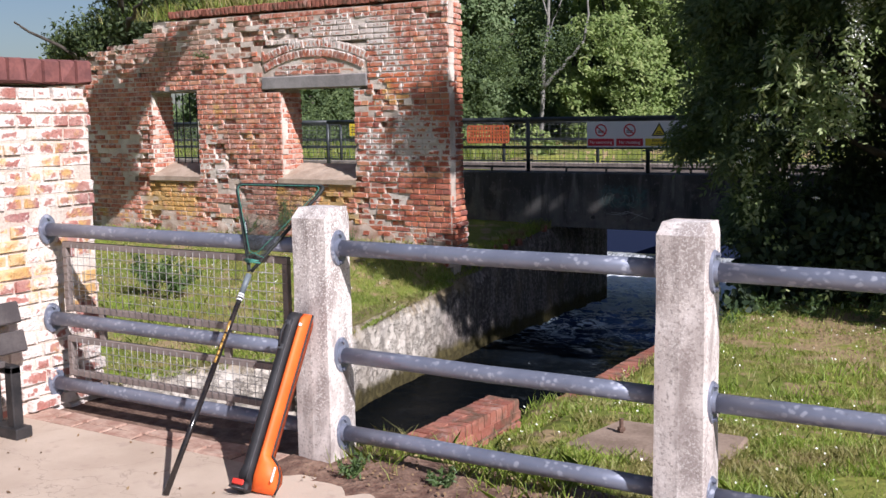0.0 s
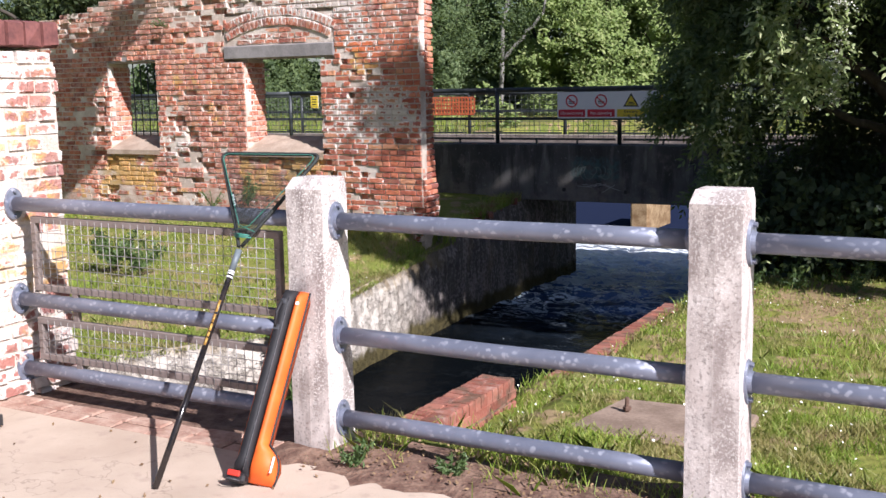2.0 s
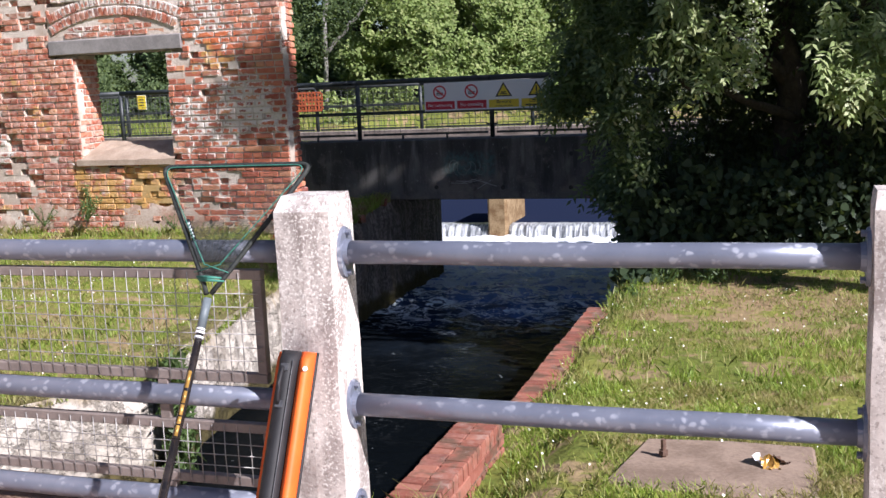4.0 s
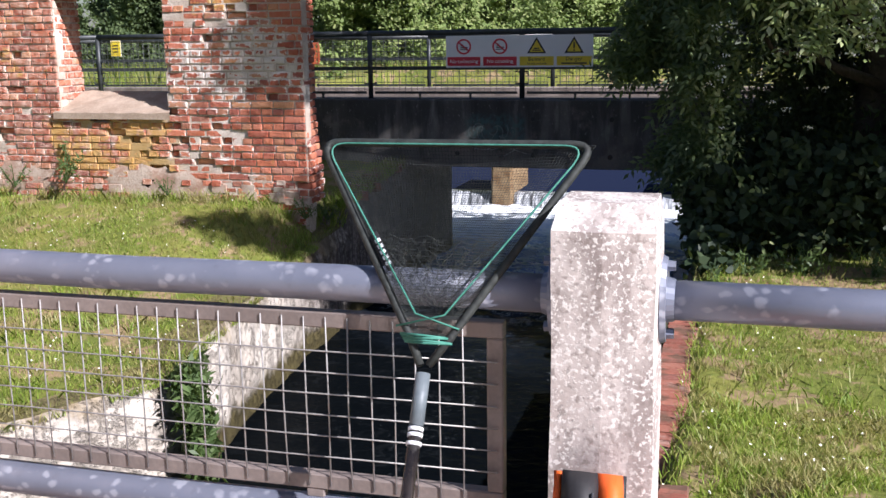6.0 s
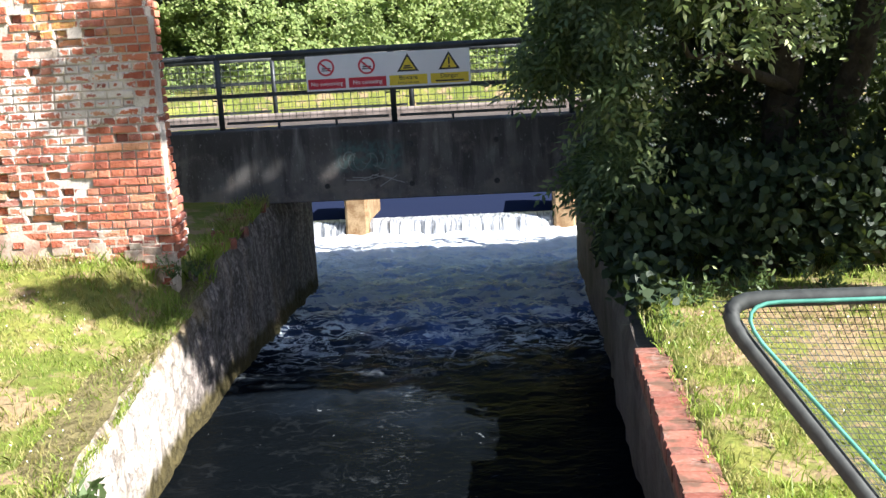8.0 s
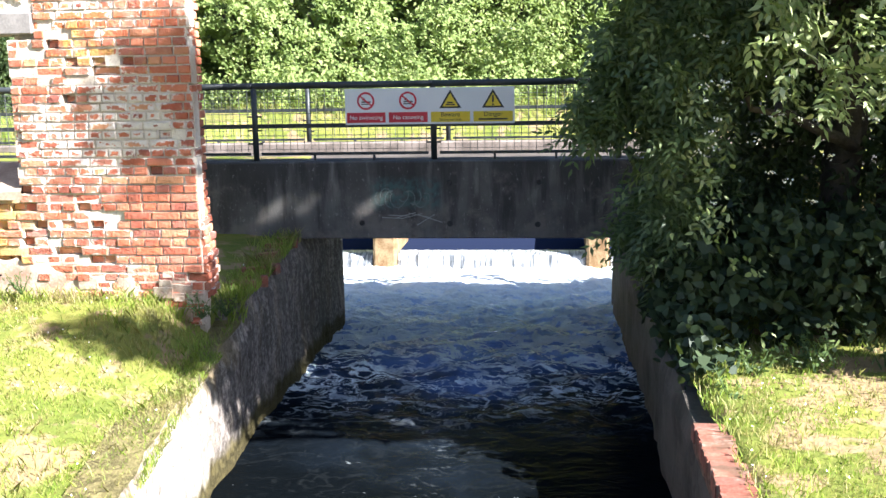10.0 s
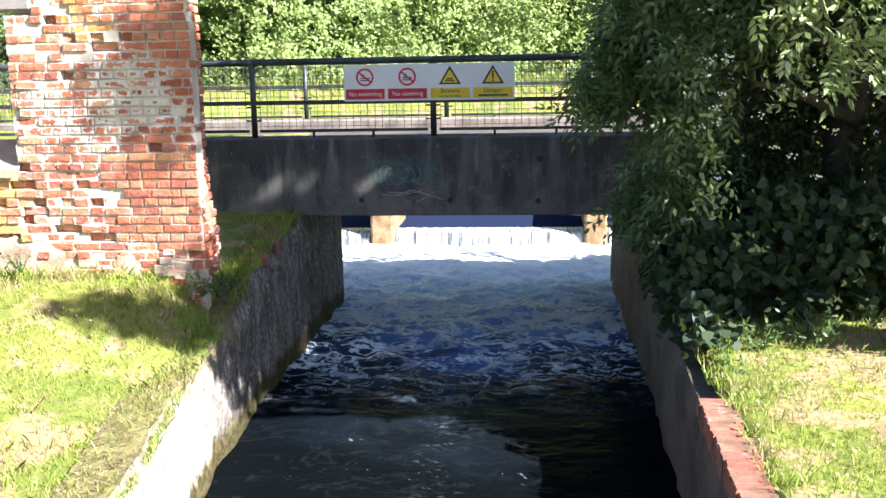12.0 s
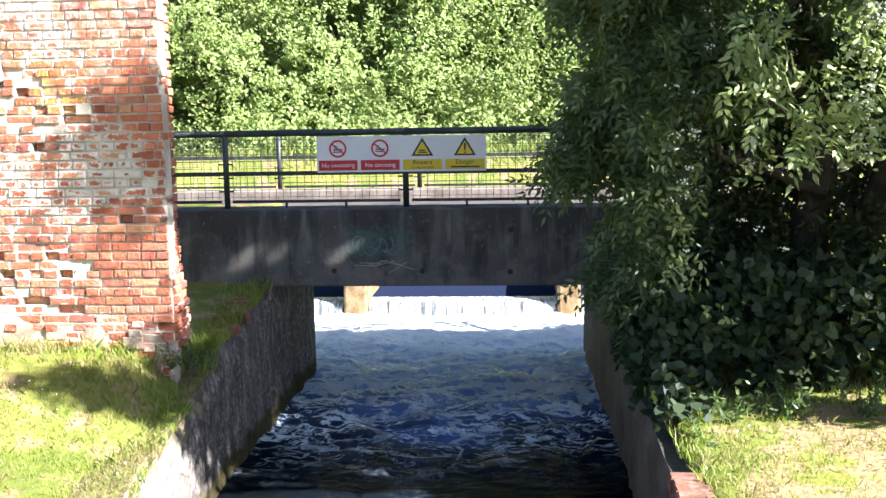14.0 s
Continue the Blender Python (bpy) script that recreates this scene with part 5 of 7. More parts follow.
def mesh_panel(x0, x1, z0, z1):
    t = thing("mesh_panel", "welded wire mesh panel in a brown painted angle frame", "panel", (x0, 0.1, z0), group="mesh panels")
    w, h, b = x1 - x0, z1 - z0, 0.034
    for name, a in (("frame_bar", (0, w, -0.012, 0.02, 0, b)), ("frame_bar", (0, w, -0.012, 0.02, h - b, h)), ("frame_bar", (0, b, -0.012, 0.02, b, h - b)), ("frame_bar", (w - b, w, -0.012, 0.02, b, h - b))):
        part(name, boxed(*a, bevel=0.003), M_FRAMEBAR, t)
    for k in range(1, int((w - 2 * b) / 0.05) + 1):
        x = b + (w - 2 * b) * k / (int((w - 2 * b) / 0.05) + 1)
        e = 0.003 * math.sin(k * 2.1)
        tubes("wire", [([(x, -0.014, b * 0.3), (x + e, -0.016, h / 2), (x, -0.014, h - b * 0.3)], 0.0018)], M_WIRE, t, 5)
    n = int((h - 2 * b) / 0.05) + 1
    for k in range(1, n):
        z = b + (h - 2 * b) * k / n
        tubes("wire", [([(b * 0.3, -0.018, z), (w * 0.33, -0.018, z + 0.002), (w * 0.7, -0.018, z - 0.002), (w - b * 0.3, -0.018, z)], 0.0018)], M_WIRE, t, 5)
    return t


mesh_panel(-1.84, -0.205, 0.575, 0.97)
mesh_panel(-1.84, -0.205, 0.20, 0.43)
for x in (-1.55, -0.62):
    for za, zb in ((0.43, 0.484), (0.556, 0.575), (0.176, 0.2)):
        c = thing("panel_bracket", "small brown bracket between panel and pipe rail", "bracket", (x, 0.1, za), group="panel brackets")
        part("plate", boxed(-0.02, 0.02, -0.01, 0.014, 0, zb - za, bevel=0.002), M_FRAMEBAR, c)


# ---------- brick pillar ----------
def build_pillar():
    t = thing("brick_pillar", "old brick pillar with peeling white paint and yellow lichen", "pillar", (-2.3, 0.0, 0), kind="structure")
    part("mortar_core", boxed(-2.4, 0.318, -0.9, 0.438, -0.3, 1.78, m=Matrix.Translation((0, 0, 0))), M_MORTAR, t)
    r = random.Random(12)
    rows, many, cap = [], [], []
    for u, z, w, h in courses(-0.9, 0.45, -0.15, 1.85, (), 21, 0.0765):
        p = r.uniform(-0.012, 0.008) - (0.03 if r.random() < 0.05 else 0) + 0.05 * ease(0.5 - z, 0, 0.6) * r.random()
        m = place_matrix(u, z, w, h, ("x", 0.33), 0.1, p, (r.uniform(-0.03, 0.03), 0, r.uniform(-0.03, 0.03)))
        (rows if u > -0.5 else many).append((r.randrange(18), m))
    # cap: bricks on edge over a header course
    y = -0.9
    while y < 0.44:
        cap.append((r.randrange(10), Matrix.Translation((0.34, y + 0.055, 1.925)) @ Matrix.Rotation(math.pi / 2, 4, "Z") @ Matrix.Diagonal((0.105, 0.24, 0.14, 1))))
        y += 0.115
    part("cap_core", boxed(-2.4, 0.2, -0.9, 0.43, 1.85, 1.985), M_MORTAR, t)
    joined_bricks("brickwork", many, PBRICKS, M_PAINTED, t)
    joined_bricks("cap", cap, ALL_BRICKS, M_CAP, t, "purple brick-on-edge cap", "")
    LATER.append((t, rows))
    return t


PBRICKS = []
for m_ in ALL_BRICKS:
    c_ = m_.copy()
    c_.materials.clear()
    c_.materials.append(M_PAINTED)
    PBRICKS.append(c_)
build_pillar()


# ---------- bench ----------
def build_bench():
    t = thing("bench", "park bench of dark boards on black iron legs against the pillar", "bench", (-1.75, -1.42, 0))
    lean = Matrix.Rotation(radians(-14), 4, "Y")
    for z in (0.45, 0.605):
        part("back_board", boxed(-0.02, 0.02, -1.5, 1.25, -0.06, 0.06, bevel=0.008, m=Matrix.Translation((-0.12 - (z - 0.44) * 0.25, 0, z)) @ lean), M_BENCH, t)
    for x in (-0.02, 0.075):
        part("seat_board", boxed(x - 0.045, x + 0.045, -1.5, 0.95, 0.385, 0.42, bevel=0.006), M_BENCH, t)
    for y in (1.0, -1.2):
        bm = bmesh.new()
        box(bm, -0.10, -0.02, y - 0.03, y + 0.03, 0.05, 0.66, m=Matrix.Translation((-0.02, 0, 0)))
        box(bm, 0.07, 0.13, y - 0.03, y + 0.03, 0.05, 0.38)
        box(bm, -0.1, 0.13, y - 0.03, y + 0.03, 0.34, 0.384)
        box(bm, -0.16, 0.17, y - 0.05, y + 0.05, 0.0, 0.06)
        bmesh.ops.bevel(bm, geom=list(bm.edges), offset=0.006, segments=1, affect="EDGES")
        part("leg_frame", bm, M_IRON, t)


build_bench()


# ---------- landing net ----------
def build_net():
    base, neck = Vector((-0.306, -0.666, 0.0)), Vector((-0.332, -0.034, 0.911))
    t = thing("landing_net", "triangular black landing net on a gold-printed pole against the rails", "landing net", tuple(base))
    d = (neck - base)
    P = lambda s: d * s  # noqa: E731
    part_ = lambda name, a, b, r0, mat, lab="": tubes(name, [([P(a), P(b)], r0)], mat, t, 12, lab)  # noqa: E731
    part_("handle", 0.0, 0.56, 0.0135, M_CARBON, "black handle")
    part_("upper_section", 0.56, 0.885, 0.0125, M_CARBON)
    for s in (0.86, 0.875, 0.885):
        part_("ring", s, s + 0.006, 0.015, M_WHITE, "white ring")
    lift = Vector((0.003, -0.0085, 0.004))
    for a, b in ((0.57, 0.60), (0.605, 0.625), (0.63, 0.66), (0.665, 0.70), (0.71, 0.76)):
        tubes("gold_print", [([P(a) + lift, P(b) + lift], 0.0062)], M_GOLD, t, 8, "gold printed lettering as plain bars")
    part_("block", 0.895, 0.985, 0.0145, M_COLLAR, "grey spreader block")
    o = -base
    tl, tr = Vector((-0.628, 0.218, 1.309)), Vector((-0.043, 0.207, 1.312))
    back = Vector((0, 0.853, -0.522))
    nl, nr = neck + Vector((-0.038, 0.03, 0.05)), neck + Vector((0.045, 0.03, 0.05))

    def rounded(a, c, b, r0):
        pts = []
        for k in range(7):
            s = k / 6
            p, q = c + (a - c).normalized() * r0, c + (b - c).normalized() * r0
            pts.append((p * (1 - s) + c * s) * (1 - s) + (c * (1 - s) + q * s) * s)
        return pts

    loop = [neck + Vector((-0.008, 0, 0)), nl] + rounded(nl, tl, tr, 0.045) + rounded(tl, tr, nr, 0.045) + [nr, neck + Vector((0.008, 0, 0))]
    tubes("spreader_frame", [([p + o for p in loop], 0.0085)], M_NET, t, 8, "black spreader arms")
    inner = [p - back * 0.010 for p in ([nr + Vector((0.02, 0, 0.0))] + [nl + Vector((0.012, 0, 0.028))] + rounded(nl, tl, tr, 0.05) + rounded(tl, tr, nr, 0.05) + [nr + Vector((-0.01, 0, 0.028)), nl + Vector((-0.03, 0, 0.0))])]
    cen = Vector((-0.335, 0.15, 1.2))
    inner = [p + (cen - p) * 0.05 for p in inner]
    tubes("drawcord", [([p + o for p in inner], 0.0021)], M_CORD, t, 6, "green drawcord")
    wrap = []
    for k in range(4):
        zz = 0.040 + 0.005 * k
        wrap.append(([neck + Vector((-0.044 - 0.003 * k, 0.020, zz)) + o, neck + Vector((0.0, 0.002, zz + 0.004)) + o, neck + Vector((0.050 - 0.004 * k, 0.020, zz - 0.004 * (k % 2))) + o], 0.0026))
    tubes("cord_wrap", wrap, M_CORD, t, 6, "green cord wound round the arms")
    # net bag hanging back over the rail
    def surf(u, v):
        left = tl * (1 - v) + nl * v
        right = tr * (1 - v) + nr * v
        p = left * (1 - u) + right * u
        free = max(0.0, 1 - v / 0.5)
        return p + back * (0.07 * math.sin(math.pi * u) * math.sin(math.pi * min(v / 0.5, 1.0)) * free + 0.003)

    strands = []
    nu, nv = 84, 70
    for i in range(nu + 1):
        strands.append(([surf(i / nu, k / 12) + o for k in range(13)], 0.00045))
    for k in range(nv + 1):
        strands.append(([surf(i / 10, k / nv) + o for i in range(11)], 0.00045))
    tubes("net", strands, M_NET, t, 3, "fine black mesh", smooth=False)
    # folds gathered in front of the rail
    folds = []
    for j in range(26):
        u0 = 0.12 + 0.76 * j / 25
        pts = []
        for k in range(9):
            v = 0.52 + 0.34 * k / 8
            p = surf(u0, v)
            pts.append(p + Vector((0.012 * math.sin(j * 1.7 + k), 0, 0)) - back * (0.008 + 0.02 * math.sin(math.pi * k / 8)) + o)
        folds.append((pts, 0.0005))
    for j in range(14):
        v = 0.53 + 0.32 * j / 13
        folds.append(([surf(0.1 + 0.08 * k, v) - back * (0.010 + 0.018 * abs(math.sin(k * 1.3 + j))) + Vector((0, 0, 0.006 * math.sin(k * 2.0))) + o for k in range(11)], 0.0005))
    tubes("gathered_net", folds, M_NET, t, 3, "bunched mesh", smooth=False)
    tag = part("label_tag", boxed(-0.008, 0.008, -0.002, 0.002, -0.045, 0.045, m=Matrix.Translation(tl * 0.42 + nl * 0.58 + Vector((0.03, -0.012, 0.0)) + o) @ Matrix.Rotation(radians(-34), 4, "X") @ Matrix.Rotation(radians(-33), 4, "Y")), M_CLOTH, t, "black tag with white bars")
    for k in range(5):
        part("tag_bar", boxed(-0.006, 0.006, -0.0035, -0.0025, -0.035 + k * 0.014, -0.027 + k * 0.014, m=Matrix.Translation(tl * 0.42 + nl * 0.58 + Vector((0.03, -0.012, 0.0)) + o) @ Matrix.Rotation(radians(-34), 4, "X") @ Matrix.Rotation(radians(-33), 4, "Y")), M_WHITE, tag)


build_net()


# ---------- tackle bag ----------
def build_bag():
    base, top = Vector((0.015, -0.47, 0.015)), Vector((0.0, -0.055, 0.735))
    t = thing("rod_bag", "long orange and black padded rod bag leaning on the concrete post", "bag", tuple(base))
    up = (top - base)
    L = up.length
    zc = up.normalized()
    yc = Vector((0.25, -1.0, 0)).normalized()
    xc = yc.cross(zc).normalized() * -1
    xc = zc.cross(yc).normalized() * -1
    yc = zc.cross(xc).normalized()
    if xc.x < 0:
        xc = -xc
    R = Matrix((xc, -yc if yc.y < 0 else yc, zc)).transposed().to_4x4()

    def slab(x_lo, x_hi, y0, y1, bulge, n=26):
        """A padded panel, its two edges given as functions of the height from 0 to 1."""
        bm = bmesh.new()
        rings = []
        for k in range(n + 1):
            s = k / n
            a, b = x_lo(s), x_hi(s)
            q = min(1, s * 14, (1 - s) * 20 + 0.15)
            yy0, yy1 = y0, y1
            m = (yy0 + yy1) / 2
            ring = []
            for px, py in ((a, yy0 * 0.5 + m * 0.5), (a + 0.012, yy0), ((a + b) / 2, yy0 - bulge), (b - 0.012, yy0), (b, yy0 * 0.5 + m * 0.5), (b, yy1), (a, yy1)):
                ring.append(bm.verts.new((px, m + (py - m) * q, s * L)))
            rings.append(ring)
        for p, q in zip(rings, rings[1:]):
            for i in range(7):
                bm.faces.new((p[i], p[(i + 1) % 7], q[(i + 1) % 7], q[i]))
        bm.faces.new(rings[0])
        bm.faces.new(rings[-1])
        bmesh.ops.transform(bm, matrix=R, verts=bm.verts)
        return bm

    def right(s):
        reel = 0.066 * math.sqrt(max(0.0, 1 - ((s - 0.055) / 0.125) ** 2)) if s < 0.18 else 0.0
        return 0.050 + reel

    part("back_strip", slab(lambda s: -0.070, lambda s: -0.062, 0.005, 0.047, 0.001), M_ORANGE, t, "orange edge behind the black side", True)
    part("black_side", slab(lambda s: -0.060 - 0.008 * (s < 0.1), lambda s: 0.004, -0.05, 0.05, 0.008), M_CLOTH, t, "black padded side", True)
    part("orange_panel", slab(lambda s: 0.002, right, -0.047, 0.045, 0.010), M_ORANGE, t, "bright orange panel", True)
    edge = [R @ Vector((right(k / 30) + 0.002, 0.0, L * k / 30)) for k in range(31)]
    tubes("piping", [(edge, 0.006)], M_CLOTH, t, 6, "black piping")
    zl = [R @ Vector((-0.012, -0.056, L * k / 20)) for k in range(1, 20)]
    tubes("zip", [(zl, 0.0025)], M_ZIP, t, 6, "grey zip")
    hd = [R @ Vector((-0.04, -0.058 - 0.022 * math.sin(math.pi * k / 10), L * (0.78 + 0.14 * k / 10))) for k in range(11)]
    tubes("handle", [(hd, 0.007)], M_CLOTH, t, 6, "webbing handle")
    for s in (0.78, 0.92):
        part("strap_patch", boxed(-0.048, -0.022, -0.061, -0.055, L * s - 0.012, L * s + 0.012, bevel=0.002, m=R), M_ZIP, t)
    part("end_cap", boxed(-0.08, 0.0, -0.05, 0.045, -0.012, 0.03, bevel=0.01, m=R), M_CLOTH, t)
    part("red_tab", boxed(-0.075, -0.02, -0.062, -0.05, 0.01, 0.035, bevel=0.004, m=R), M_REDTAB, t, "red plastic buckle")
    loop = [R @ Vector((-0.08 + 0.07 * k / 8, -0.06 - 0.02 * math.sin(math.pi * k / 8), -0.004)) for k in range(9)]
    tubes("loop", [(loop, 0.003)], M_ZIP, t, 6, "wire loop")
    bm = bmesh.new()
    bmesh.ops.create_cone(bm, cap_ends=True, segments=16, radius1=0.008, radius2=0.008, depth=0.002, matrix=R @ Matrix.Translation((0.03, -0.0585, L * 0.92)) @ Matrix.Rotation(math.pi / 2, 4, "X"))
    part("emblem", bm, M_WHITE, t, "white printed emblem")
    part("print_bar", boxed(0.10, 0.108, -0.056, -0.053, L * 0.06, L * 0.14, m=R), M_WHITE, t)


build_bag()


# ---------- kerb and near masonry ----------
def build_kerb():
    t = thing("brick_kerb", "row of red bricks capping the channel edge beside the turf", "kerb", (-0.20, 2.0, -0.55), kind="structure")
    rows = []
    r = random.Random(31)
    y = 0.0
    while y < 3.93:
        m = Matrix.Translation((0.105 + r.uniform(-0.004, 0.003), y + 0.053, 0.098 + r.uniform(-0.004, 0.004))) @ Euler((-math.pi / 2, 0, r.uniform(-0.02, 0.02))).to_matrix().to_4x4() @ Matrix.Diagonal((0.212 + r.uniform(-0.008, 0.006), 0.1, 0.101, 1))
        rows.append((r.randrange(18), m))
        y += 0.107
    part("mortar_bed", boxed(0.004, 0.205, 0, 3.95, -0.06, 0.089), M_EARTH, t)
    LATER2.append((t, rows))
    # loose red bricks along the top of the far wall
    c = thing("brick_capping", "broken red brick capping on the old channel wall", "kerb", (-3.95, 8.7, -0.3), kind="structure")
    loose = []
    for i in range(15):
        yy = 0.1 * i + r.uniform(-0.03, 0.03)
        loose.append((10 + r.randrange(8), Matrix.Translation((0.14 + r.uniform(-0.05, 0.05), yy, left_top(8.7 + yy) + 0.36 + r.uniform(-0.01, 0.02))) @ Euler((-math.pi / 2 + r.uniform(-0.1, 0.1), r.uniform(-0.1, 0.1), r.uniform(-0.3, 0.3))).to_matrix().to_4x4() @ Matrix.Diagonal((0.22, 0.1, 0.09, 1))))
    LATER2.append((c, loose[::2]))
    # raised end of the brick wall at the sluice
    b = thing("brick_block", "raised block of worn red brickwork at the channel edge", "wall", (-0.12, 1.0, -0.6), kind="structure")
    part("mortar_core", boxed(0.012, 0.215, -0.78, 0.938, -0.2, 0.45), M_EARTH, b)
    rows = []
    for u, z, w, h in courses(-0.78, 0.95, -0.12, 0.40, (), 33, 0.0745):
        rows.append((r.randrange(18), place_matrix(u, z, w, h, ("x", 0.225), 0.1, r.uniform(-0.006, 0.004))))
    for u, z, w, h in courses(0.0, 0.225, -0.12, 0.40, (), 34, 0.0745):
        rows.append((r.randrange(18), Matrix.Translation((u, 0.95, z)) @ Matrix.Rotation(math.pi, 4, "Z") @ Matrix.Diagonal((w, 0.1, h, 1))))
        rows.append((r.randrange(18), Matrix.Translation((0.0, 0.2 + u, z)) @ Matrix.Rotation(-math.pi / 2, 4, "Z") @ Matrix.Diagonal((w, 0.08, h, 1))))
    y = -0.78
    while y < 0.93:
        for xa, ww in ((0.055, 0.1), (0.165, 0.1)):
            m = Matrix.Translation((xa, y + 0.036, 0.462)) @ Euler((-math.pi / 2, 0, r.uniform(-0.02, 0.02))).to_matrix().to_4x4() @ Matrix.Diagonal((ww + 0.008, 0.1, 0.066, 1))
            rows.append((r.randrange(18), m))
        y += 0.0745
    LATER2.append((b, rows))
    # brick strip along the path edge
    s = thing("brick_edging", "strip of pinkish bricks along the path edge under the rails", "edging", (-2.0, -0.16, 0), kind="structure")
    part("mortar_bed", boxed(0, 1.9, 0, 0.215, -0.15, -0.008), M_EARTH, s)
    part("earth_fill", boxed(-1.9, 1.9, 0.216, 0.74, -0.5, -0.03, bevel=0.02), M_EARTH, s)
    rows = []
    x = 0.0
    while x < 1.85:
        for yy in (0.052, 0.157):
            m = Matrix.Translation((x + 0.112, yy, 0.001 + r.uniform(-0.006, 0.004))) @ Euler((-math.pi / 2, 0, r.uniform(-0.015, 0.015))).to_matrix().to_4x4() @ Matrix.Diagonal((0.218, 0.1, 0.095, 1))
            rows.append((r.randrange(18), m))
        x += 0.228
    LATER2.append((s, rows))


LATER2 = []
build_kerb()


def build_slab():
    t = thing("concrete_slab", "broken low concrete slab with a rusty bolt in the turf", "slab", (1.12, 1.42, -0.185))
    bm = bmesh.new()
    pts = [(-0.40, -0.22), (0.1, -0.28), (0.5, -0.24), (0.48, 0.36), (0.1, 0.4), (-0.28, 0.34)]
    lo = [bm.verts.new((x, y, -0.15)) for x, y in pts]
    hi = [bm.verts.new((x * 0.97, y * 0.97, 0.055 + 0.012 * (i % 2))) for i, (x, y) in enumerate(pts)]
    bm.faces.new(hi)
    for i in range(6):
        bm.faces.new((lo[i], lo[(i + 1) % 6], hi[(i + 1) % 6], hi[i]))
    bmesh.ops.bevel(bm, geom=[e for e in bm.edges], offset=0.012, segments=1, affect="EDGES")
    part("block", bm, M_SLAB, t)
    bm = bmesh.new()
    bmesh.ops.create_cone(bm, cap_ends=True, segments=8, radius1=0.012, radius2=0.012, depth=0.09, matrix=Matrix.Translation((-0.17, 0.1, 0.10)))
    bmesh.ops.create_cone(bm, cap_ends=True, segments=6, radius1=0.022, radius2=0.022, depth=0.02, matrix=Matrix.Translation((-0.17, 0.1, 0.085)))
    part("bolt", bm, M_RUST, t, "rusty threaded bolt")
    l = thing("litter", "crumpled yellow and white snack wrapper on the slab", "litter", (1.4, 1.5, -0.135))
    for k, (mat, dx, rz) in enumerate(((M_GOLD, 0.0, 0.3), (M_WHITE, -0.05, 1.1), (M_RUST, 0.03, 2.0))):
        bm = bmesh.new()
        bmesh.ops.create_grid(bm, x_segments=6, y_segments=5, size=0.04)
        for v in bm.verts:
            v.co.z = 0.028 + 0.03 * noise.noise((v.co.x * 40 + k, v.co.y * 40, k))
        bmesh.ops.transform(bm, matrix=Matrix.Translation((dx, 0.01 * k, 0.004)) @ Euler((0.5, 0.3 * k, rz)).to_matrix().to_4x4(), verts=bm.verts)
        part("wrapper", bm, mat, l)


build_slab()


# ---------- plants ----------
def limb(p, q, r0, r1, wob, seed, n=8):
    r = random.Random(seed)
    p, q = Vector(p), Vector(q)
    pts = [p.lerp(q, k / n) + Vector((r.uniform(-wob, wob), r.uniform(-wob, wob), r.uniform(-wob, wob))) * (0 < k < n) for k in range(n + 1)]
    return pts, [r0 + (r1 - r0) * k / n for k in range(n + 1)]


def branches(name, base, tips, r0, parent, material, seed=1):
    paths = []
    for i, tip in enumerate(tips):
        paths.append(limb(base, tip, r0, r0 * 0.22, 0.05 * (Vector(tip) - Vector(base)).length * 0.3, seed + i))
    return tubes(name, paths, material, parent, 7)


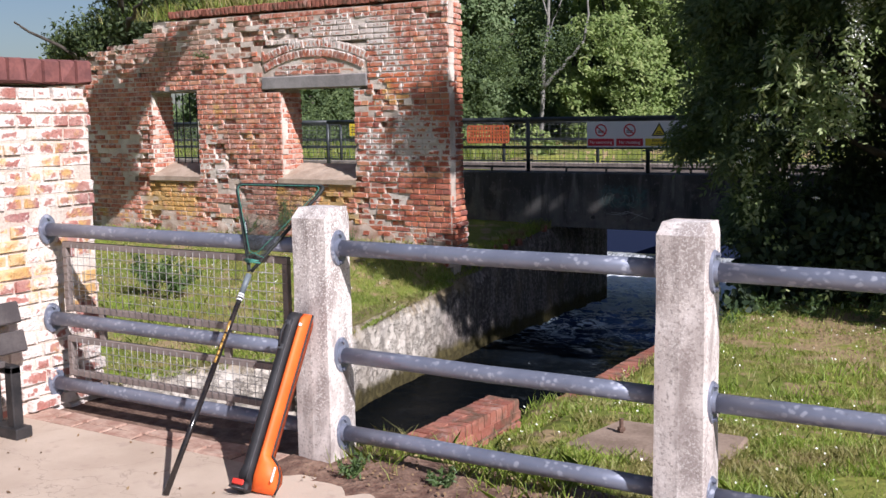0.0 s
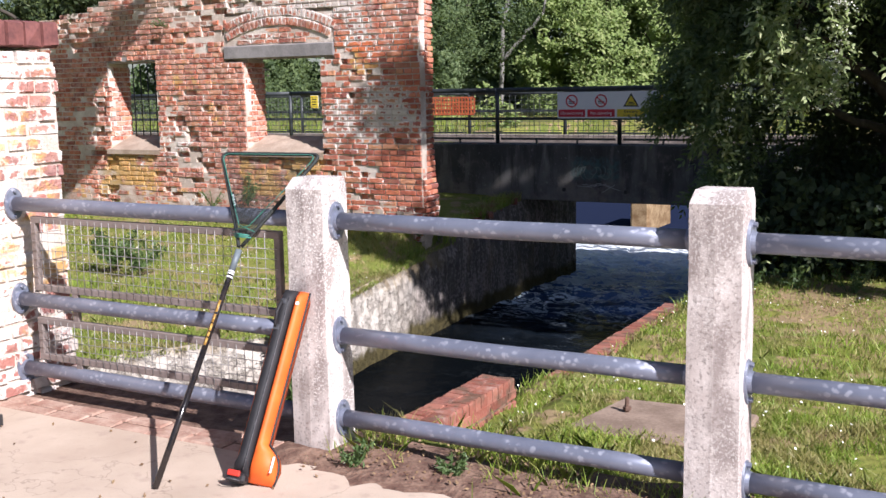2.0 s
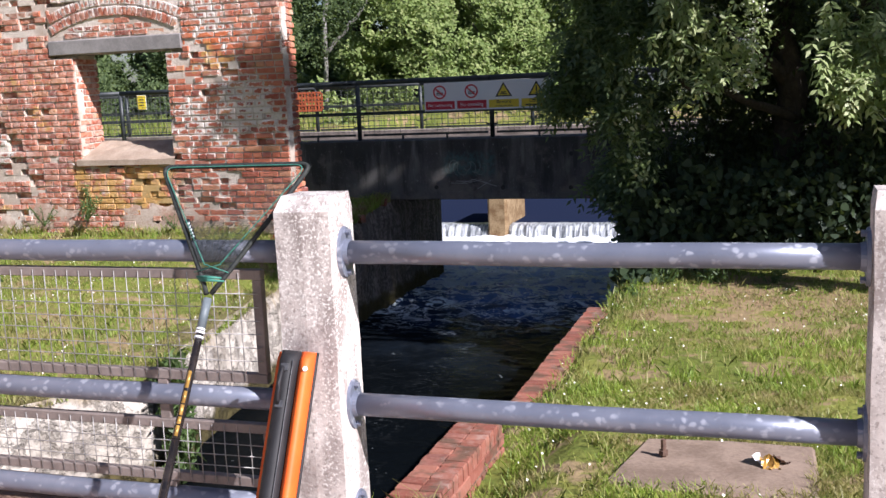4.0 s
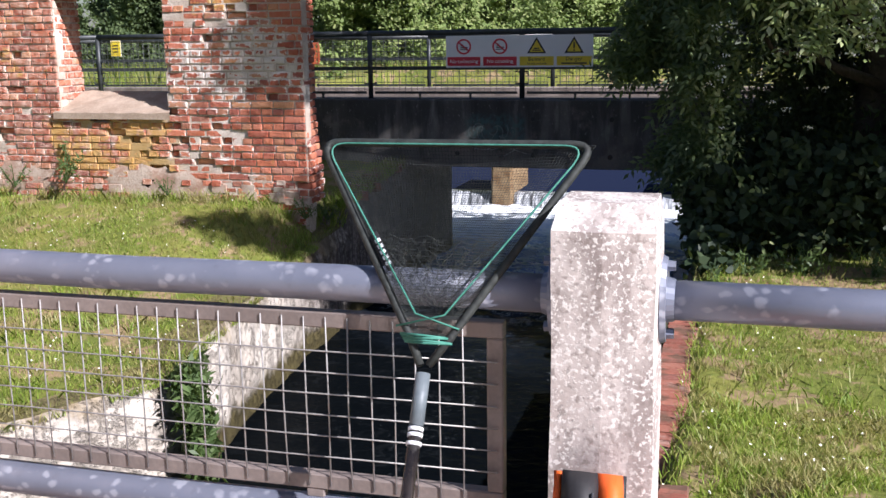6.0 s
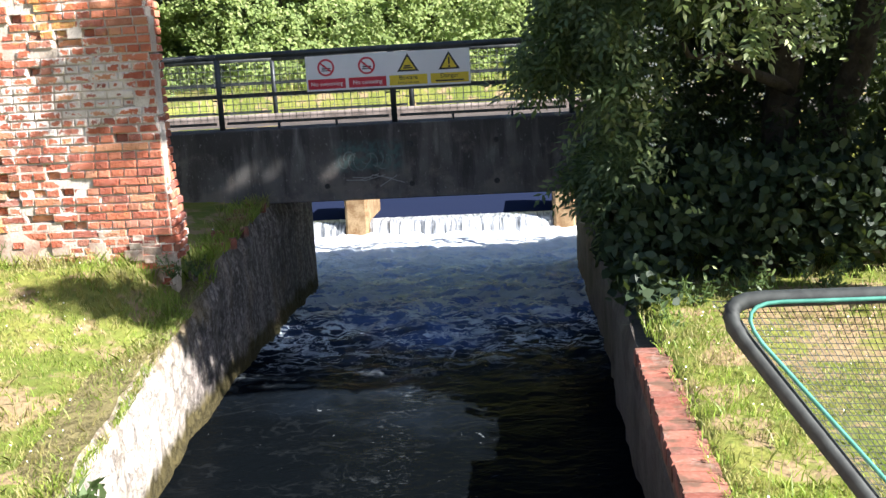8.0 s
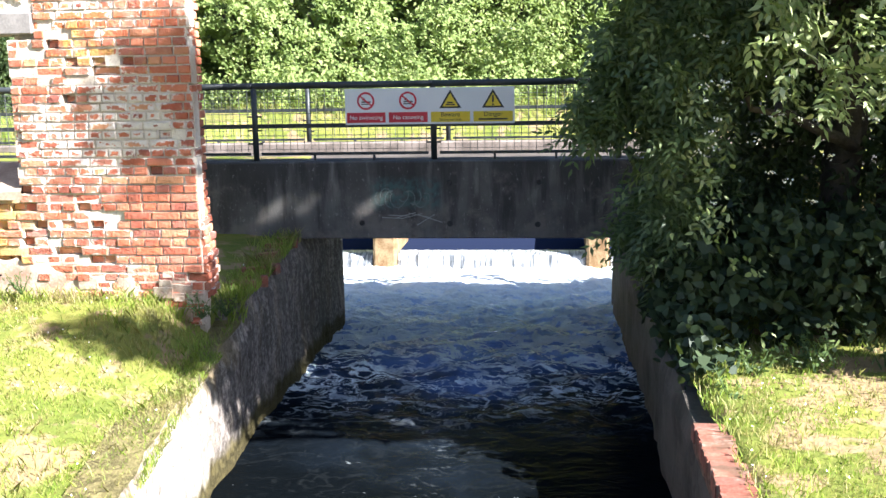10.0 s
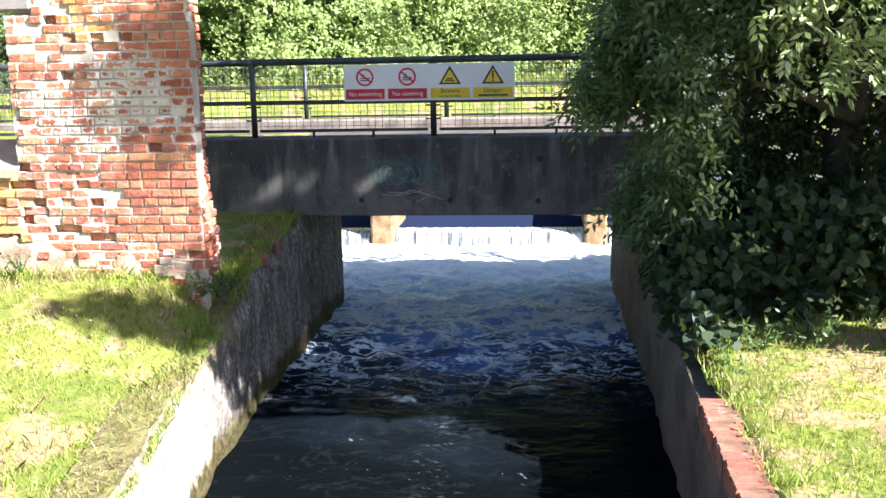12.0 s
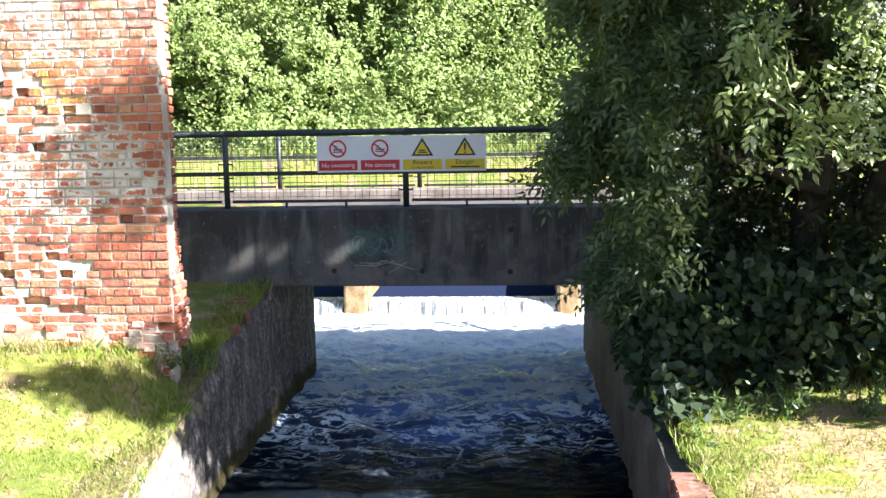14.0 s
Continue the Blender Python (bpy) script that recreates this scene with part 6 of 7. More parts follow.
def build_elder():
    t = thing("elder_tree", "dense dark elder tree overhanging the channel with creamy blossom", "tree", (1.6, 9.2, -0.4))
    o = Vector((-1.6, -9.2, 0.4))
    trunk = [([Vector(p) + o for p in pts], rr) for pts, rr in (
        limb((1.6, 9.2, -0.6), (1.3, 8.9, 3.2), 0.20, 0.11, 0.07, 3),
        limb((1.7, 9.1, -0.6), (2.6, 8.6, 4.2), 0.16, 0.08, 0.08, 5),
        limb((1.3, 8.9, 3.2), (0.6, 8.3, 5.6), 0.11, 0.04, 0.1, 7),
        limb((1.4, 9.0, 1.4), (0.1, 8.3, 2.6), 0.08, 0.025, 0.08, 9),
        limb((1.5, 9.0, 1.0), (0.4, 7.9, 1.5), 0.06, 0.02, 0.07, 11),
        limb((2.2, 8.8, 2.2), (2.4, 7.4, 4.0), 0.09, 0.03, 0.1, 13),
        limb((1.5, 9.0, 2.0), (-0.5, 9.0, 2.9), 0.06, 0.015, 0.08, 15))]
    tubes("trunk", trunk, M_BARK, t, 9, "grey brown forked trunk")
    # curtain of hanging sprays over the channel, with gaps between the boughs
    curtain = [(-0.80, 7.75, 1.32, 0.14, 0.2, 0.10), (-0.35, 7.6, 2.9, 0.45, 0.4, 0.35), (-0.4, 8.1, 2.6, 0.3, 0.3, 0.3),
               (-0.42, 7.9, 2.0, 0.28, 0.35, 0.34), (-0.32, 7.8, 2.5, 0.36, 0.4, 0.4), (-0.58, 7.9, 1.5, 0.24, 0.28, 0.2), (-0.45, 7.7, 1.5, 0.34, 0.3, 0.28), (-0.15, 7.6, 1.85, 0.38, 0.35, 0.4),
               (0.1, 7.6, 2.4, 0.42, 0.35, 0.42), (-0.15, 7.7, 1.25, 0.26, 0.3, 0.24), (0.0, 7.9, 3.0, 0.6, 0.5, 0.4), (-0.4, 8.2, 3.1, 0.45, 0.5, 0.4), (0.7, 7.5, 2.9, 0.5, 0.4, 0.4),
               (-0.25, 8.3, 0.5, 0.24, 0.3, 0.26), (-0.05, 8.0, 0.62, 0.26, 0.3, 0.3), (-0.08, 8.5, 0.1, 0.2, 0.35, 0.26), (0.5, 7.6, 2.0, 0.3, 0.3, 0.28), (1.4, 7.3, 2.9, 0.6, 0.4, 0.4), (2.2, 7.2, 2.7, 0.6, 0.4, 0.5), (2.3, 7.4, 1.7, 0.5, 0.4, 0.4)]
    pts = sun_gaps(blob_points(curtain, 6600, 0.3))
    aims = np.array((-0.45, -0.35, -0.55)) + RNG.normal(size=pts.shape) * 0.5
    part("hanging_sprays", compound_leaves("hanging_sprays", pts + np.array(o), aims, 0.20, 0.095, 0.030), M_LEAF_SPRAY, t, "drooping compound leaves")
    # Sprays that look sunlit through their paler leaf colour.
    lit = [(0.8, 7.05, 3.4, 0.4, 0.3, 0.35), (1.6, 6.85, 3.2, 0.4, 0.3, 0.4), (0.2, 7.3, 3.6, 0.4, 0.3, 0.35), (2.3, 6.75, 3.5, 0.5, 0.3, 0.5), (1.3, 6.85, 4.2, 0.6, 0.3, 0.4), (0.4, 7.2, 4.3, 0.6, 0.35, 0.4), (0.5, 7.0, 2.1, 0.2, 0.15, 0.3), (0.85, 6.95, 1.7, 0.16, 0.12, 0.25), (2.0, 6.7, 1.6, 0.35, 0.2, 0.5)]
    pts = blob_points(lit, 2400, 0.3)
    part("sunlit_sprays", compound_leaves("sunlit_sprays", pts + np.array(o), np.array((0.1, -0.5, -0.6)) + RNG.normal(size=pts.shape) * 0.5, 0.20, 0.10, 0.036), M_LEAF_SUN, t, "compound leaves in a paler green painted as sunlit")
    # inner growth behind the curtain and above the hollow, its shade put into darker leaves
    inner = [(1.2, 9.3, 1.8, 0.8, 0.3, 1.0), (0.8, 9.2, 0.8, 0.6, 0.25, 0.7), (1.9, 9.2, 1.0, 0.7, 0.3, 0.9), (0.5, 9.2, 1.6, 0.5, 0.25, 0.6), (0.0, 8.6, 1.2, 0.5, 0.4, 0.5), (1.0, 9.4, 1.0, 0.9, 0.5, 1.2), (0.4, 9.4, 2.4, 0.9, 0.5, 1.0), (2.0, 9.5, 1.5, 0.9, 0.6, 1.4), (2.6, 8.3, 3.0, 0.9, 0.9, 0.8), (1.4, 8.2, 3.5, 0.9, 0.8, 0.6),
             (0.1, 9.3, 0.4, 0.5, 0.4, 0.5), (3.5, 8.0, 1.2, 0.9, 0.6, 1.1), (3.4, 8.0, 2.6, 0.9, 0.7, 0.7), (2.5, 8.2, 0.7, 0.5, 0.4, 0.8), (1.3, 8.9, 2.2, 0.8, 0.3, 0.6), (2.0, 8.6, 0.3, 0.8, 0.4, 0.7)]
    high = [(0.6, 8.4, 4.6, 1.2, 1.2, 0.8), (2.2, 8.2, 4.8, 1.4, 1.3, 0.9), (3.6, 8.4, 3.6, 1.2, 1.2, 1.2), (1.4, 8.2, 5.8, 1.2, 1.2, 0.8), (1.2, 7.6, 4.0, 0.9, 0.5, 0.5),
            (3.2, 7.6, 5.6, 1.2, 1.2, 0.9), (3.8, 8.8, 1.8, 1.2, 1.0, 1.6), (-0.6, 9.2, 4.3, 0.9, 0.9, 0.7), (2.4, 7.8, 6.6, 1.0, 1.0, 0.7)]
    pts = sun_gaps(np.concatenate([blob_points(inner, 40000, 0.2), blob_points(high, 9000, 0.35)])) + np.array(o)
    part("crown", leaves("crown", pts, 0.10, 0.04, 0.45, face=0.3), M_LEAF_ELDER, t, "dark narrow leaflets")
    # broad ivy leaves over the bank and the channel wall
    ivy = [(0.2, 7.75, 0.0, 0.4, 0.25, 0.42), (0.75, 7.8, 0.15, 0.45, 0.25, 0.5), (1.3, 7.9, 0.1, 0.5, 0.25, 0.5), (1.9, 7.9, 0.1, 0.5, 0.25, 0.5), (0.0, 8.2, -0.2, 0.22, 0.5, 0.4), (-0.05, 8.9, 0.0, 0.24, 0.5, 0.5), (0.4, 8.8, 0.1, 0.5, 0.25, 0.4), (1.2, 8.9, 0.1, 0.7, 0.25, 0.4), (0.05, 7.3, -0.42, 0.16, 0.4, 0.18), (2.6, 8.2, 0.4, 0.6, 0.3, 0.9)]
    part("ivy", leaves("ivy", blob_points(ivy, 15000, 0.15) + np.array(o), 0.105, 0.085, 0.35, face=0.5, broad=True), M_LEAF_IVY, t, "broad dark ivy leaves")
    # leafy strands that hang down the sunny side
    strand = []
    for x, y, za, zb in ((1.12, 6.76, 3.2, 1.35), (1.2, 6.72, 2.4, 1.3), (1.1, 6.76, 2.7, 1.6), (1.26, 6.74, 2.2, 1.4), (0.42, 7.25, 2.9, 1.7), (0.62, 7.2, 2.4, 1.35), (-0.04, 7.35, 1.7, 0.55), (0.04, 7.3, 1.2, 0.45), (0.5, 7.2, 1.6, 1.2), (0.3, 7.3, 0.35, 0.2), (1.16, 6.9, 2.9, 1.4)):
        n = int((za - zb) * 120)
        zz = RNG.uniform(zb, za, n)
        clump = 0.025 + 0.085 * np.abs(np.sin(zz * 7 + x * 9))
        strand.append(np.stack([x + 0.06 * np.sin(zz * 3 + x * 5) + RNG.normal(size=n) * clump, y + RNG.normal(size=n) * 0.06, zz], 1))
    bp = np.concatenate([blob_points([(1.2, 7.1, 2.5, 0.3, 0.2, 0.5), (0.6, 7.3, 2.5, 0.3, 0.25, 0.4), (0.75, 7.2, -0.1, 0.3, 0.2, 0.2)], 260, 0.3)] + strand) + np.array(o)
    # The sun on these strands is painted in with the same pale leaf.
    part("painted_lit_leaves", leaves("painted_lit", bp, 0.066, 0.034, 0.25, face=1.0, broad=True), M_LEAF_SUN, t, "leaves of the strands, painted lighter as sunlit")
    bl = []
    for k in range(120):
        z = RNG.uniform(1.35, 3.3)
        c = np.array((1.16 + 0.05 * math.sin(z * 3.4) + RNG.normal() * 0.05, 6.72 + RNG.normal() * 0.04, z)) if k < 90 else np.array((RNG.uniform(-0.1, 0.9), 7.2, RNG.uniform(0.7, 2.6)))
        for _ in range(8):
            bl.append(c + RNG.normal(size=3) * np.array((0.026, 0.018, 0.018)))
    part("blossom", leaves("blossom", np.array(bl) + np.array(o), 0.024, 0.020, 0.0), M_PETAL, t, "creamy flower heads")


build_elder()


def build_overhead_tree():
    """A tall tree added on the bank out of view, its crown placed between the sun and the bridge."""
    t = thing("ash_tree", "tall unseen tree added on the bank to cast dappled shade", "tree", (6.4, 5.2, -0.5))
    o = Vector((-6.4, -5.2, 0.5))
    paths = [([Vector(p) + o for p in pts], rr) for pts, rr in (
        limb((6.4, 5.2, -0.7), (6.0, 5.2, 5.5), 0.26, 0.16, 0.08, 21), limb((6.0, 5.2, 5.5), (4.2, 4.6, 8.2), 0.14, 0.05, 0.15, 23),
        limb((6.1, 5.2, 4.6), (7.6, 6.4, 8.0), 0.13, 0.05, 0.15, 25), limb((6.0, 5.2, 5.5), (6.2, 5.6, 10.0), 0.15, 0.05, 0.15, 27), limb((6.0, 5.2, 4.2), (4.6, 6.4, 6.6), 0.1, 0.04, 0.12, 29), limb((6.1, 5.2, 2.0), (2.9, 6.4, 1.6), 0.06, 0.015, 0.08, 37), limb((5.9, 5.2, 4.0), (0.6, 5.7, 4.3), 0.10, 0.02, 0.12, 31), limb((5.9, 5.2, 4.6), (1.4, 4.4, 4.7), 0.08, 0.015, 0.12, 33), limb((5.9, 5.2, 5.2), (1.2, 5.3, 6.4), 0.08, 0.015, 0.12, 35))]
    tubes("trunk", paths, M_BARK, t, 9)
    blobs = [tuple(b) for b in SHADE_TREE_BLOBS]
    pts = sun_gaps(blob_points(blobs, 30000, 0.15)) + np.array(o)
    part("crown", leaves("crown", pts, 0.17, 0.075, 0.25), M_LEAF_FAR, t)


# Crown blobs set where shade is wanted on channel, bank, mill wall and bridge.
SHADE_TREE_BLOBS = [(2.6, 4.45, 5.0, 0.5, 0.35, 0.45), (2.6, 5.0, 4.9, 0.7, 0.7, 0.55), (2.6, 5.9, 4.7, 0.7, 0.7, 0.6), (2.3, 5.4, 4.2, 0.7, 0.7, 0.45), (1.4, 6.2, 3.8, 0.7, 0.7, 0.45), (2.7, 3.95, 5.55, 0.6, 0.22, 0.22), (2.1, 4.15, 5.3, 0.5, 0.2, 0.2), (2.6, 4.7, 7.3, 0.35, 0.25, 0.5), (1.6, 5.3, 6.3, 0.4, 0.25, 0.3), (3.0, 6.2, 5.6, 0.7, 0.6, 0.5), (4.6, 6.1, 6.6, 1.0, 0.9, 0.8), (4.0, 7.2, 6.4, 0.9, 0.8, 0.7), (5.6, 6.6, 8.0, 1.4, 1.1, 1.0), (7.2, 6.4, 8.2, 1.4, 1.2, 1.1),
             (6.2, 5.8, 9.6, 1.3, 1.1, 0.9), (3.2, 4.9, 7.2, 0.55, 0.5, 0.4), (4.0, 4.4, 8.2, 0.5, 0.45, 0.35), (7.6, 5.2, 6.2, 1.2, 1.0, 1.0),
             (3.0, 6.4, 1.6, 0.45, 0.4, 0.35), (3.6, 6.2, 1.5, 0.5, 0.4, 0.4), (2.6, 6.5, 1.3, 0.35, 0.3, 0.35)]
build_overhead_tree()


def build_wall_bush():
    t = thing("bush", "leafy bush spilling over the broken end of the mill wall", "bush", (-10.3, 8.3, -0.2))
    o = np.array((10.3, -8.3, 0.2))
    st = [([Vector(p) + Vector(o) for p in pts], rr) for pts, rr in (limb((-10.3, 8.5, -0.3), (-10.0, 8.0, 3.2), 0.10, 0.04, 0.08, 41), limb((-10.0, 8.0, 3.0), (-8.9, 7.4, 3.4), 0.05, 0.015, 0.06, 43), limb((-10.2, 8.2, 2.2), (-11.3, 7.0, 3.2), 0.05, 0.015, 0.06, 45))]
    tubes("stem", st, M_BARK, t, 7)
    front = [(-10.4, 8.7, 3.3, 0.8, 0.5, 0.6), (-9.4, 8.7, 3.35, 0.7, 0.4, 0.5), (-8.6, 8.6, 3.35, 0.6, 0.35, 0.42), (-8.0, 8.55, 3.4, 0.4, 0.3, 0.32), (-11.3, 8.6, 2.9, 0.6, 0.5, 0.6), (-9.9, 7.95, 3.05, 0.5, 0.25, 0.25),
             (-9.0, 8.7, 3.8, 0.9, 0.4, 0.45), (-10.4, 8.7, 4.0, 1.0, 0.5, 0.5), (-8.0, 8.6, 3.8, 0.5, 0.3, 0.3), (-10.4, 8.9, 4.5, 1.4, 0.5, 0.5), (-11.8, 8.4, 2.6, 0.6, 0.4, 0.7), (-10.9, 7.75, 2.8, 0.45, 0.2, 0.25),
             (-7.2, 8.6, 3.42, 0.3, 0.2, 0.2), (-8.4, 8.0, 3.25, 0.25, 0.2, 0.12)]
    # unseen boughs added towards the sun, placed so that their shadow falls on the brickwork
    boughs = []
    for xw, zw, s in ((-10.3, 1.9, 0.3), (-9.8, 2.05, 0.2), (-9.35, 2.28, 0.15), (-9.0, 2.45, 0.13), (-8.65, 2.62, 0.09), (-10.4, 1.4, 0.35), (-9.9, 1.6, 0.24), (-10.4, 0.8, 0.35), (-9.95, 1.05, 0.2), (-9.95, 0.5, 0.2), (-10.5, 0.35, 0.3), (-9.5, 1.9, 0.14)):
        k = 1.75
        boughs.append((xw + 2.2 * k, 7.76 - k, zw + 1.85 * k, s, s * 0.5, s))
    st = [([Vector(p) + Vector(o) for p in pts], rr) for pts, rr in (limb((-10.0, 8.0, 3.2), (-8.2, 6.4, 5.2), 0.05, 0.03, 0.06, 47), limb((-8.2, 6.4, 5.2), (-5.6, 6.0, 5.6), 0.03, 0.01, 0.06, 49), limb((-8.2, 6.4, 5.2), (-6.4, 6.0, 4.4), 0.03, 0.01, 0.06, 51))]
    tubes("bough", st, M_BARK, t, 7)
    part("crown", leaves("crown", blob_points(front, 40000, 0.15) + o, 0.10, 0.042, 0.3, face=0.3), M_LEAF_BUSH, t)
    part("bough_foliage", leaves("bough_foliage", blob_points(boughs, 1150, 0.05) + o, 0.26, 0.11, 0.3, face=0.7), M_LEAF_BUSH, t)


build_wall_bush()


def far_tree(i, x, y, h, w, mat, label, count, size):
    gz = 0.6
    t = thing("tree", label, "tree", (x, y, gz), group="trees behind the bridge")
    r = random.Random(100 + i)
    tips = [(r.uniform(-w, w) * 0.6, r.uniform(-w, w) * 0.6, h * r.uniform(0.5, 0.9)) for _ in range(6)]
    paths = [limb((0, 0, -0.3), (r.uniform(-0.3, 0.3), 0, h * 0.55), 0.22, 0.12, 0.15, i)]
    for k, tip in enumerate(tips):
        paths.append(limb((0, 0, h * 0.25 + 0.1 * k), tip, 0.07, 0.02, 0.15, i * 9 + k))
    tubes("trunk", paths, M_BARK, t, 6)
    blobs = []
    for k in range(76):
        a, zz = r.uniform(0, 6.28), r.uniform(0.02, 1.0) ** 1.25
        rad = w * (1.05 - 0.65 * zz) * r.uniform(0.5, 1.0)
        s = w * r.uniform(0.10, 0.30)
        blobs.append((math.cos(a) * rad, math.sin(a) * rad, h * zz, s, s, s * 0.8))
    part("crown", leaves("crown", blob_points(blobs, count, 0.72), size, size * 0.55, 0.2, face=1.1, broad=True), mat, t)


WOODS = [(-17.0, 24.0, 8.5, 2.6), (-13.4, 22.0, 7.5, 2.3), (-10.6, 24.5, 9.0, 2.6), (-8.0, 21.5, 7.0, 2.0), (-5.6, 23.5, 8.2, 2.3), (-3.2, 21.0, 6.6, 1.9),
         (-0.8, 23.0, 8.2, 2.3), (1.8, 21.5, 7.5, 2.2), (4.6, 23.0, 8.5, 2.5), (-21.5, 25.0, 9.0, 3.0), (-15.2, 29.0, 10.0, 3.0), (-7.0, 29.0, 10.5, 3.0), (0.5, 29.0, 10.5, 3.0), (7.5, 26.0, 9.0, 3.0), (-26.0, 28.0, 9.5, 3.2), (-11.5, 31.0, 11.0, 3.2), (-3.2, 32.0, 11.5, 3.2), (4.0, 31.0, 11.0, 3.2), (-19.0, 32.0, 11.0, 3.2), (11.0, 30.0, 10.0, 3.2), (-2.0, 26.0, 9.0, 2.4), (-9.4, 26.5, 9.5, 2.4), (-12.2, 19.0, 4.0, 1.6), (2.6, 18.6, 4.0, 1.5), (-5.0, 19.2, 2.6, 1.3), (-16.5, 19.5, 4.5, 1.8)]
for i, (x, y, h, w) in enumerate(WOODS):
    x, y, h, w = x * 1.45 + 0.7, y * 1.45 + 0.7, h * (1.0 if x < -8 else 1.12), w * 1.4
    grey = i in (1, 4, 9)
    # The western trees get their shade from the darker leaf colour.
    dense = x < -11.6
    far_tree(i, x, y, h, w, M_LEAF_GREY if grey else M_LEAF_SHADE if dense else M_LEAF_FAR, "pale grey-green willow beyond the bridge" if grey else "tree beyond the bridge with shade painted into its darker leaves" if dense else "leafy green tree beyond the bridge", *((34000, 0.18) if y < 36.4 and -20 < x < 8 else (15000, 0.28)))


def build_birch():
    t = thing("bare_tree", "bare forked pale-barked tree among the greenery", "tree", (-13.0, 29.0, 0.6))
    paths = [limb((0, 0, -0.3), (0.07, 0, 1.9), 0.09, 0.073, 0.03, 61), limb((0.07, 0, 1.9), (0.5, 0.1, 7.0), 0.084, 0.028, 0.07, 63),
             limb((0.07, 0, 1.9), (1.54, 0.1, 3.45), 0.07, 0.049, 0.04, 65), limb((1.54, 0.1, 3.45), (2.05, 0.2, 7.0), 0.048, 0.017, 0.06, 67),
             limb((0.28, 0, 4.3), (-0.56, 0.1, 6.4), 0.031, 0.011, 0.04, 69), limb((0.2, 0, 3.45), (1.05, 0, 5.4), 0.028, 0.01, 0.04, 71)]
    tubes("trunk", paths, M_BIRCH, t, 7, "pale smooth bark")


build_birch()


def build_hedge():
    t = thing("undergrowth", "tangled undergrowth and tall grass along the far verge", "undergrowth", (0, 18, 0.6), kind="stuff")
    blobs = [(x, RNG.uniform(-0.6, 1.6), RNG.uniform(0.2, 0.9), 0.8, 0.6, RNG.uniform(0.4, 0.9)) for x in np.arange(-24, 9, 0.7)]
    blobs += [(x, RNG.uniform(7.0, 10.0), RNG.uniform(0.3, 3.6), 0.9, 0.7, 0.7) for x in np.arange(-24, 10, 0.42)]
    blobs += [(x, RNG.uniform(11.0, 14.0), RNG.uniform(1.0, 8.0), 1.1, 0.8, 0.9) for x in np.arange(-11.4, 9, 0.2)]
    river = lambda x, y: y + 6.2 if -8.2 < x < 4.2 and y < 5 else y  # noqa: E731
    blobs = [(b[0], river(b[0], b[1])) + tuple(b[2:]) for b in blobs]
    # Western growth takes the leaf colour with shade painted in.
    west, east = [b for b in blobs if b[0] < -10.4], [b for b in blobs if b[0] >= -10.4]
    part("leaves", leaves("leaves", blob_points(west, 34000, 0.4), 0.10, 0.052, 0.1, face=0.7), M_LEAF_SHADE, t, "leaves painted darker for shade")
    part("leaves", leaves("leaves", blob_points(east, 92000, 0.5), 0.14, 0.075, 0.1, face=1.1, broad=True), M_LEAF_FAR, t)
    n = 22000
    p = np.stack([RNG.uniform(-24, 8, n), RNG.uniform(-4.2, 0.4, n), np.zeros(n)], 1)
    over = (p[:, 0] > -8.2) & (p[:, 0] < 4.2)
    p[over, 1] += 9.0
    me = blades("verge_grass", p + np.array((0, 0, 0.02)), 0.45, 0.016)
    part("verge_grass", me, M_GRASS, t)


def blades(name, roots, height, width, lean=0.35):
    n = len(roots)
    H = height * RNG.uniform(0.4, 1.2, (n, 1))
    a = RNG.uniform(0, 2 * np.pi, n)
    s = np.stack([np.cos(a), np.sin(a), np.zeros(n)], 1)
    b = RNG.uniform(0, 2 * np.pi, n)
    l = np.stack([np.cos(b), np.sin(b), np.zeros(n)], 1) * lean * H * RNG.uniform(0.2, 1.3, (n, 1))
    up = np.array((0, 0, 1.0))
    mid = roots + up * H * 0.6 + l * 0.4
    tip = roots + up * H + l
    W = width * RNG.uniform(0.6, 1.3, (n, 1))
    V = np.stack([roots - s * W * 0.5, roots + s * W * 0.5, mid + s * W * 0.35, tip, mid - s * W * 0.35], 1)
    return quads_mesh(name, V, 5)


build_hedge()


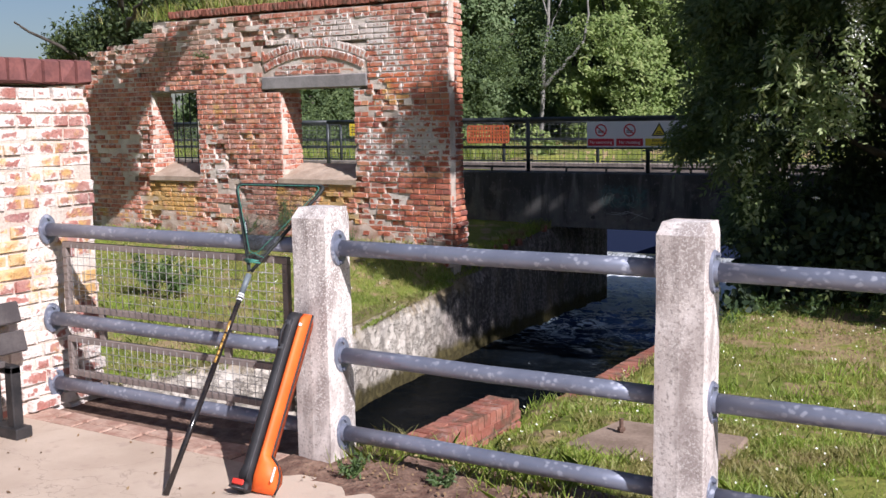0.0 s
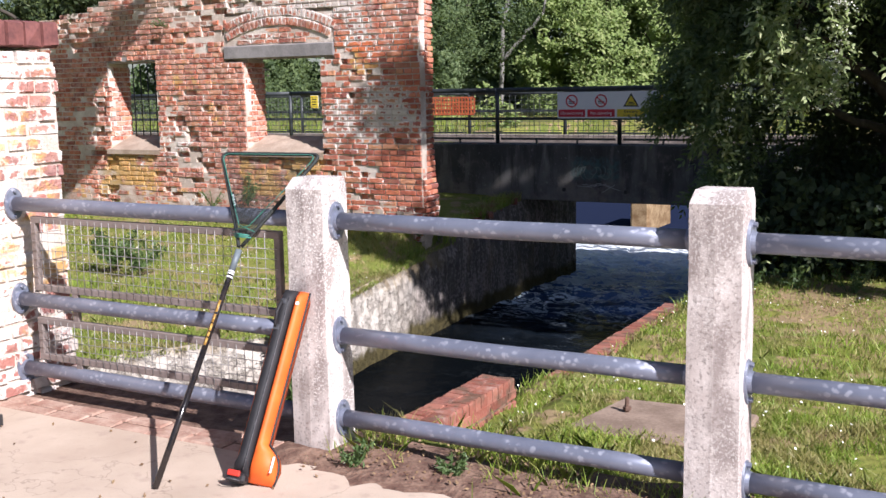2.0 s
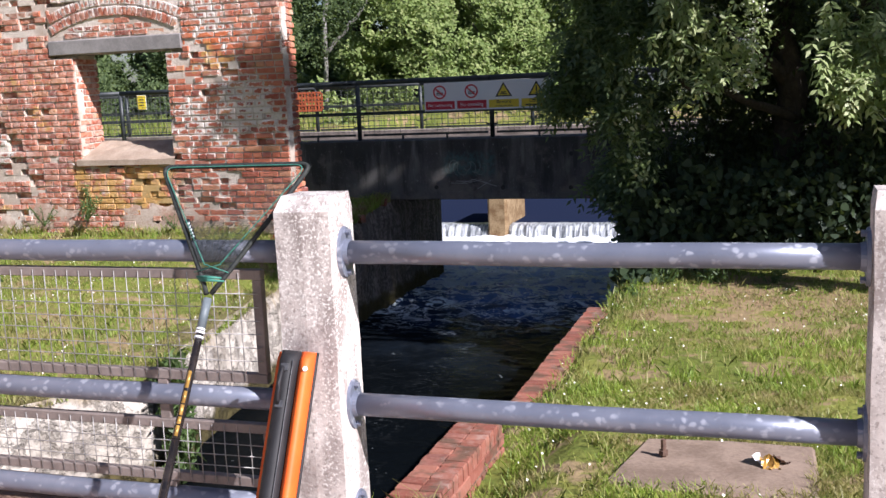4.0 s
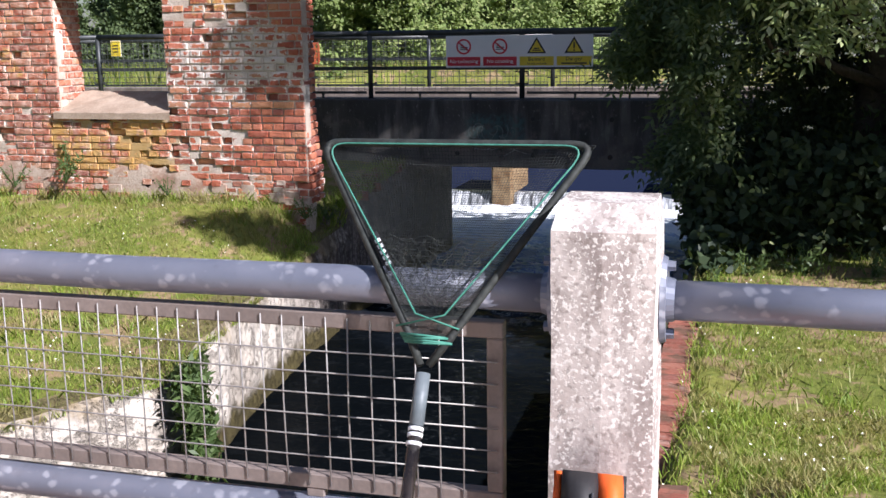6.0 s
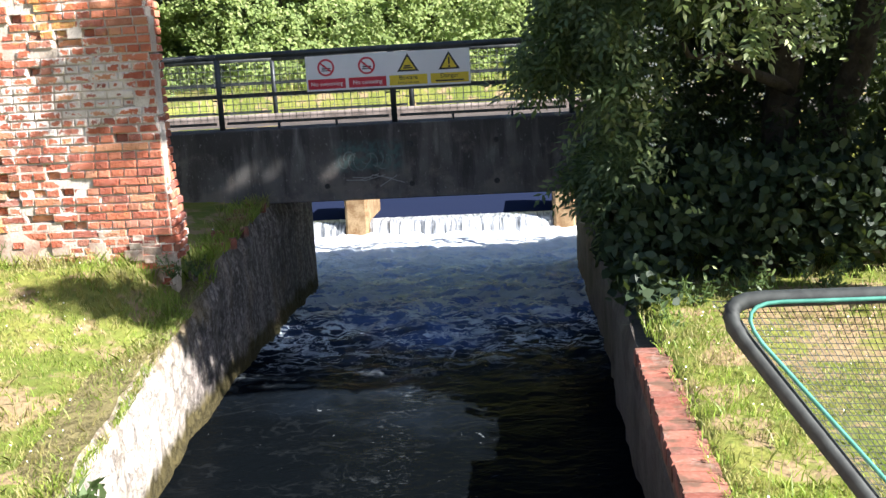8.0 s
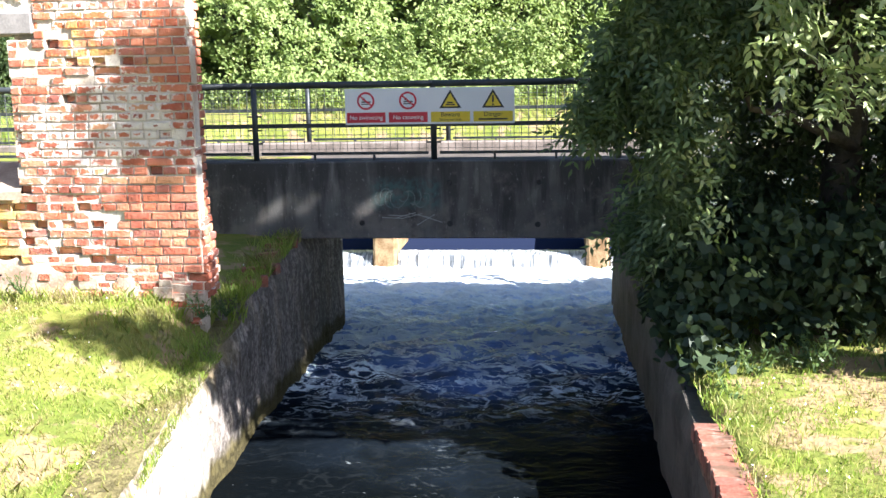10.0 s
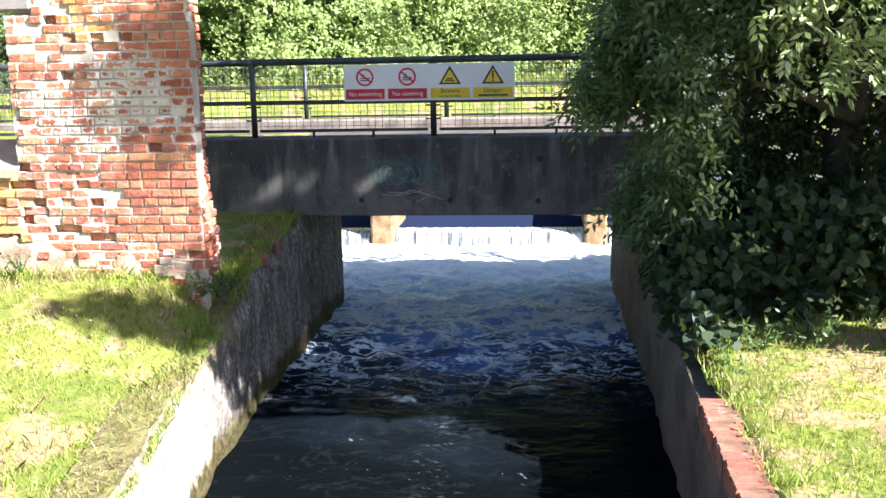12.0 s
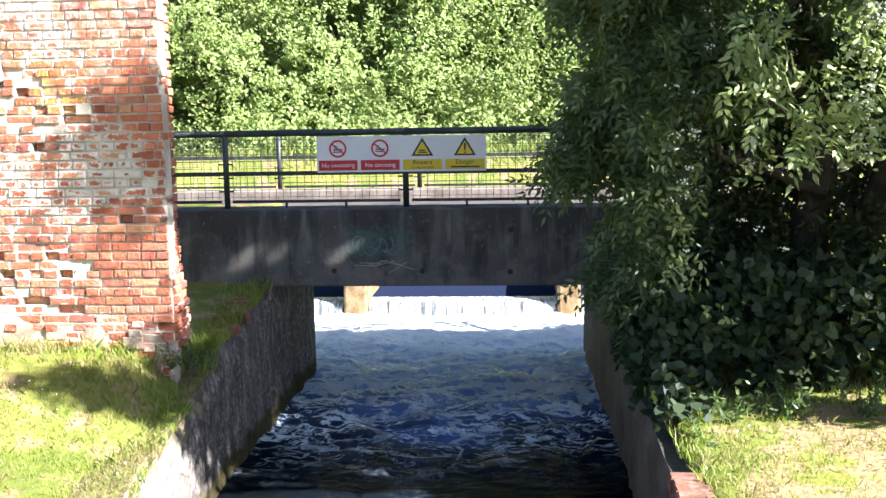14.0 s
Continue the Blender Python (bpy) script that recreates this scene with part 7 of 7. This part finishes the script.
def build_turf():
    t = thing("grass", "uneven mown grass with longer tufts on both banks", "grass", (0, 0, 0), kind="stuff")
    short, tall = [], []
    want = 110000
    x = RNG.uniform(-11.5, 4.2, want * 2)
    y = RNG.uniform(0.35, 9.4, want * 2)
    for px, py in zip(x, y):
        xl, xr = along(LEFT, py), along(RIGHT, py)
        if xl - 0.06 < px < xr + (0.14 if 1.9 < py < 6.2 else 0.10):
            continue
        if WALL_Y - 0.05 < py < WALL_Y + WALL_D + 0.05 and px < WX1 + 0.05:
            continue
        if py > 7.7 and px < -4.0:
            continue
        if 0.8 < px < 1.56 and 1.24 < py < 1.74 or RNG.random() < 0.4 and 0.7 < px < 1.62 and 1.1 < py < 1.8:
            continue
        if px > 3.6 and py < 3:
            continue
        k = noise.fractal((px * 0.55, py * 0.55, 7.0), 1.0, 2.0, 3)
        bare = noise.fractal((px * 1.3, py * 1.3, 17.0), 1.0, 2.0, 3)
        if bare > 0.22 and RNG.random() < 0.75:
            continue
        if 0.4 < px and 5.2 < py and noise.fractal((px * 1.1, py * 1.4, 27.0), 1.0, 2.0, 3) > 0.1 and RNG.random() < 0.6:
            continue
        if py > 6.9 and px > 0.2 and RNG.random() < 0.45:
            continue
        p = (px, py, land(px, py) - 0.012)
        edge = px < xl and px > xl - 0.35 or px > xr and px < xr + 0.5
        if k > 0.18 or (edge and RNG.random() < 0.4):
            tall.append(p)
        else:
            short.append(p)
    part("short_blades", blades("short_blades", np.array(short), 0.055, 0.007, 0.75), M_GRASS, t)
    part("long_blades", blades("long_blades", np.array(tall), 0.085, 0.008, 0.75), M_GRASS, t)
    dry = np.array(short)[RNG.choice(len(short), 30000)]
    part("dry_blades", blades("dry_blades", dry, 0.05, 0.006, 0.9), M_STRAW, t)
    dz = np.array(short)[RNG.choice(len(short), 1000)] + np.array((0, 0, 0.05))
    part("daisies", leaves("daisies", dz, 0.015, 0.015, 0.0, face=1.5), M_PETAL, t, "small white daisies")
    # longer tufts against the foot of the mill wall
    n = 2600
    q = np.stack([RNG.uniform(-11.0, -3.75, n), WALL_Y - 0.03 - abs(RNG.normal(0, 0.07, n)), np.zeros(n)], 1)
    q = np.array([(a, b, land(a, b) - 0.02) for a, b, _ in q if noise.noise((a * 1.9, 4.0, 0)) > -0.2])
    part("wall_foot_grass", blades("wall_foot_grass", q, 0.15, 0.007, 0.7), M_GRASS, t)
    part("wall_foot_grass", blades("wall_foot_grass", q[::3] + np.array((0.02, 0.01, 0)), 0.13, 0.007, 0.8), M_STRAW, t, "dry stems")
    # ragged fringe hanging over the channel edge
    fr = []
    for _ in range(8000):
        py = RNG.uniform(0.8, 7.4)
        if noise.noise((py * 1.7, 2.0, 0)) < -0.28:
            continue
        px = along(LEFT, py) - abs(RNG.normal(0, 0.22)) + 0.015
        fr.append((px, py, min(land(px - 0.2, py), left_top(py)) - 0.01))
    part("edge_fringe", blades("edge_fringe", np.array(fr), 0.055, 0.0065, 1.0), M_GRASS, t)
    fr = [(along(LEFT, py) - abs(RNG.normal(0, 0.16)), py, left_top(py) + 0.0) for py in RNG.uniform(8.2, 10.3, 1500)]
    part("bank_tufts", blades("bank_tufts", np.array(fr), 0.15, 0.009, 0.7), M_GRASS, t)
    # wisps along the foot of the rails
    n = 4200
    p = np.stack([RNG.uniform(0.1, 3.4, n), RNG.normal(0.26, 0.14, n), np.full(n, -0.03)], 1)
    keep = np.array([noise.noise((a * 2.2, b * 2, 3)) > -0.05 for a, b, _ in p])
    part("rail_grass", blades("rail_grass", p[keep], 0.13, 0.0055, 0.9), M_GRASS, t)
    # closer growth in the near turf
    near = []
    for px, py in zip(RNG.uniform(0.15, 4.0, 70000), 0.36 + 3.6 * RNG.random(70000) ** 1.3):
        if px < along(RIGHT, py) + 0.14 + (0.16 if py < 2.0 else 0.0) or 0.8 < px < 1.56 and 1.24 < py < 1.74 or noise.fractal((px * 1.3, py * 1.3, 17.0), 1.0, 2.0, 3) > 0.2 or px > 3.6 and py < 3:
            continue
        near.append((px, py, land(px, py) - 0.01))
    part("near_blades", blades("near_blades", np.array(near), 0.05, 0.005, 0.9), M_GRASS, t)
    # fallen leaves and bits along the path edge
    n = 700
    q = np.stack([RNG.uniform(0.1, 3.4, n), RNG.normal(0.06, 0.12, n), np.full(n, 0.022)], 1)
    part("leaf_litter", leaves("leaf_litter", q, 0.022, 0.012, 0.0, face=2.5), M_LITTER, t, "dry brown fallen leaves")
    n = 60
    q = np.stack([RNG.uniform(-1.9, 2.6, n), RNG.uniform(-1.6, -0.2, n), np.full(n, 0.007)], 1)
    part("leaf_litter", leaves("leaf_litter", q, 0.022, 0.012, 0.0, face=3.0), M_LITTER, t, "dry brown fallen leaves")
    n = 700
    q = np.stack([RNG.uniform(0.3, 3.2, n), RNG.normal(6.6, 0.5, n), np.zeros(n)], 1)
    q[:, 2] = [land(a, b) + 0.02 for a, b, _ in q]
    part("leaf_litter", leaves("leaf_litter", q, 0.03, 0.016, 0.0, face=2.0), M_LITTER, t, "dry brown fallen leaves")
    # stalks on the wall top
    n = 260
    p = np.stack([RNG.normal(-7.6, 0.4, n), RNG.uniform(WALL_Y + 0.1, WALL_Y + 0.4, n), np.full(n, 3.2)], 1)
    part("wall_top_grass", blades("wall_top_grass", p, 0.42, 0.01, 0.4), M_STRAW, t, "dry grass stalks")
    n = 900
    p = np.stack([RNG.normal(-8.2, 0.7, n), RNG.uniform(WALL_Y + 0.05, WALL_Y + 0.45, n), np.full(n, 3.16)], 1)
    part("wall_top_grass", blades("wall_top_grass", p, 0.28, 0.012, 0.7), M_GRASS, t, "grass tufts")


build_turf()


def weed(x, y, z, s, count, label, mat=M_WEED, hang=0.0):
    t = thing("weed", label, "plant", (x, y, z), group="weeds")
    stems, pts = [], []
    r = random.Random(int(x * 100 + y * 10))
    for i in range(7):
        a = r.uniform(0, 6.28)
        tip = Vector((math.cos(a) * s * 0.55, math.sin(a) * s * 0.55, s * r.uniform(0.5, 1.0) - hang))
        stems.append(limb((0, 0, 0), tip, 0.006, 0.003, 0.02 * s, i))
        for k in range(count // 7):
            f = r.uniform(0.2, 1.0)
            pts.append(tip * f + Vector((r.gauss(0, 0.07), r.gauss(0, 0.07), r.gauss(0, 0.05))) * s)
    for one in stems:
        tubes("stem", [one], mat, t, 4)
    part("leaves", leaves("leaves", np.array([list(p) for p in pts]), max(0.2 * s, 0.045), max(0.055 * s, 0.010), 0.15 + hang), mat, t)
    return t


weed(-8.05, 7.70, 2.55, 0.26, 60, "tuft of weeds rooted in the upper brickwork", M_WEED, 0.15)
weed(-6.5, 7.55, 0.08, 0.42, 110, "clump of weeds at the foot of the mill wall")
weed(-7.15, 7.58, 0.02, 0.3, 70, "small weed at the foot of the mill wall")
weed(-5.35, 7.6, -0.02, 0.2, 60, "small weed at the foot of the mill wall")
weed(-6.35, 5.0, -0.34, 0.5, 420, "low leafy dock clump in the turf")
weed(-5.9, 4.9, -0.36, 0.46, 380, "low leafy dock clump in the turf")
weed(-3.86, 7.62, -0.22, 0.22, 140, "weeds in the earth at the corner of the mill wall")
weed(-3.80, 8.05, -0.30, 0.2, 120, "weeds in the earth at the corner of the mill wall")
weed(0.75, 7.1, -0.5, 0.34, 200, "low nettle clump under the elder", M_WEED)
weed(0.35, 7.0, -0.5, 0.3, 150, "low nettle clump under the elder", M_WEED)
weed(1.3, 7.15, -0.5, 0.36, 150, "low nettle clump under the elder", M_WEED)
weed(0.12, 6.6, -0.5, 0.3, 80, "pale tuft hanging over the channel wall", M_WEED, 0.1)
weed(0.05, 0.42, -0.1, 0.16, 160, "weed tuft at the foot of the concrete post")
weed(0.3, -0.1, 0.0, 0.12, 180, "weed tuft at the foot of the concrete post")
weed(0.72, -0.02, 0.0, 0.11, 170, "low weed by the path edge")


def build_hanging_plant():
    t = thing("hanging_plant", "leafy plant trailing down the channel wall from the turf", "plant", (-3.1, 3.72, -0.5))
    pts = []
    stems = []
    for i in range(26):
        a = RNG.uniform(-0.12, 0.12)
        end = Vector((0.10 + RNG.uniform(0, 0.12), a, -RNG.uniform(0.4, 0.92)))
        stems.append(([Vector((0, a * 0.5, 0)), Vector((0.08, a * 0.8, 0.06)), Vector((0.14, a, -0.1)), end], 0.004))
        for k in range(46):
            f = RNG.uniform(0, 1)
            pts.append(Vector((0.10, a, 0.05)).lerp(end, f) + Vector(RNG.normal(size=3) * 0.035))
    for one in stems:
        tubes("stem", [one], M_WEED, t, 4)
    part("leaves", leaves("leaves", np.array([list(p) for p in pts]), 0.125, 0.034, 0.5), M_WEED, t)


build_hanging_plant()


# ---------- single bricks ----------
KBRICKS = []
for m_ in ALL_BRICKS:
    c_ = m_.copy()
    c_.materials.clear()
    c_.materials.append(M_KERB)
    KBRICKS.append(c_)


def lay(groups, meshes):
    for parent, rows in groups:
        for k, m in rows:
            b = new("brick", meshes[k])
            b.parent = parent
            b.matrix_basis = m


lay(LATER[:1], ALL_BRICKS)
lay(LATER[1:], PBRICKS)
EBRICKS = []
for m_ in ALL_BRICKS:
    c_ = m_.copy()
    c_.materials.clear()
    c_.materials.append(M_EDGING)
    EBRICKS.append(c_)
lay(LATER2[:3], KBRICKS)
lay(LATER2[3:], EBRICKS)
